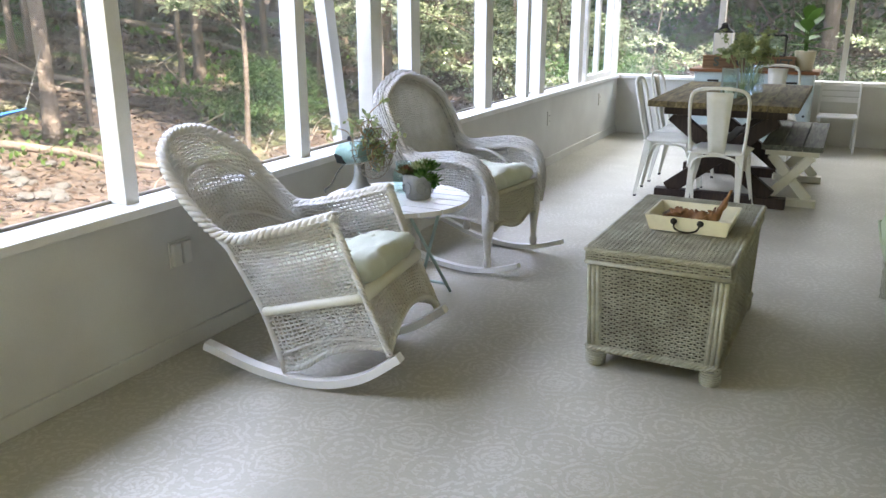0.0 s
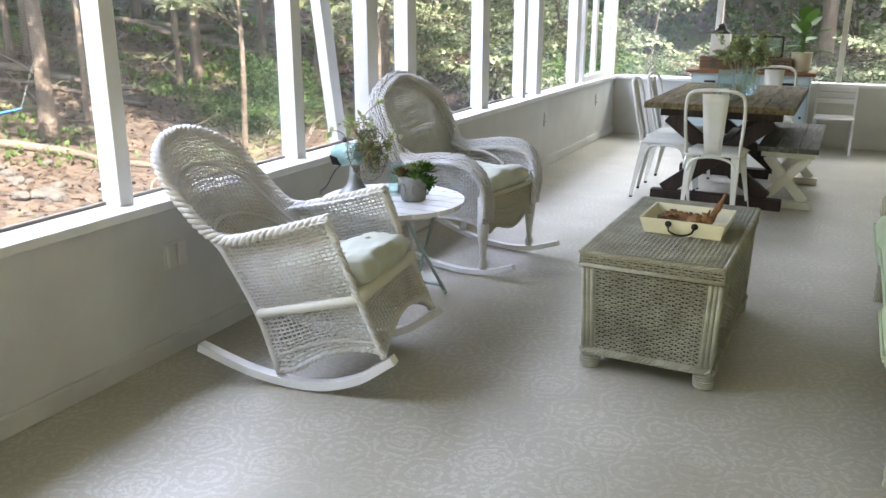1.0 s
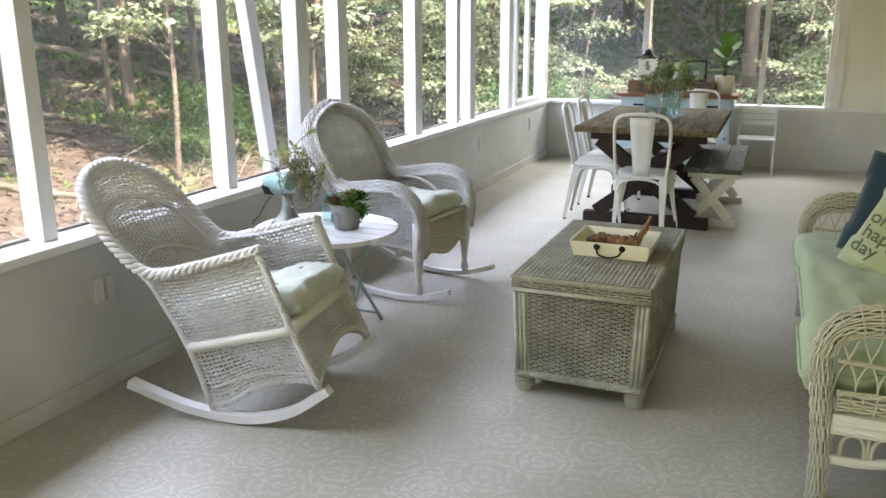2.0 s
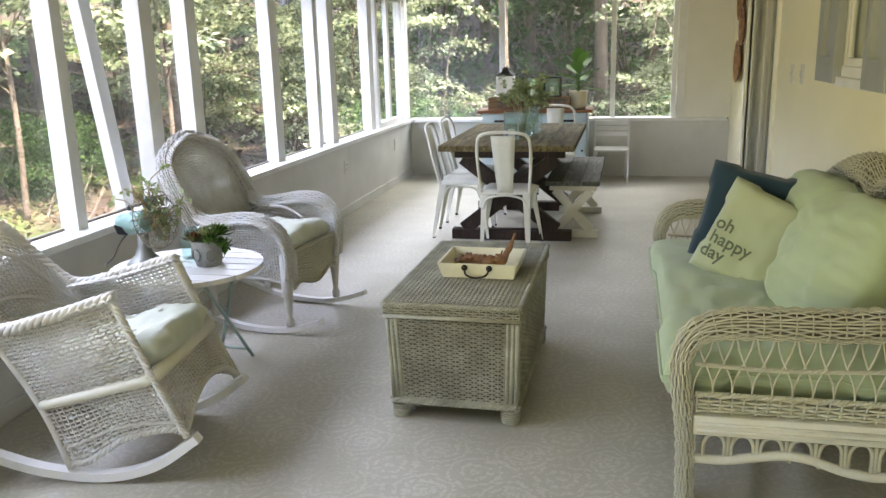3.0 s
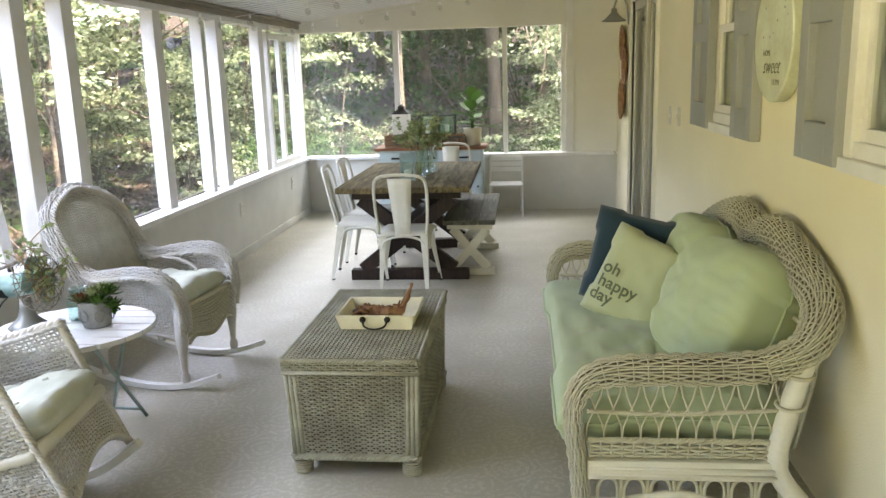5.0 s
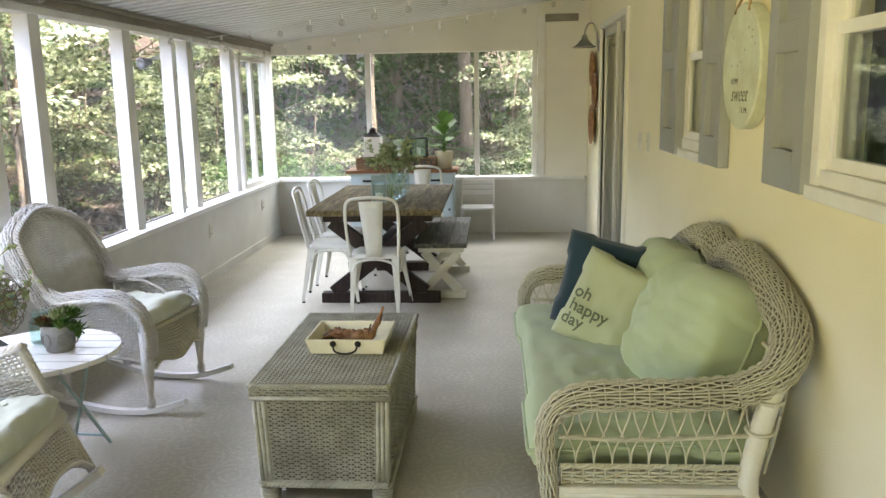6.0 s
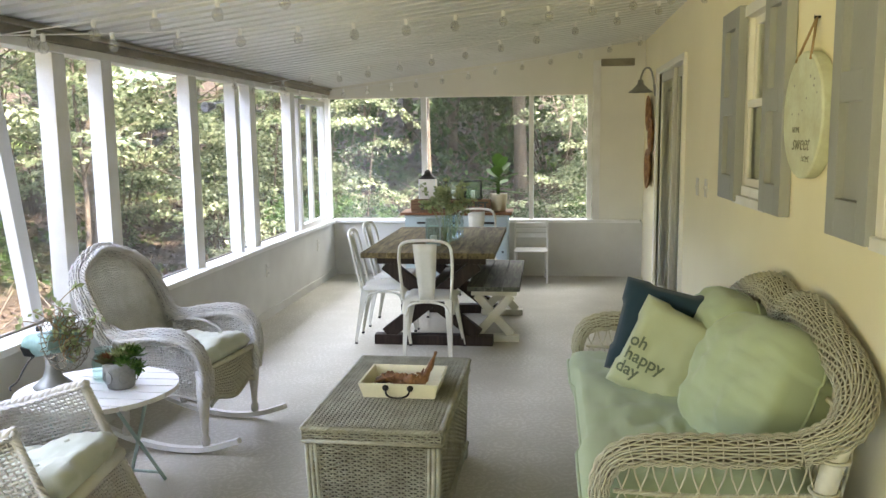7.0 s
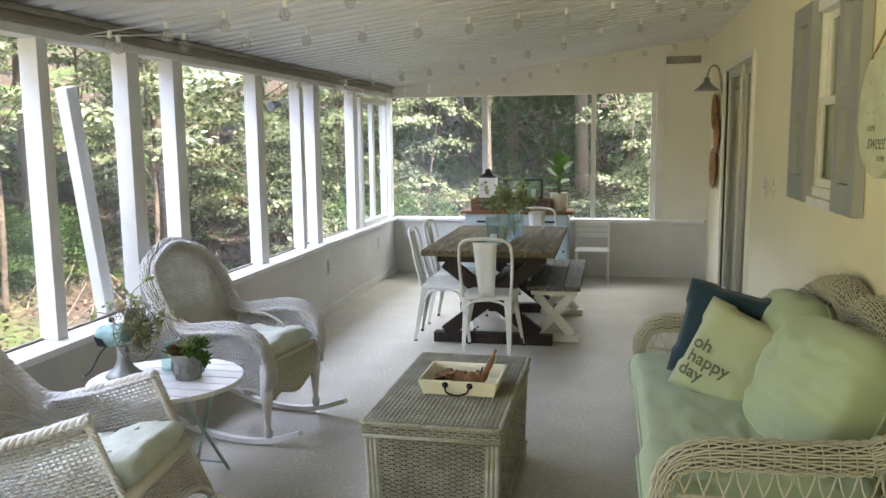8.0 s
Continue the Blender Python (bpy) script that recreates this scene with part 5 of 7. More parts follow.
# ---- folding side table and what stands on it ----
def side_table():
    t = thing("side_table", "round white slatted folding side table on mint metal legs", "side table", pose(0.55, 3.05, 0, 0, 0, 0))
    R, z = 0.315, 0.52
    n = 7
    for k in range(n):
        a, b = -R + 2 * R * k / n + 0.004, -R + 2 * R * (k + 1) / n - 0.004
        bm = bmesh.new()
        ys = np.linspace(a, b, 5)
        up, lo = [], []
        for sgn in (1, -1):
            for y in (ys if sgn == 1 else ys[::-1]):
                x = sgn * math.sqrt(max(0.0, R * R - y * y))
                up.append(bm.verts.new((x, y, z)))
                lo.append(bm.verts.new((x, y, z - 0.02)))
        bm.faces.new(up)
        bm.faces.new(lo[::-1])
        for i in range(len(up)):
            j = (i + 1) % len(up)
            bm.faces.new((up[j], up[i], lo[i], lo[j]))
        bmesh.ops.recalc_face_normals(bm, faces=bm.faces)
        part("slat", bm, white_paint, t)
    part("crosspiece", boxes(((-0.03, -0.27, z - 0.045), (0.03, 0.27, z - 0.021)), bevel=0.003), white_paint, t)
    for sy in (1, -1):
        for foot, head in (((0.12, 0.285), (-0.02, 0.06)), ((-0.05, 0.295), (0.16, 0.11))):
            tubes("leg", [np.array([(foot[0] * sy, foot[1] * sy, 0.006), (head[0] * sy, head[1] * sy, z - 0.03)])], 0.0085, mint_metal, t)
        tubes("foot_bar", [np.array([(-0.042 * sy, 0.28 * sy, 0.045), (0.108 * sy, 0.27 * sy, 0.045)])], 0.007, mint_metal, t)
        tubes("top_bar", [np.array([(-0.14, 0.03 * sy, z - 0.032), (0.14, 0.03 * sy, z - 0.032)])], 0.008, mint_metal, t)
    return t


side_table()
TT = 0.52


def desk_fan():
    f = thing("desk_fan", "old teal desk fan, wire cage tangled with leafy sprigs", "fan", pose(0.36, 3.04, TT, 0, 0, -8))
    part("base", lathe(bmesh.new(), [(0.075, 0.0), (0.078, 0.008), (0.062, 0.022), (0.038, 0.045), (0.026, 0.08), (0.022, 0.13), (0.0, 0.135)], 20), fan_grey, f, smooth=True)
    turn = pose(-0.01, 0, 0.185, 0, 78, 0)
    place(part("motor", lathe(bmesh.new(), [(0.0, -0.112), (0.028, -0.110), (0.045, -0.095), (0.05, -0.078), (0.048, 0.03), (0.05, 0.035), (0.05, 0.05), (0.03, 0.058), (0.0, 0.058)], 22), teal_paint, f, smooth=True), turn)
    for k in range(5):
        place(part("vent", boxes(((0.045, -0.022, -0.0022), (0.0535, 0.022, 0.0022)), bevel=0.001), rubber, f), turn @ pose(0, 0, -0.055 - 0.008 * k, 0, 0, -60 - 4 * k))
    place(part("oscillator_knob", lathe(bmesh.new(), [(0.012, 0), (0.013, 0.012), (0.009, 0.02), (0.0, 0.021)], 12), rubber, f), pose(-0.05, 0, 0.232))
    hub = pose(0.075, 0, 0.203, 0, 78, 0)
    R = 0.128
    lines = []
    for k in range(22):
        a = 2 * math.pi * k / 22
        ca, sa = math.cos(a), math.sin(a)
        lines.append(arc([(0.02 * ca, 0.02 * sa, -0.045), (R * 0.75 * ca, R * 0.75 * sa, -0.04), (R * ca, R * sa, 0.0), (R * 0.72 * ca, R * 0.72 * sa, 0.045), (0.03 * ca, 0.03 * sa, 0.052)], 14))
    cage = tagged(tubes("cage_wire", lines, 0.0016, brass_wire, f, sides=4), kind="stuff")
    place(cage, hub)
    for r, z in ((R, 0.0), (0.085, 0.045), (0.035, 0.052), (0.085, -0.042)):
        ring = np.array([(r * math.cos(t), r * math.sin(t), z) for t in np.linspace(0, 2 * math.pi, 40)[:-1]])
        place(tubes("cage_ring", [ring], 0.0018, brass_wire, f, sides=4, closed=True), hub)
    for k in range(4):
        bm = bmesh.new()
        vs = [bm.verts.new(p) for p in ((0.012, -0.01, 0.0), (0.09, -0.035, 0.012), (0.10, 0.015, -0.006), (0.06, 0.04, -0.014), (0.012, 0.012, -0.004))]
        bm.faces.new(vs)
        b = part("blade", bm, teal_paint, f)
        sol = b.modifiers.new("thick", 'SOLIDIFY')
        sol.thickness = 0.002
        place(b, hub @ pose(0, 0, 0, 0, 0, 90 * k))
    rs = np.random.RandomState(5)
    twigs = []
    for k in range(34):
        a = rs.uniform(0, 6.28)
        r0 = rs.uniform(0.02, 0.10)
        p0 = np.array((r0 * math.cos(a), r0 * math.sin(a), rs.uniform(-0.02, 0.05)))
        p2 = p0 + rs.normal(0, 0.035, 3) + np.array((-0.06, 0, 0.01))
        twigs.append(arc([p0, (p0 + p2) / 2 + rs.normal(0, 0.02, 3), p2], 8))
    place(tubes("dry_vine", twigs, 0.0024, jute, f, sides=4), hub)
    centres = np.array([t[-1] for t in twigs])
    v, fc = leaf_cloud(150, (0.05, 0.05, 0.05), 0.030, 9, shape=centres)
    place(raw("sprig_leaves", v, fc, olive_green, f), hub)
    cord = arc([(-0.06, 0.0, 0.14), (-0.10, -0.02, 0.10), (-0.13, -0.05, 0.03), (-0.15, -0.07, 0.008), (-0.12, -0.10, 0.006)], 24)
    tubes("cord", [cord], 0.0035, rubber, f)
    return f


desk_fan()


def planter(at):
    p = thing("planter", "grey embossed concrete pot with mixed green and russet succulents", "potted plant", at)
    part("pot", lathe(bmesh.new(), [(0.046, 0.0), (0.052, 0.004), (0.060, 0.04), (0.066, 0.09), (0.068, 0.112), (0.062, 0.112), (0.058, 0.09)], 24), concrete, p, smooth=True)
    part("soil", lathe(bmesh.new(), [(0.059, 0.09), (0.03, 0.097), (0.0, 0.1)], 16), gap_shade_soil, p)
    lines = []
    for k in range(6):
        a0 = k * math.pi / 3
        lines.append(np.array([((0.062 + 0.003) * math.cos(a0 + 0.32 * math.cos(t)), 0.065 * math.sin(a0 + 0.32 * math.cos(t)), 0.055 + 0.025 * math.sin(t)) for t in np.linspace(0, 2 * math.pi, 16)[:-1]]))
    tubes("relief", lines, 0.003, concrete, p, sides=5, closed=True)
    rs = np.random.RandomState(4)
    for k, (x, y, z, r, m) in enumerate(((-0.045, -0.03, 0.13, 0.06, red_green), (-0.055, 0.03, 0.125, 0.055, red_green), (0.03, -0.045, 0.125, 0.06, plant_green), (0.04, 0.03, 0.14, 0.07, plant_green), (0.0, 0.0, 0.15, 0.055, olive_green), (0.07, -0.02, 0.105, 0.055, plant_green), (0.02, 0.05, 0.15, 0.06, olive_green))):
        vs, fs = [], []
        for i in range(26):
            a, el = i * 2.4, 0.15 + 1.2 * i / 26
            d = np.array((math.cos(a) * math.cos(el), math.sin(a) * math.cos(el), math.sin(el)))
            sd = np.array((-math.sin(a), math.cos(a), 0))
            l = r * (1.1 - 0.5 * i / 26)
            b0 = len(vs) * 1
            c0 = np.array((x, y, z - 0.02))
            vs += [c0, c0 + d * l * 0.6 + sd * l * 0.2, c0 + d * l + np.array((0, 0, 0.004)), c0 + d * l * 0.6 - sd * l * 0.2, c0 + d * l * 0.55 + np.array((0, 0, -0.006))]
            fs += [(b0, b0 + 1, b0 + 2, b0 + 3), (b0, b0 + 3, b0 + 4), (b0, b0 + 4, b0 + 1), (b0 + 1, b0 + 4, b0 + 2), (b0 + 4, b0 + 3, b0 + 2)]
        raw("succulent", np.array(vs), fs, m, p)
    v, f = leaf_cloud(150, (0.05, 0.05, 0.03), 0.022, 3, shape=np.array([(0.07, -0.03, 0.10), (0.06, 0.0, 0.09), (0.075, -0.01, 0.075), (0.04, 0.05, 0.15)]))
    tagged(raw("trailing_sprig", v, f, plant_green, p), kind="stuff")
    return p


planter(pose(0.645, 3.06, TT, 0, 0, 10))
vase = thing("glass_jar", "aqua glass jar standing behind the fan on the side table", "jar", pose(0.52, 3.16, TT))
part("jar_body", lathe(bmesh.new(), [(0.04, 0.0), (0.05, 0.006), (0.052, 0.08), (0.042, 0.105), (0.036, 0.115), (0.04, 0.135), (0.037, 0.135), (0.033, 0.115), (0.048, 0.08), (0.046, 0.01), (0.0, 0.008)], 20), aqua_glass, vase, smooth=True)


# ---- wicker trunk and tray ----
def trunk():
    t = thing("wicker_chest", "grey-washed wicker storage chest with a lid and bun feet", "chest", pose(1.745, 3.29, 0, 0, 0, -0.6))
    hx, hy, z0, z1 = 0.236, 0.455, 0.06, 0.405
    tx, ty = 0.247, 0.475
    # added dark box, standing in for shade seen through the weave
    part("gap_shade_box", boxes(((-hx + 0.016, -hy + 0.016, z0), (hx - 0.016, hy - 0.016, z1 + 0.02))), gap_shade_soil, t)
    signs = [(-1, -1), (1, -1), (1, 1), (-1, 1)]
    for k, ((ax, ay), (bx, by)) in enumerate(zip(signs, signs[1:] + signs[:1])):
        l = math.hypot((bx - ax) * hx, (by - ay) * hy)
        lo = np.array([(ax * hx, ay * hy, z0 + 0.02), (bx * hx, by * hy, z0 + 0.02)])
        hi = np.array([(ax * tx, ay * ty, z1), (bx * tx, by * ty, z1)])
        fine = k < 2
        weave("side_panel", ruled(lo, hi), l, z1 - z0 - 0.02, 0.0088, 0.0215, 0.0035, wicker_grey, t, step=4 if fine else 3, amp=0.0046)
        tubes("base_band", [lo * np.array((1, 1, 0)) + np.array((0, 0, z)) for z in (z0 + 0.004, z0 + 0.016)], 0.0075, wicker_grey, t)
        braid("base_braid", lo * np.array((1.025, 1.012, 0)) + np.array((0, 0, z0 + 0.01)), 0.024, wicker_grey, t)
    for x, y in signs:
        for dx, dy in ((0, 0), (-0.017 * x, 0.0), (-0.034 * x, 0.0), (0.0, -0.017 * y), (0.0, -0.034 * y)):
            tubes("corner_cane", [np.array([(x * hx + dx, y * hy + dy, z0), (x * tx + dx, y * ty + dy, z1)])], 0.0088, wicker_grey, t, sides=7)
        place(part("foot", lathe(bmesh.new(), [(0.02, 0.0), (0.03, 0.006), (0.036, 0.027), (0.03, 0.048), (0.022, 0.058)], 16), wicker_grey, t, smooth=True), pose(x * (hx - 0.022), y * (hy - 0.022), 0.0))
        ring = [np.array([((0.0325 + 0.0045 * math.sin(math.pi * (k + 0.5) / 6)) * math.cos(a), (0.0325 + 0.0045 * math.sin(math.pi * (k + 0.5) / 6)) * math.sin(a), 0.006 + 0.009 * k) for a in np.linspace(0, 2 * math.pi, 20)[:-1]]) for k in range(6)]
        place(tubes("foot_weave", ring, 0.0046, wicker_grey, t, sides=5, closed=True), pose(x * (hx - 0.022), y * (hy - 0.022), 0.0))
    ox, oy, zl = 0.257, 0.487, 0.472
    part("lid_gap_shade_box", boxes(((-ox + 0.014, -oy + 0.014, z1 + 0.012), (ox - 0.014, oy - 0.014, zl - 0.012))), gap_shade_soil, t)
    weave("lid_top", ruled(np.array([(-ox, -oy, zl), (ox, -oy, zl)]), np.array([(-ox, oy, zl), (ox, oy, zl)])), 2 * ox, 2 * oy, 0.0096, 0.0175, 0.0036, wicker_grey, t, step=4, amp=0.0042)
    lc = [(-ox, -oy), (ox, -oy), (ox, oy), (-ox, oy)]
    for (xa, ya), (xb, yb) in zip(lc, lc[1:] + lc[:1]):
        l = math.hypot(xb - xa, yb - ya)
        weave("lid_band", ruled(np.array([(xa, ya, z1 + 0.014), (xb, yb, z1 + 0.014)]), np.array([(xa, ya, zl), (xb, yb, zl)])), l, zl - z1 - 0.014, 0.0098, 0.024, 0.0040, wicker_grey, t, step=4)
        braid("lid_braid", np.array([(xa, ya, zl - 0.004), (xb, yb, zl - 0.004)]), 0.019, wicker_grey, t)
        tubes("lid_edge", [np.array([(xa, ya, z1 + 0.014), (xb, yb, z1 + 0.014)])], 0.008, wicker_grey, t)
    return t


trunk()


def tray():
    t = thing("serving_tray", "cream painted wooden tray with flared sides and black iron handles", "tray", pose(1.787, 3.255, 0.4835, 0, 0, -1))
    bx, by, h, fl = 0.145, 0.125, 0.062, 0.018
    part("tray_floor", boxes(((-bx, -by, 0.0), (bx, by, 0.008)), bevel=0.002), tray_paint, t)
    def wall(ax, sgn):
        bm = bmesh.new()
        th = 0.009
        if ax == 1:
            lo = [(-bx, sgn * by), (bx, sgn * by)]
            hi = [(-bx - fl, sgn * (by + fl)), (bx + fl, sgn * (by + fl))]
            off = (0, -sgn * th)
        else:
            lo = [(sgn * bx, -by), (sgn * bx, by)]
            hi = [(sgn * (bx + fl), -by - fl), (sgn * (bx + fl), by + fl)]
            off = (-sgn * th, 0)
        vs = [bm.verts.new((*p, 0.0)) for p in lo] + [bm.verts.new((*p, h)) for p in hi] + [bm.verts.new((p[0] + off[0], p[1] + off[1], 0.008)) for p in lo] + [bm.verts.new((p[0] + off[0], p[1] + off[1], h)) for p in hi]
        for q in ((0, 1, 3, 2), (4, 6, 7, 5), (2, 3, 7, 6), (0, 4, 5, 1), (0, 2, 6, 4), (1, 5, 7, 3)):
            bm.faces.new([vs[i] for i in q])
        bmesh.ops.recalc_face_normals(bm, faces=bm.faces)
        part("tray_side", bm, tray_paint, t)
    for ax in (0, 1):
        for sgn in (-1, 1):
            wall(ax, sgn)
    for sgn in (-1, 1):
        y = sgn * (by + fl * 0.7 + 0.004)
        hd = tubes("handle", [arc([(-0.05, y, 0.045), (-0.04, y + sgn * 0.02, 0.022), (0.0, y + sgn * 0.024, 0.012), (0.04, y + sgn * 0.02, 0.022), (0.05, y, 0.045)], 16)], 0.004, black_iron, t, "black iron bail handle")
        for x in (-0.05, 0.05):
            place(part("rosette", lathe(bmesh.new(), [(0.0, -0.003), (0.013, -0.002), (0.013, 0.003), (0.007, 0.007), (0.0, 0.008)], 12), black_iron, hd, smooth=True), pose(x, y, 0.046, 90, 0, 0))
    return t


tray()


def driftwood():
    d = thing("driftwood", "gnarled red-brown driftwood lying in the tray", "driftwood", pose(1.787, 3.255, 0.492))
    rs = np.random.RandomState(12)
    items = []
    main = arc([(-0.08, 0.02, 0.035), (-0.03, 0.0, 0.032), (0.03, -0.02, 0.034), (0.09, -0.01, 0.03)], 20)
    items.append(tube_arrays(main, 0.022 + rs.uniform(-0.006, 0.008, len(main)), 9))
    spur = arc([(0.08, -0.01, 0.03), (0.10, 0.03, 0.07), (0.112, 0.05, 0.10), (0.125, 0.07, 0.135)], 16)
    items.append(tube_arrays(spur, np.linspace(0.017, 0.005, len(spur)) + rs.uniform(-0.002, 0.003, len(spur)), 7))
    for k in range(22):
        i = rs.randint(0, len(main))
        d0 = np.array((rs.uniform(-0.05, 0.05), rs.uniform(-0.06, 0.06), rs.uniform(-0.012, 0.035)))
        e = main[i] + d0
        e[2] = max(0.01, e[2])
        items.append(tube_arrays(arc([main[i], main[i] + d0 * 0.5 + rs.normal(0, 0.006, 3), e], 8), np.linspace(0.011, 0.004, 9), 6))
    v, f = join_arrays(items)
    v = np.array([p + 0.004 * np.array(noise.noise_vector(Vector(p) * 45)) for p in v])
    v[:, 2] = np.maximum(v[:, 2], 0.001)
    tagged(raw("driftwood_root", v, f, driftwood_mat, d, smooth=True), kind="stuff")
    g = part("dark_knot", lathe(bmesh.new(), [(0.0, -0.045), (0.012, -0.04), (0.022, -0.01), (0.022, 0.02), (0.012, 0.045), (0.0, 0.05)], 12), mat("dark_cone", (0.09, 0.065, 0.045), 0.8, vary=0.2, bump=0.6), d, smooth=True)
    place(g, pose(-0.085, 0.03, 0.026, 0, 80, 20))
    return d


driftwood()


soft_ink = mat("faded_green_print", (0.13, 0.16, 0.11), 0.9, scale=40, vary=0.15, fine=300)


# ---- wicker sofa ----
def sofa():
    L = 1.74
    s = thing("wicker_sofa", "cream wicker sofa with rolled arms against the house wall", "sofa", pose(2.525, 2.43, 0))
    wm = wicker_cream
    half = [(0.58, 0.0, 0.592), (0.69, 0.012, 0.635), (0.755, 0.06, 0.695), (0.785, 0.15, 0.755), (0.79, 0.30, 0.805), (0.79, 0.46, 0.842), (0.79, 0.63, 0.872), (0.79, 0.74, 0.858)]
    back = arc(half + [(0.79, L / 2, 0.815)] + [(x, L - y, z) for x, y, z in half[::-1]], 136)
    girth = np.interp(np.linspace(0, 1, len(back)), (0, 0.12, 0.3, 0.7, 0.88, 1), (0.046, 0.054, 0.066, 0.066, 0.054, 0.046))
    weave("back_roll", pipe_surface(back, girth), 2.5, 0.36, 0.0088, 0.046, 0.0036, wm, s, amp=0.0055, step=6)
    # inner tube coloured dark so the roll's gaps look shaded
    raw("back_core", *tube_arrays(back, girth - 0.013, 10), wicker_gap, s, smooth=True)
    for y, sg in ((0.0, -1), (L, 1)):
        arm = arc([(0.035, y, 0.0), (0.03, y, 0.2), (0.008, y, 0.40), (0.012, y, 0.48), (0.05, y, 0.545), (0.13, y, 0.575), (0.27, y, 0.582), (0.42, y, 0.583), (0.58, y, 0.592)], 64)
        girth = np.interp(np.linspace(0, 1, len(arm)), (0, 0.3, 0.45, 0.65, 1), (0.024, 0.027, 0.034, 0.044, 0.046))
        weave("rolled_arm", pipe_surface(arm, girth), 1.15, 0.26, 0.0082, 0.046, 0.0034, wm, s, amp=0.0055, step=6)
        raw("arm_core", *tube_arrays(arm, girth - 0.012, 10), wicker_gap, s, smooth=True)
        leg = arc([(0.80, y, 0.0), (0.72, y, 0.13), (0.635, y, 0.26), (0.655, y, 0.44), (0.70, y, 0.62)], 24)
        raw("back_leg", *tube_arrays(leg, 0.032, 10), cream_wood, s, smooth=True)
        for z, x in ((0.47, 0.66), (0.57, 0.685)):
            tubes("leg_wrap", [np.array([(x + 0.04 * math.cos(a), y + 0.04 * math.sin(a), z + 0.004 * math.sin(a)) for a in np.linspace(0, 6.28, 18)[:-1]])], 0.006, wm, s, closed=True)
        part("arm_rail", boxes(((0.05, y - 0.022, 0.222), (0.66, y + 0.022, 0.285)), bevel=0.006), cream_wood, s)
        tubes("rail_bead", [np.array([(0.06, y - 0.024, z), (0.64, y - 0.024, z)]) for z in (0.24, 0.262)], 0.005, cream_wood, s)
        band = ruled(np.array([(0.06, y, 0.288), (0.63, y, 0.288)]), np.array([(0.06, y, 0.345), (0.64, y, 0.345)]))
        weave("woven_band", band, 0.58, 0.057, 0.0105, 0.033, 0.0052, wm, s)
        braid("band_braid", np.array([(0.055, y, 0.348), (0.64, y, 0.348)]), 0.016, wm, s)
        braid("middle_braid", arc([(0.05, y, 0.445), (0.3, y, 0.437), (0.66, y, 0.455)], 12), 0.014, wm, s)
        n = 11
        for k in range(n):
            x = 0.075 + 0.565 * k / (n - 1)
            for sd in (-1, 1):
                tubes("lattice_strand", [arc([(x + sd * 0.030, y, 0.345), (x + sd * 0.024, y, 0.395), (x + sd * 0.004, y, 0.445), (x - sd * 0.016, y, 0.495), (x - sd * 0.028, y, 0.555)], 10)], 0.0030, wm, s, sides=5)
        low = arc([(0.045, y, 0.135), (0.15, y, 0.135), (0.34, y, 0.165), (0.50, y, 0.125), (0.60, y, 0.118), (0.70, y, 0.145)], 30)
        raw("bottom_rail", *tube_arrays(low, 0.016, 8), cream_wood, s, smooth=True)
        for k in range(7):
            x = 0.085 + 0.083 * k
            zb = 0.14 + 0.012 * math.sin(k)
            tubes("loop", [arc([(x, y, zb), (x, y, 0.185), (x + 0.012, y, 0.212), (x + 0.031, y, 0.219), (x + 0.05, y, 0.212), (x + 0.062, y, 0.185), (x + 0.062, y, zb)], 18)], 0.0062, wm, s)
            tubes("spindle", [np.array([(x + 0.0725, y, zb), (x + 0.0725, y, 0.222)])], 0.0065, wm, s)
    n = 46
    for k in range(n):
        y = 0.06 + (L - 0.12) * k / (n - 1)
        i = int(np.argmin(np.abs(back[:, 1] - y) + (back[:, 0] < 0.66) * 9))
        tubes("back_strand", [arc([(0.70, y, 0.30), (0.75, y, 0.55), (float(back[i, 0]) - 0.01, y, float(back[i, 2]) - 0.03)], 8)], 0.0062, wm, s, sides=5)
    for z in (0.50, 0.66):
        braid("back_braid", np.array([(0.735 + (z - 0.5) * 0.1, 0.05, z), (0.735 + (z - 0.5) * 0.1, L - 0.05, z)]), 0.016, wm, s)
    part("seat_frame", boxes(((0.06, 0.03, 0.215), (0.68, L - 0.03, 0.285)), bevel=0.008), cream_wood, s)
    tubes("front_rail", [np.array([(0.035, 0.0, 0.25), (0.035, L, 0.25)])], 0.03, cream_wood, s, sides=10)
    low = arc([(0.035, 0.02, 0.13), (0.035, L * 0.25, 0.17), (0.035, L / 2, 0.13), (0.035, L * 0.75, 0.17), (0.035, L - 0.02, 0.13)], 40)
    raw("bottom_rail", *tube_arrays(low, 0.016, 8), cream_wood, s, smooth=True)
    # loose cushions and pillows
    q = thing("seat_cushion", "long mint green cotton seat cushion on the wicker sofa", "cushion", s.matrix_basis @ pose(0.325, L / 2, 0.368))
    cover, rim = cushion("cover", (0.74, L - 0.08, 0.175), mint_cloth, q, puff=0.16, seed=21, wrinkle=0.012, n=34)
    place(tubes("piping", [np.array(rim) + np.array((0, 0, 0.006))], 0.006, mint_cloth, q, closed=True), Matrix())
    for y, tilt, rz, seed in ((0.53, -64, 17, 31), (1.17, -66, 4, 33)):
        b = thing("back_cushion", "large plump mint green back cushion with piped seams", "cushion", s.matrix_basis @ pose(0.60, y, 0.605 if y < 1 else 0.585, 0, tilt, rz), "sofa back cushions")
        cover, rim = cushion("cover", (0.55, 0.62, 0.35), mint_cloth, b, puff=0.45, seed=seed, wrinkle=0.009, n=40, rounded=0.75)
        tubes("piping", [np.array(rim)], 0.006, mint_cloth, b, closed=True)
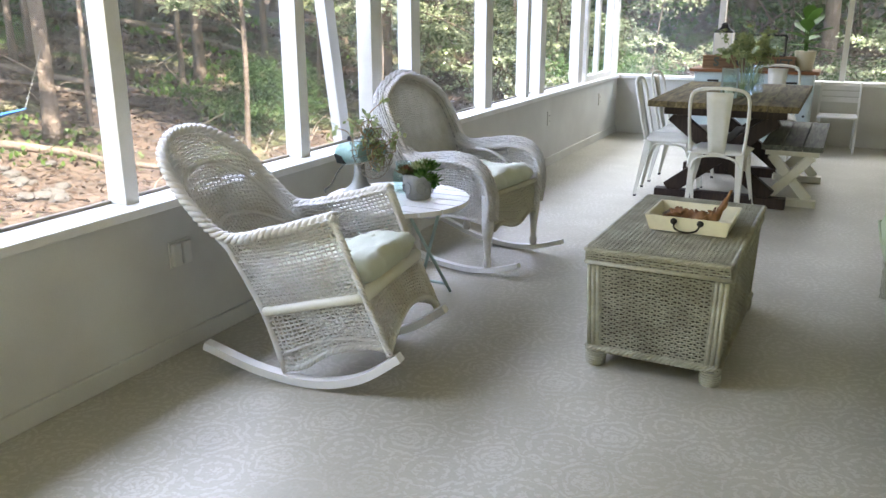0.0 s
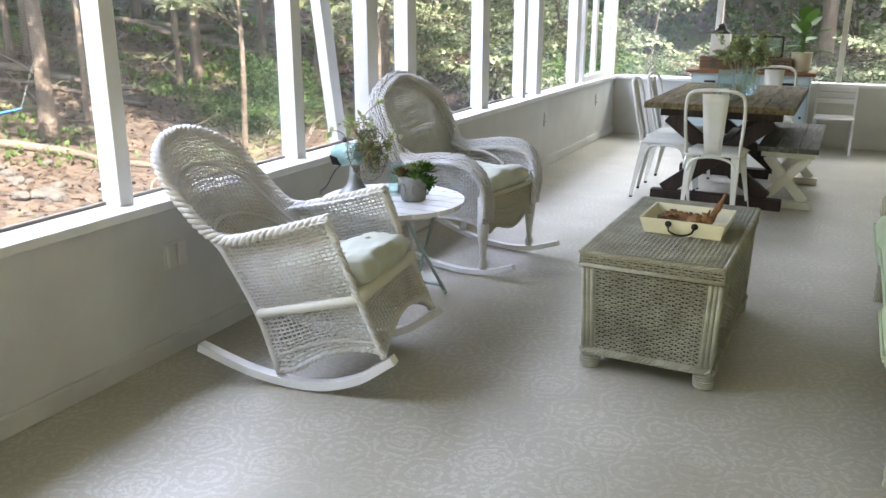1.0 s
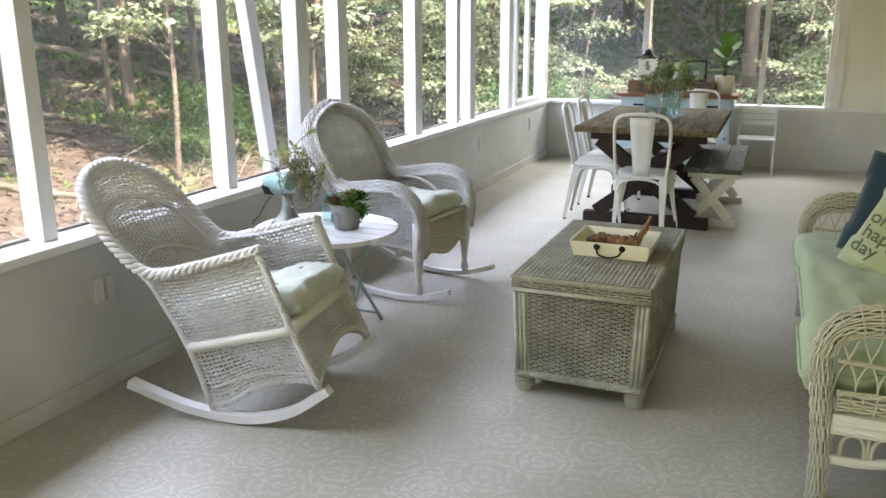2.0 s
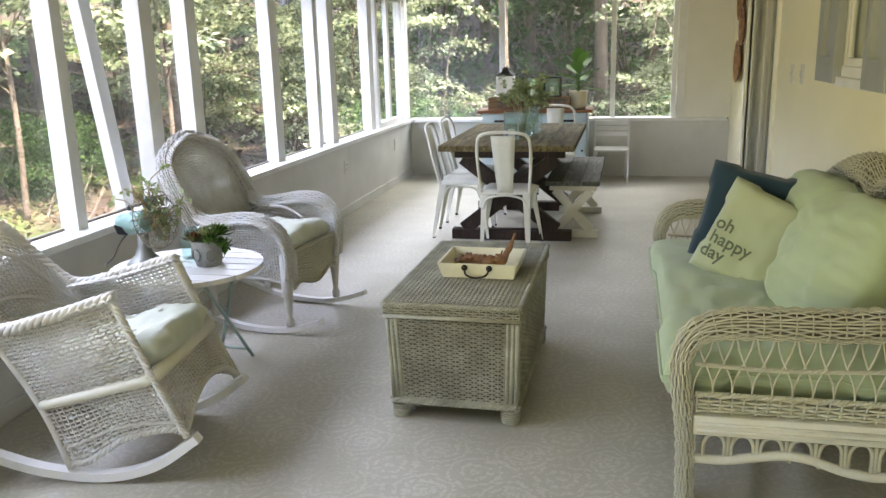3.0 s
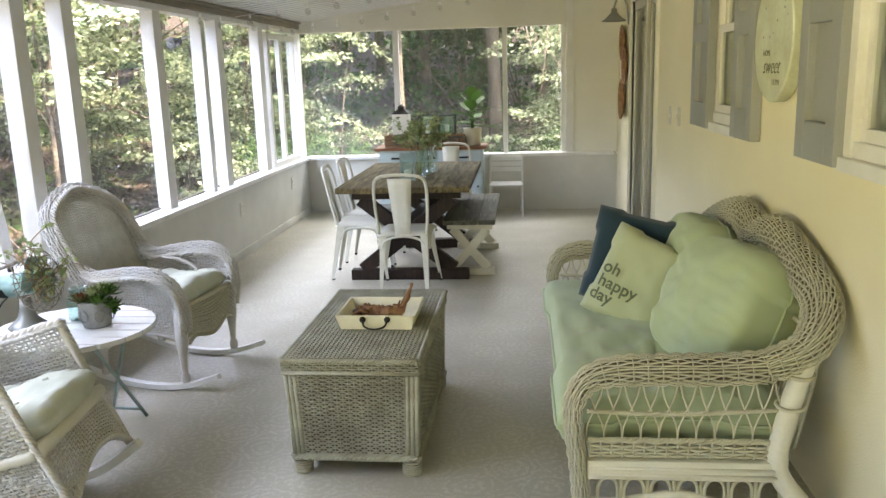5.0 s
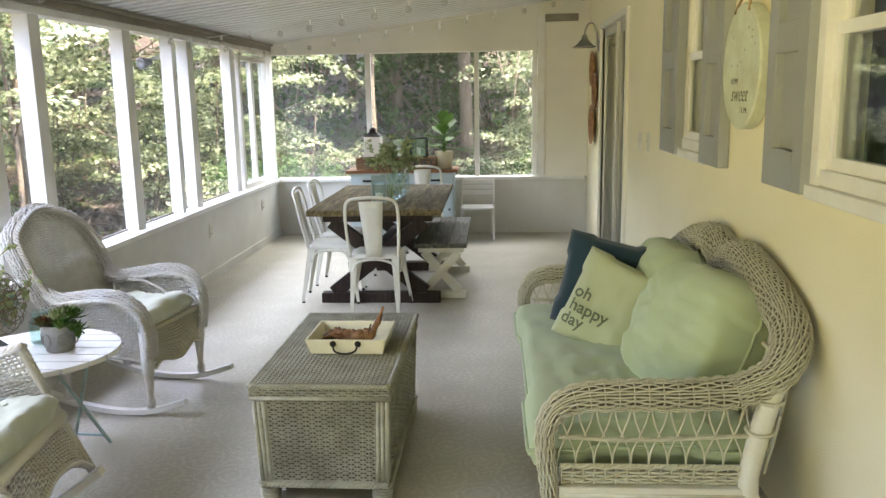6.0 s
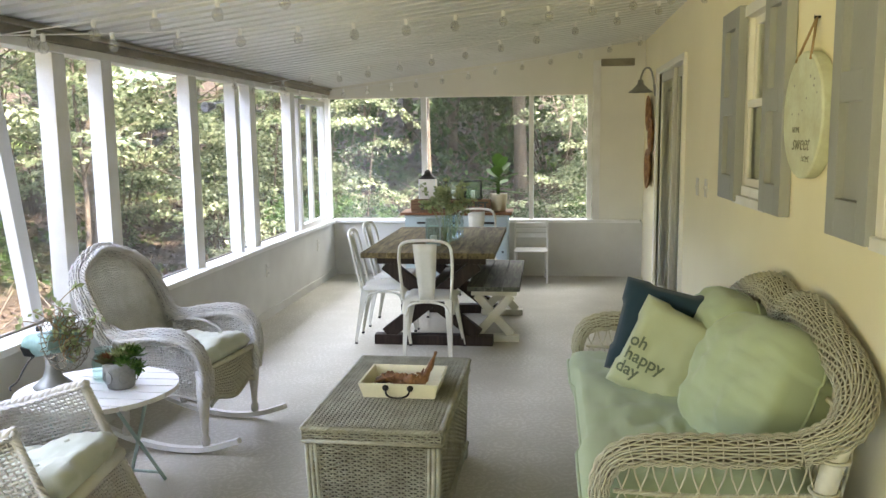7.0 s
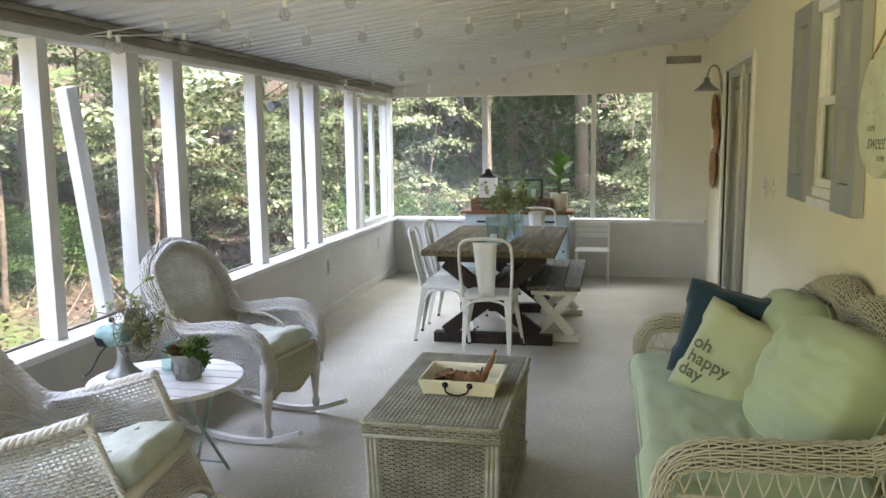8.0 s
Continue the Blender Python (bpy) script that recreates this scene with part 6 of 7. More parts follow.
    m = Matrix.Translation((2.52 + 0.368, 2.43 + 1.0, 0.588)) @ look((0, 0, 0), (0.28, 1.0, -0.30)).to_quaternion().to_matrix().to_4x4() @ pose(0, 0, 0, 0, 0, -23)
    h = thing("throw_pillow", "sage linen throw pillow printed with oh happy day", "pillow", m)
    cover, rim = cushion("cover", (0.405, 0.405, 0.15), pillow_cloth, h, puff=0.4, seed=41, wrinkle=0.006)
    face = cushion_top((0.405, 0.405, 0.15), 0.4, 41, 0.006)
    for k, (w, dx) in enumerate((("oh", -0.06), ("happy", 0.0), ("day", -0.055))):
        lay_on(text_mesh("lettering", w, 0.073, pose(dx * 0.9 - 0.080, 0.005 - 0.062 * k, 0.0, 0, 0, 0), soft_ink, h, 0.0, weight=0.0012), face)
    m = Matrix.Translation((2.52 + 0.36, 2.43 + 1.19, 0.645)) @ look((0, 0, 0), (0.22, 1.0, -0.22)).to_quaternion().to_matrix().to_4x4() @ pose(0, 0, 0, 0, 0, -12)
    n_ = thing("throw_pillow", "plain navy blue throw pillow leaning on the sofa arm", "pillow", m)
    cushion("cover", (0.42, 0.42, 0.13), navy_cloth, n_, puff=0.4, seed=43, wrinkle=0.006)
    return s


sofa()


# ---- dining table, bench, metal chairs ----
def dining_table():
    t = thing("dining_table", "farmhouse dining table, worn plank top on dark crossed trestles", "table", pose(1.535, 6.47, 0))
    hx, hy, z = 0.478, 0.845, 0.714
    n = 5
    for k in range(n):
        a = -hx + 2 * hx * k / n
        part("plank", boxes(((a + 0.0015, -hy, z - 0.04), (a + 2 * hx / n - 0.0015, hy, z + 0.0008 * (k % 2))), bevel=0.003), top_wood, t)
    for y in (-0.61, 0.51):
        part("foot_beam", boxes(((-0.43, y - 0.045, 0.0), (0.45, y + 0.045, 0.075)), bevel=0.006), base_wood, t)
        part("top_beam", boxes(((-0.40, y - 0.04, z - 0.11), (0.40, y + 0.04, z - 0.0405)), bevel=0.005), base_wood, t)
        for sg in (-1, 1):
            bm = beam(bmesh.new(), (-0.34 * sg, y, 0.075), (0.34 * sg, y, z - 0.11), 0.10, 0.075 if sg > 0 else 0.065, (0, 1, 0), 0.004)
            part("cross_leg", bm, base_wood, t)
    part("stretcher", boxes(((-0.035, -0.60, 0.30), (0.035, 0.50, 0.40)), bevel=0.005), base_wood, t)
    part("side_apron", boxes(((-0.30, -0.58, z - 0.10), (-0.26, 0.48, z - 0.0405)), ((0.26, -0.58, z - 0.10), (0.30, 0.48, z - 0.0405)), bevel=0.004), base_wood, t)
    return t


dining_table()


def bench():
    b = thing("bench", "grey-black plank bench on cream crossed legs", "bench", pose(1.985, 6.55, 0))
    hx, hy, z = 0.195, 0.67, 0.43
    for k in range(3):
        a = -hx + 2 * hx * k / 3
        part("plank", boxes(((a + 0.002, -hy, z - 0.035), (a + 2 * hx / 3 - 0.002, hy, z)), bevel=0.004), bench_wood, b)
    for y in (-0.56, 0.36):
        part("foot_beam", boxes(((-0.17, y - 0.035, 0.0), (0.185, y + 0.035, 0.05)), bevel=0.004), cream_wood, b)
        part("top_beam", boxes(((-0.17, y - 0.035, z - 0.08), (0.17, y + 0.035, z - 0.0355)), bevel=0.004), cream_wood, b)
        for sg in (-1, 1):
            part("cross_leg", beam(bmesh.new(), (-0.13 * sg, y, 0.05), (0.13 * sg, y, z - 0.08), 0.062, 0.05 if sg > 0 else 0.044, (0, 1, 0), 0.003), cream_wood, b)
    return b


bench()


def metal_chair():
    """A stamped steel café chair that faces +y; its back stands at -y."""
    c = thing("metal_chair", "cream enamelled steel café chair with a splat back", "chair", pose(1.56, 5.62, 0), "metal dining chairs")
    mt = metal_cream
    sz = 0.44
    bm = bmesh.new()
    n = 9
    grid = []
    for i in range(n):
        row = []
        for j in range(n):
            x, y = -1 + 2 * i / (n - 1), -1 + 2 * j / (n - 1)
            wx = 0.185 if y < 0 else 0.185 + 0.012 * y
            k = max(abs(x), abs(y))
            row.append(bm.verts.new((x * wx, y * 0.18, sz - 0.012 * (1 - k ** 2) - (0.03 if k > 0.98 else 0.0))))
        grid.append(row)
    for i in range(n - 1):
        for j in range(n - 1):
            bm.faces.new((grid[i][j], grid[i + 1][j], grid[i + 1][j + 1], grid[i][j + 1]))
    seat = part("seat", bm, mt, c, smooth=True)
    sol = seat.modifiers.new("thick", 'SOLIDIFY')
    sol.thickness = 0.004
    for x in (-1, 1):
        for y in (-1, 1):
            top = Vector((x * 0.165, y * 0.16, sz - 0.02))
            foot = Vector((x * (0.17 if y < 0 else 0.225), y * 0.215 - 0.01, 0.012))
            bm = bmesh.new()
            rings = []
            for t, w in ((0, 0.048), (0.3, 0.038), (0.7, 0.027), (1, 0.019)):
                p = top.lerp(foot, t)
                rings.append([bm.verts.new((p.x - x * w, p.y, p.z)), bm.verts.new((p.x, p.y, p.z)), bm.verts.new((p.x, p.y - y * w, p.z))])
            for a, b in zip(rings, rings[1:]):
                for k in range(2):
                    bm.faces.new((a[k], a[k + 1], b[k + 1], b[k]))
            leg = part("leg", bm, mt, c)
            so = leg.modifiers.new("thick", 'SOLIDIFY')
            so.thickness = 0.006
            part("rubber_foot", box(bmesh.new(), (foot.x - x * 0.02, min(foot.y, foot.y - y * 0.02), 0.0), (foot.x, max(foot.y, foot.y - y * 0.02), 0.014)) if x < 0 else box(bmesh.new(), (foot.x - 0.02, min(foot.y, foot.y - y * 0.02), 0.0), (foot.x, max(foot.y, foot.y - y * 0.02), 0.014)), rubber, leg)
    for y in (-1, 1):
        tubes("leg_arch", [arc([(-0.155, y * 0.175, 0.30), (-0.12, y * 0.172, 0.375), (0.0, y * 0.168, 0.40), (0.12, y * 0.172, 0.375), (0.155, y * 0.175, 0.30)], 16)], 0.009, mt, c)
    for x in (-1, 1):
        tubes("leg_arch", [arc([(x * 0.18, -0.14, 0.31), (x * 0.175, -0.09, 0.385), (x * 0.175, 0.09, 0.385), (x * 0.18, 0.14, 0.31)], 14)], 0.009, mt, c)
    tubes("back_hoop", [arc([(-0.165, -0.165, sz - 0.02), (-0.178, -0.205, 0.60), (-0.178, -0.235, 0.75), (-0.15, -0.255, 0.815), (-0.06, -0.262, 0.835), (0.06, -0.262, 0.835), (0.15, -0.255, 0.815), (0.178, -0.235, 0.75), (0.178, -0.205, 0.60), (0.165, -0.165, sz - 0.02)], 56)], 0.011, mt, c, sides=8)
    bm = bmesh.new()
    rows = []
    for t in np.linspace(0, 1, 8):
        w = 0.052 + 0.030 * t
        z = sz - 0.025 + (0.815 - sz + 0.02) * t
        y = -0.172 - 0.088 * t
        rows.append([bm.verts.new((-w, y, z)), bm.verts.new((-w * 0.35, y + 0.006, z)), bm.verts.new((w * 0.35, y + 0.006, z)), bm.verts.new((w, y, z))])
    for a, b in zip(rows, rows[1:]):
        for k in range(3):
            bm.faces.new((a[k], a[k + 1], b[k + 1], b[k]))
    sp = part("splat", bm, mt, c, smooth=True)
    so = sp.modifiers.new("thick", 'SOLIDIFY')
    so.thickness = 0.004
    return c


chair = metal_chair()
for m4 in (pose(1.17, 6.0, 0, 0, 0, -86), pose(1.17, 6.53, 0, 0, 0, -92), pose(1.72, 7.52, 0, 0, 0, 184)):
    copy_thing(chair, m4)


# ---- on the dining table ----
TZ = 0.7152


def lantern(at, body, cap, w, h, label, grid=True, pane=None):
    l = thing("lantern", label, "lantern", at)
    part("base", boxes(((-w / 2 - 0.006, -w / 2 - 0.006, 0.0), (w / 2 + 0.006, w / 2 + 0.006, 0.015)), bevel=0.002), body, l)
    for x in (-1, 1):
        for y in (-1, 1):
            part("post", boxes(((x * w / 2 - 0.006, y * w / 2 - 0.006, 0.015), (x * w / 2 + 0.006, y * w / 2 + 0.006, h)), bevel=0.001), body, l)
    if grid:
        for y in (-w / 2, w / 2):
            for z in (h * 0.8, h * 0.87, h * 0.94):
                part("bar", boxes(((-w / 2, y - 0.003, z), (w / 2, y + 0.003, z + 0.005))), body, l)
            for k in range(5):
                x = -w / 2 + w * (k + 0.5) / 5
                part("bar", boxes(((x - 0.002, y - 0.0025, h * 0.8), (x + 0.002, y + 0.0025, h))), body, l)
    if cap:
        part("cap", lathe(bmesh.new(), [(w * 0.74, h), (w * 0.74, h + 0.012), (w * 0.5, h + 0.03), (w * 0.28, h + 0.055), (w * 0.26, h + 0.07), (w * 0.32, h + 0.075), (w * 0.1, h + 0.095), (0.0, h + 0.098)], 4, pose(0, 0, 0, 0, 0, 45)), cap, l)
    if cap:
        tubes("ring", [np.array([(0.02 * math.cos(a), 0, h + 0.108 + 0.02 * math.sin(a)) for a in np.linspace(0, 6.28, 18)[:-1]])], 0.002, cap, l, closed=True)
    g = part("pane", boxes(((-w / 2, -w / 2 - 0.001, 0.015), (w / 2, -w / 2 + 0.001, h)), ((-w / 2, w / 2 - 0.001, 0.015), (w / 2, w / 2 + 0.001, h)), ((-w / 2 - 0.001, -w / 2, 0.015), (-w / 2 + 0.001, w / 2, h)), ((w / 2 - 0.001, -w / 2, 0.015), (w / 2 + 0.001, w / 2, h))), pane or jar_glass, l)
    g.visible_shadow = pane is not None
    part("candle", lathe(bmesh.new(), [(w * 0.27, 0.016), (w * 0.27, 0.07), (w * 0.2, 0.074), (0.0, 0.072)], 14), candle_wax, l, smooth=True)
    return l


lantern(pose(1.525, 6.05, TZ, 0, 0, 6), mat("verdigris_metal", (0.34, 0.42, 0.40), 0.5, metal=0.3, vary=0.15), None, 0.10, 0.20, "blue-grey metal lantern with an ivory candle on the table")


def jar(at):
    j = thing("glass_jar", "pale aqua preserving jar standing on the dining table", "jar", at, "jars on the table")
    part("jar_body", lathe(bmesh.new(), [(0.042, 0.0), (0.048, 0.006), (0.049, 0.14), (0.038, 0.165), (0.034, 0.17), (0.037, 0.182), (0.034, 0.185), (0.037, 0.20)], 18), jar_glass, j, smooth=True)
    return j


j0 = jar(pose(1.60, 6.17, TZ))
for k in range(1, 4):
    copy_thing(j0, pose(1.60 + 0.018 * k, 6.17 + 0.13 * k, TZ, 0, 0, 30 * k))


def sprigs(at, seed, label, h, spread, count, lsize, material, name="leafy_sprigs"):
    s = thing(name, label, "greenery", at)
    rs = np.random.RandomState(seed)
    tips, lines = [], []
    for k in range(14):
        a, r = rs.uniform(0, 6.28), rs.uniform(0.2, 1.0) * spread
        tip = np.array((r * math.cos(a), r * math.sin(a), h * rs.uniform(0.6, 1.05) - r * 0.3))
        mid = tip * 0.5 + np.array((0, 0, h * 0.12))
        lines.append(arc([(0.0, 0.0, 0.012), mid, tip], 8))
        tips += [tip, mid * 0.3 + tip * 0.7]
    tubes("stem", lines, 0.0018, olive_green, s, sides=4)
    v, f = leaf_cloud(count, (spread * 0.45, spread * 0.45, spread * 0.4), lsize, seed, shape=np.array(tips))
    raw("sprig_leaves", v, f, material, s)
    return s


sprigs(pose(1.60, 6.17, TZ), 3, "loose bunch of pale green leafy sprigs in jars", 0.50, 0.19, 300, 0.04, olive_green)
sprigs(pose(1.636, 6.43, TZ), 6, "loose bunch of green leafy sprigs in jars", 0.46, 0.18, 260, 0.04, olive_green)


# ---- buffet and what stands on it ----
def buffet():
    b = thing("buffet", "pale blue painted buffet with a honey-brown wooden top", "cabinet", pose(1.43, 8.63, 0))
    part("body", boxes(((-0.54, -0.19, 0.06), (0.54, 0.19, 0.715)), bevel=0.004), blue_paint, b)
    part("plinth", boxes(((-0.52, -0.175, 0.0), (0.52, 0.175, 0.06)), bevel=0.003), blue_paint, b)
    part("top", boxes(((-0.585, -0.225, 0.715), (0.585, 0.21, 0.745)), bevel=0.005), oak, b, "honey-brown wooden top")
    for k in range(3):
        x = -0.53 + 0.355 * k
        d = part("drawer", boxes(((x, -0.203, 0.56), (x + 0.345, -0.1905, 0.70)), bevel=0.003), blue_paint, b)
        part("drawer_pull", boxes(((x + 0.12, -0.222, 0.625), (x + 0.225, -0.2035, 0.645)), bevel=0.004), black_iron, d)
        e = part("cabinet_door", boxes(((x, -0.203, 0.08), (x + 0.345, -0.1905, 0.55)), bevel=0.003), blue_paint, b)
        place(part("knob", lathe(bmesh.new(), [(0.006, 0.0), (0.012, 0.012), (0.008, 0.02), (0.0, 0.021)], 10), black_iron, e), pose(x + 0.31, -0.2035, 0.33, 90, 0, 0))
    return b


buffet()
BZ = 0.745


def crate():
    c = thing("wooden_crate", "long old wooden crate lettered CROQUET on the buffet", "crate", pose(1.37, 8.55, BZ))
    for y in (-0.07, 0.07):
        part("crate_side", boxes(((-0.42, y - 0.008, 0.0), (0.42, y + 0.008, 0.125)), bevel=0.002), crate_wood, c)
    for x in (-0.412, 0.412):
        part("crate_end", boxes(((x - 0.008, -0.062, 0.0), (x + 0.008, 0.062, 0.125)), bevel=0.002), crate_wood, c)
    part("crate_floor", boxes(((-0.40, -0.062, 0.0), (0.40, 0.062, 0.01))), crate_wood, c)
    text_mesh("lettering", "S", 0.115, pose(-0.29, -0.079, 0.062, 90, 0, 0), ink, c, weight=0.004)
    text_mesh("lettering", "CROQUET", 0.105, pose(0.145, -0.079, 0.062, 90, 0, 0), ink, c, weight=0.003)
    return c


crate()
lantern(pose(1.10, 8.72, BZ), white_paint, black_iron, 0.165, 0.335, "white lantern with a black metal roof on the buffet", False, candle_wax)


def frame_lantern(at):
    l = thing("candle_holder", "black metal framed glass candle holder on the crate", "candle holder", at, "black framed holders")
    w, h, d = 0.085, 0.19, 0.035
    for y in (-d, d):
        for a, b in (((-w, y, 0), (w, y, 0)), ((w, y, 0), (w, y, h)), ((w, y, h), (-w, y, h)), ((-w, y, h), (-w, y, 0))):
            part("frame_bar", beam(bmesh.new(), a, b, 0.012, 0.012, (0, 1, 0)), black_iron, l)
        g = part("pane", boxes(((-w, y - 0.001, 0.006), (w, y + 0.001, h - 0.006))), jar_glass, l)
        g.visible_shadow = False
    part("tray", boxes(((-w, -d, -0.004), (w, d, 0.004))), black_iron, l)
    part("candle", lathe(bmesh.new(), [(0.022, 0.0045), (0.022, 0.09), (0.0, 0.092)], 12), candle_wax, l)
    return l


fl = frame_lantern(pose(1.60, 8.55, BZ + 0.129, 0, 0, 14))
copy_thing(fl, pose(1.40, 8.56, BZ + 0.129, 0, 0, -12))


def pot_plant():
    p = thing("potted_plant", "broad-leaved green plant in a cream ceramic pot on the buffet", "potted plant", pose(1.865, 8.60, BZ))
    part("pot", lathe(bmesh.new(), [(0.075, 0.0), (0.08, 0.006), (0.095, 0.17), (0.098, 0.18), (0.09, 0.18), (0.086, 0.16)], 22), pot_cream, p, smooth=True)
    part("soil", lathe(bmesh.new(), [(0.088, 0.16), (0.0, 0.165)], 16), gap_shade_soil, p)
    rs = np.random.RandomState(2)
    for k in range(3):
        tubes("stem", [arc([(0.01 * k - 0.01, 0, 0.16), (0.015 * k - 0.02, 0.01, 0.32), (0.03 * k - 0.03, 0.0, 0.45 + 0.05 * k)], 8)], 0.006, plant_green, p)
    for k in range(12):
        a = k * 2.399 + 0.4
        z = 0.20 + 0.26 * k / 12
        el = 0.0 + 1.15 * k / 12
        l = 0.27 - 0.07 * k / 12
        d = np.array((math.cos(a) * math.cos(el), math.sin(a) * math.cos(el), math.sin(el)))
        sd = np.array((-math.sin(a), math.cos(a), 0))
        nu = 8
        vs = []
        for i in range(nu + 1):
            t = i / nu
            w = 0.068 * math.sin(math.pi * min(1, t * 0.92 + 0.06)) ** 0.8 * (0.7 + 0.5 * t)
            cpt = np.array((0, 0, z)) + d * l * t + np.array((0, 0, -0.12 * l * t * t))
            vs += [cpt - sd * w + np.array((0, 0, 0.012)), cpt, cpt + sd * w + np.array((0, 0, 0.012))]
        fs = [(3 * i + j, 3 * i + j + 1, 3 * i + j + 4, 3 * i + j + 3) for i in range(nu) for j in range(2)]
        raw("leaf", np.array(vs), fs, plant_green, p, smooth=True)
    return p


pot_plant()


def folding_chair():
    c = thing("folding_chair", "white slatted wooden folding chair beside the buffet", "chair", pose(2.21, 8.60, 0))
    for x in (-0.17, 0.17):
        part("front_leg", beam(bmesh.new(), (x, -0.17, 0.0), (x, 0.12, 0.64), 0.016, 0.02, (1, 0, 0), 0.003), white_paint, c)
        part("rear_leg", beam(bmesh.new(), (x * 0.88, 0.20, 0.0), (x * 0.88, -0.13, 0.34), 0.014, 0.018, (1, 0, 0), 0.003), white_paint, c)
    for k in range(3):
        part("back_slat", boxes(((-0.17, 0.055 + 0.022 * k, 0.455 + 0.055 * k), (0.17, 0.07 + 0.022 * k, 0.50 + 0.055 * k)), bevel=0.003), white_paint, c)
    for k in range(5):
        part("seat_slat", boxes(((-0.17, -0.17 + 0.06 * k, 0.325), (0.17, -0.12 + 0.06 * k, 0.342)), bevel=0.003), white_paint, c)
    return c


folding_chair()


# ---- on the house wall ----
def shutter(y0, y1, group="window shutters"):
    z0, z1, zm = 1.165, 2.165, 1.665
    s = thing("shutter", "grey painted wooden window shutter with two recessed panels", "shutter", pose(W - 0.004, y0, 0), group)
    w = y1 - y0
    fr = 0.085
    part("shutter_frame", boxes(((-0.045, 0, z0), (0, fr, z1)), ((-0.045, w - fr, z0), (0, w, z1)), ((-0.045, fr, z0), (0, w - fr, z0 + 0.13)), ((-0.045, fr, z1 - 0.10), (0, w - fr, z1)), ((-0.045, fr, zm - 0.05), (0, w - fr, zm + 0.05)), bevel=0.003), grey_shutter, s)
    for lo, hi in ((z0 + 0.13, zm - 0.05), (zm + 0.05, z1 - 0.10)):
        part("panel", boxes(((-0.016, fr, lo), (-0.004, w - fr, hi))), grey_shutter, s)
    return s


shutter(4.46, 4.86)
shutter(3.61, 3.95)
shutter(2.66, 3.03)


faded_ink = mat("faded_brown_lettering", (0.16, 0.15, 0.10), 0.8, scale=60, vary=0.25)


def round_sign():
    s = thing("round_sign", "round distressed pale green wooden sign lettered home sweet home", "sign", pose(W - 0.005, 3.325, 1.583, 0, -90, 0))
    R = 0.24
    part("disc", lathe(bmesh.new(), [(R - 0.004, 0.0), (R, 0.004), (R, 0.046), (R - 0.006, 0.052), (0.0, 0.052)], 56), sign_paint, s)
    for words, size, x, y, sh in (("HOME", 0.034, -0.055, 0.06, 0.0), ("sweet", 0.088, -0.105, 0.0, 0.45), ("HOME", 0.034, -0.165, -0.07, 0.0)):
        text_mesh("lettering", words, size, pose(x, y, 0.0525, 0, 0, -90), faded_ink, s, 0.0008, shear=sh, weight=-0.0012)
    rs = random.Random(3)
    for k in range(9):
        a, r = rs.uniform(0, 6.28), rs.uniform(0.02, 0.2)
        bm = bmesh.new()
        n = 7
        bm.faces.new([bm.verts.new((0.006 * rs.uniform(0.4, 1.2) * math.cos(6.28 * i / n), 0.009 * rs.uniform(0.4, 1.2) * math.sin(6.28 * i / n), 0)) for i in range(n)])
        place(part("worn_patch", bm, fan_grey, s), pose(abs(r * math.cos(a)) * 0.9 + 0.0, r * math.sin(a), 0.0528))
    tubes("rope", [np.array([(R - 0.035, -0.09, 0.055), (R + 0.125, 0.0, 0.012)]), np.array([(R - 0.035, 0.09, 0.055), (R + 0.125, 0.0, 0.012)])], 0.005, jute, s)
    place(part("nail", lathe(bmesh.new(), [(0.005, 0.0), (0.005, 0.02), (0.009, 0.021), (0.0, 0.024)], 10), black_iron, s), pose(R + 0.125, 0, 0))
    return s


round_sign()


def sconce():
    s = thing("wall_lamp", "galvanised gooseneck barn wall lamp, unlit", "wall lamp", pose(W, 8.02, 1.935))
    place(part("wall_plate", lathe(bmesh.new(), [(0.055, 0.0), (0.055, 0.012), (0.03, 0.02), (0.0, 0.021)], 20), zinc, s, smooth=True), pose(0, 0, 0, 0, -90, 0))
    tubes("arm", [arc([(-0.015, 0, 0.0), (-0.03, 0, 0.12), (-0.06, 0, 0.20), (-0.11, 0, 0.20), (-0.14, 0, 0.13), (-0.145, 0, 0.09)], 28)], 0.009, zinc, s)
    place(part("shade", lathe(bmesh.new(), [(0.025, 0.10), (0.03, 0.06), (0.05, 0.04), (0.08, 0.01), (0.112, -0.01), (0.112, -0.016), (0.078, 0.004), (0.04, 0.03), (0.0, 0.05)], 28), zinc, s, smooth=True), pose(-0.145, 0, 0.0))
    return s


sconce()


def wall_basket(y, z, r, tilt):
    b = thing("wall_basket", "shallow round chestnut reed basket hung on the wall", "basket", pose(W - 0.006, y, z, 0, -90, 0), "wall baskets")
    part("basket_dish", lathe(bmesh.new(), [(0.0, 0.0), (r * 0.5, 0.006), (r * 0.9, 0.02), (r, 0.034), (r - 0.006, 0.038), (r * 0.85, 0.026), (r * 0.45, 0.012), (0.0, 0.01)], 36), basket_reed, b, smooth=True)
    rings = [np.array([(q * r * math.cos(a), q * r * math.sin(a), 0.012 + 0.024 * q ** 3) for a in np.linspace(0, 6.2832, 40)[:-1]]) for q in (0.3, 0.45, 0.6, 0.75, 0.9, 1.0)]
    tubes("coil", rings, 0.0055, basket_reed, b, sides=5, closed=True)
    return b


wall_basket(8.28, 1.73, 0.165, 0)
wall_basket(8.06, 1.51, 0.17, 0)
wall_basket(8.28, 1.19, 0.19, 0)


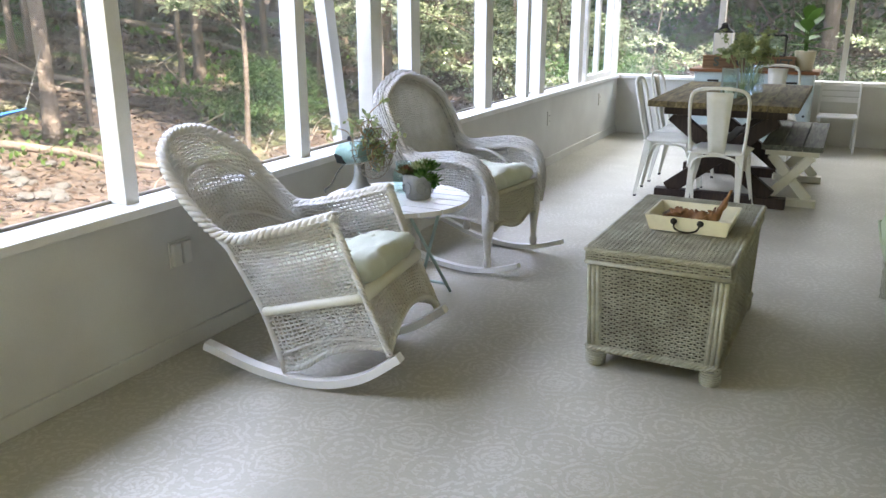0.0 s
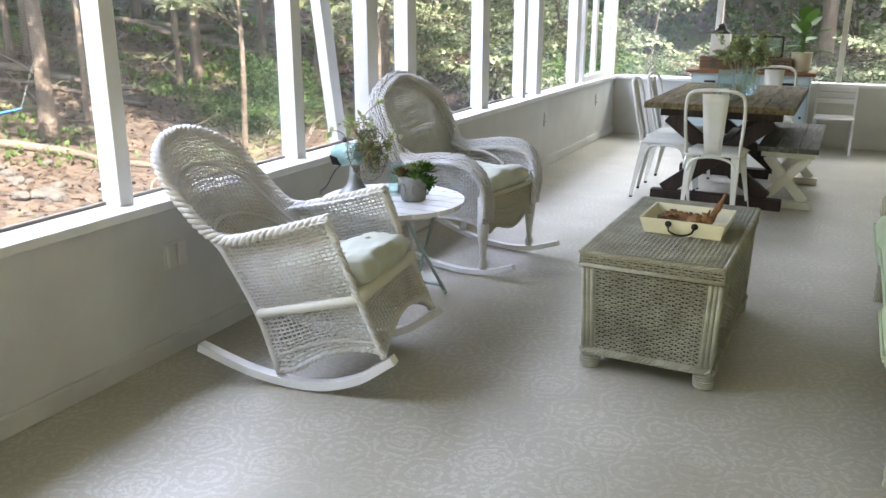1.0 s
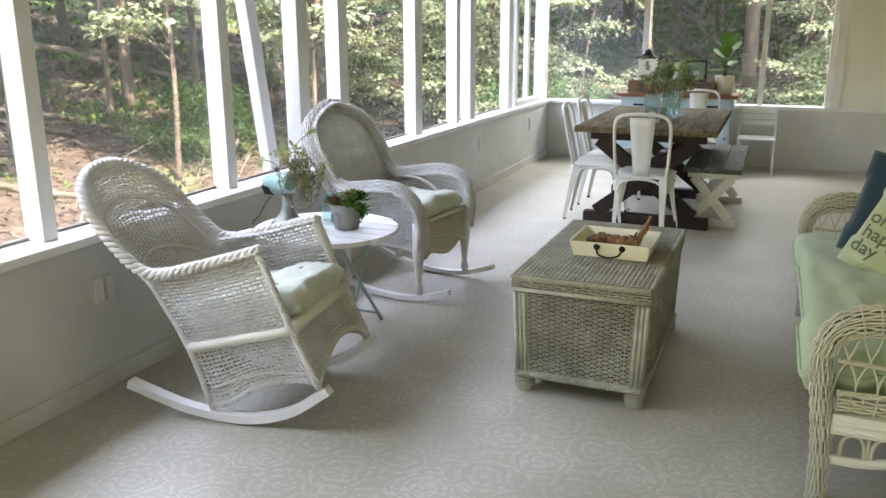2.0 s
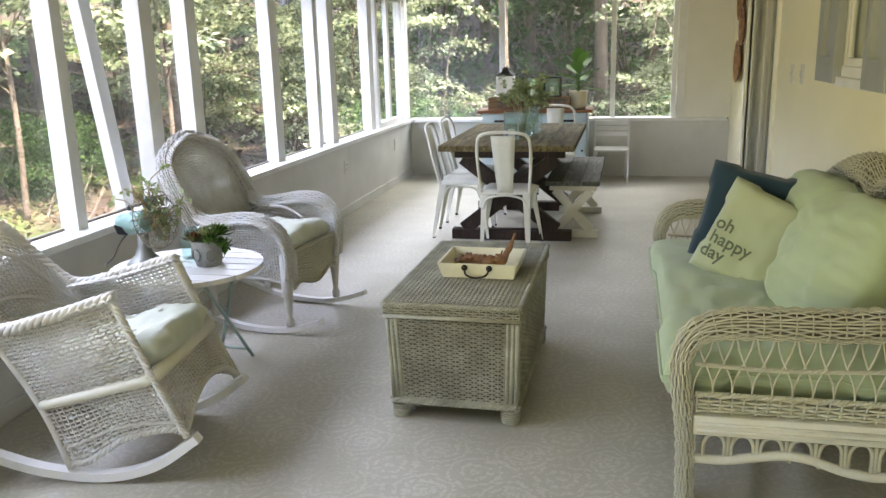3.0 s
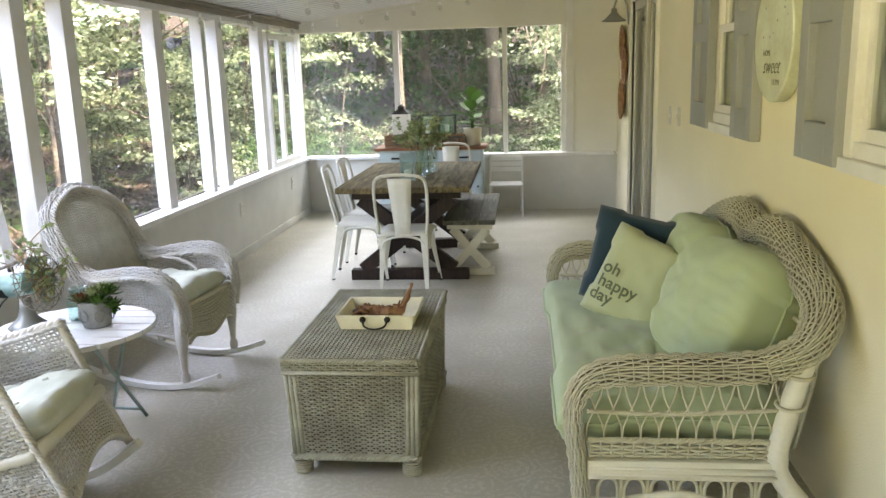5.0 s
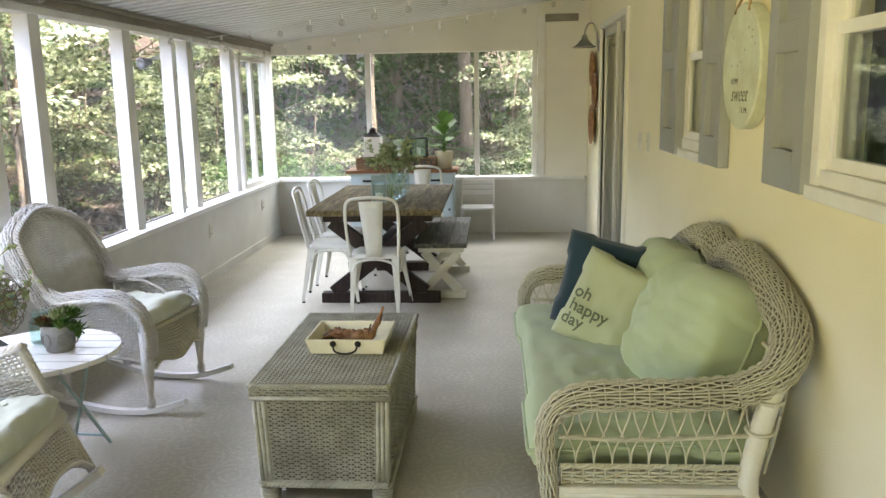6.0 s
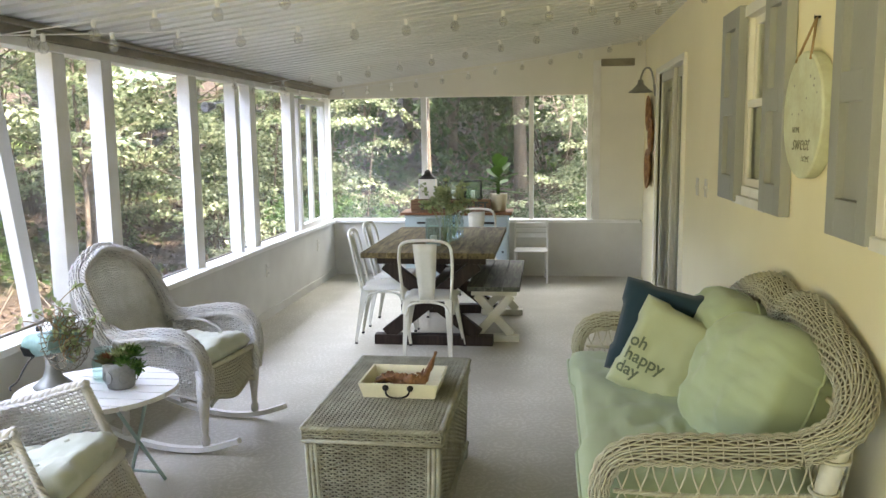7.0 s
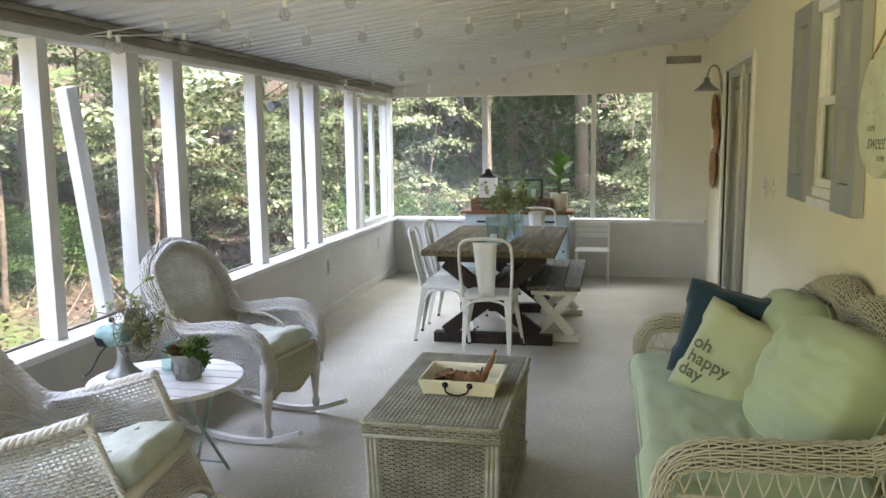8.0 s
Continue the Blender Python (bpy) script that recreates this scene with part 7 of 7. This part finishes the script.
def plate(name, label, cat, at, w, h, kind_):
    p = thing(name, label, cat, at)
    part("cover_plate", boxes(((0.0, -w / 2, -h / 2), (0.007, w / 2, h / 2)), bevel=0.002), plastic_white, p)
    if kind_ == "outlet":
        for dz in (-0.022, 0.022):
            o = part("socket", boxes(((0.007, -0.015, dz - 0.014), (0.010, 0.015, dz + 0.014)), bevel=0.002), plastic_white, p)
            for dy in (-0.006, 0.006):
                part("slot", boxes(((0.0095, dy - 0.0012, dz - 0.006), (0.0105, dy + 0.0012, dz + 0.006))), rubber, o)
    elif kind_ == "switch":
        part("toggle", boxes(((0.007, -0.006, -0.012), (0.018, 0.006, 0.012)), bevel=0.002), plastic_white, p)
    else:
        for dy in (-w / 4, w / 4):
            part("flap_cover", boxes(((0.007, dy - w / 4 + 0.006, -h / 2 + 0.008), (0.024, dy + w / 4 - 0.006, h / 2 - 0.008)), bevel=0.005), plastic_white, p)
    return p


plate("wall_outlet", "ivory weatherproof double outlet on the knee wall", "outlet", pose(0.0, 2.27, 0.40), 0.11, 0.105, "cover")
plate("wall_outlet", "ivory wall outlet on the knee wall", "outlet", pose(0.0, 6.66, 0.41), 0.075, 0.118, "outlet")
plate("wall_outlet", "ivory wall outlet on the knee wall", "outlet", pose(0.0, 8.23, 0.42), 0.075, 0.118, "outlet")
plate("light_switch", "ivory light switch on the house wall", "switch", pose(W, 5.74, 1.165, 0, 0, 180), 0.075, 0.118, "switch")
plate("light_switch", "ivory light switch on the house wall", "switch", pose(W, 5.44, 1.175, 0, 0, 180), 0.075, 0.118, "switch")


# ---- string lights ----
def string_lights(points, sag, every, seed):
    s = thing("string_light", "white string lights with clear round bulbs under the ceiling", "string lights", None, "string lights")
    pts = [np.array(p, float) for p in points]
    line = []
    for a, b in zip(pts, pts[1:]):
        for t in np.linspace(0, 1, 18)[:-1]:
            q = a * (1 - t) + b * t
            q[2] -= sag * 4 * t * (1 - t)
            line.append(q)
    line.append(pts[-1])
    line = np.array(line)
    tubes("wire", [line], 0.003, wire_white, s, sides=5)
    d = np.r_[0, np.cumsum(np.linalg.norm(np.diff(line, axis=0), axis=1))]
    rs = random.Random(seed)
    for x in np.arange(every * 0.6, d[-1], every):
        p = np.array([np.interp(x, d, line[:, i]) for i in range(3)])
        b = part("socket", lathe(bmesh.new(), [(0.006, -0.03), (0.011, -0.028), (0.011, 0.0), (0.005, 0.006)], 8), wire_white, s)
        place(b, pose(*p, rs.uniform(-6, 6), rs.uniform(-6, 6), 0))
        g = part("bulb", lathe(bmesh.new(), [(0.009, -0.026), (0.012, -0.032), (0.022, -0.045), (0.025, -0.058), (0.021, -0.074), (0.010, -0.083), (0.0, -0.085)], 14), bulb_glass, b, smooth=True)
        g.visible_shadow = False
        tubes("filament", [np.array([(-0.004, 0, -0.035), (-0.005, 0, -0.06), (0.0, 0, -0.066), (0.005, 0, -0.06), (0.004, 0, -0.035)])], 0.0008, brass_wire, b, sides=3)
    return s


string_lights([(-0.02, 3.42, 1.985), (3.38, 3.2, 2.44)], 0.04, 0.29, 1)
string_lights([(-0.02, 3.42, 1.985), (3.38, 5.4, 2.44)], 0.07, 0.29, 2)
string_lights([(-0.02, 6.9, 2.0), (3.38, 5.6, 2.44)], 0.05, 0.29, 3)
string_lights([(0.0, 8.85, 2.04), (3.38, 8.0, 2.46)], 0.05, 0.29, 4)
string_lights([(-0.015, 5.9, 1.995), (-0.015, 7.4, 1.995), (-0.015, 8.8, 2.02)], 0.02, 0.42, 5)
# ---- just outside the screens ----
prop = thing("leaning_post", "white painted timber post leaning against the screens outside", "post")
part("timber", beam(bmesh.new(), (-0.19, 3.95, -0.55), (-0.19, 3.55, 1.77), 0.085, 0.06, (1, 0, 0), 0.004), white_paint, prop)
flood = thing("flood_light", "grey outdoor flood lamp fixed to a porch post", "lamp", pose(-0.15, 6.30, 1.80))
place(part("housing", lathe(bmesh.new(), [(0.0, -0.06), (0.026, -0.052), (0.034, 0.0), (0.043, 0.05), (0.039, 0.052), (0.0, 0.03)], 18), dark_zinc, flood, smooth=True), pose(-0.10, -0.10, -0.02, 100, 0, -20))
tubes("bracket", [arc([(0.05, 0.0, 0.02), (-0.04, -0.02, 0.02), (-0.09, -0.06, 0.0)], 8)], 0.012, zinc, flood)


def hammock():
    h = thing("hammock", "blue cloth hammock slung between trees", "hammock")
    a, b = np.array((-2.37, 3.46, 0.71)), np.array((-5.6, 1.0, 1.1))
    n, m = 20, 6
    vs = []
    for i in range(n + 1):
        t = i / n
        c = a * (1 - t) + b * t
        c[2] -= 0.55 * math.sin(math.pi * t)
        w = 0.04 + 0.42 * math.sin(math.pi * t)
        for j in range(m + 1):
            s_ = -1 + 2 * j / m
            vs.append(c + np.array((0.6, -0.75, 0)) * w * s_ + np.array((0, 0, 0.16 * s_ * s_ * math.sin(math.pi * t))))
    fs = [(i * (m + 1) + j, (i + 1) * (m + 1) + j, (i + 1) * (m + 1) + j + 1, i * (m + 1) + j + 1) for i in range(n) for j in range(m)]
    o = raw("cloth", np.array(vs), fs, hammock_cloth, h, smooth=True)
    so = o.modifiers.new("thick", 'SOLIDIFY')
    so.thickness = 0.006
    tubes("rope", [np.array([a, a + np.array((-3.4, 2.85, 0.2))])], 0.002, fan_grey, h)
    return h


hammock()
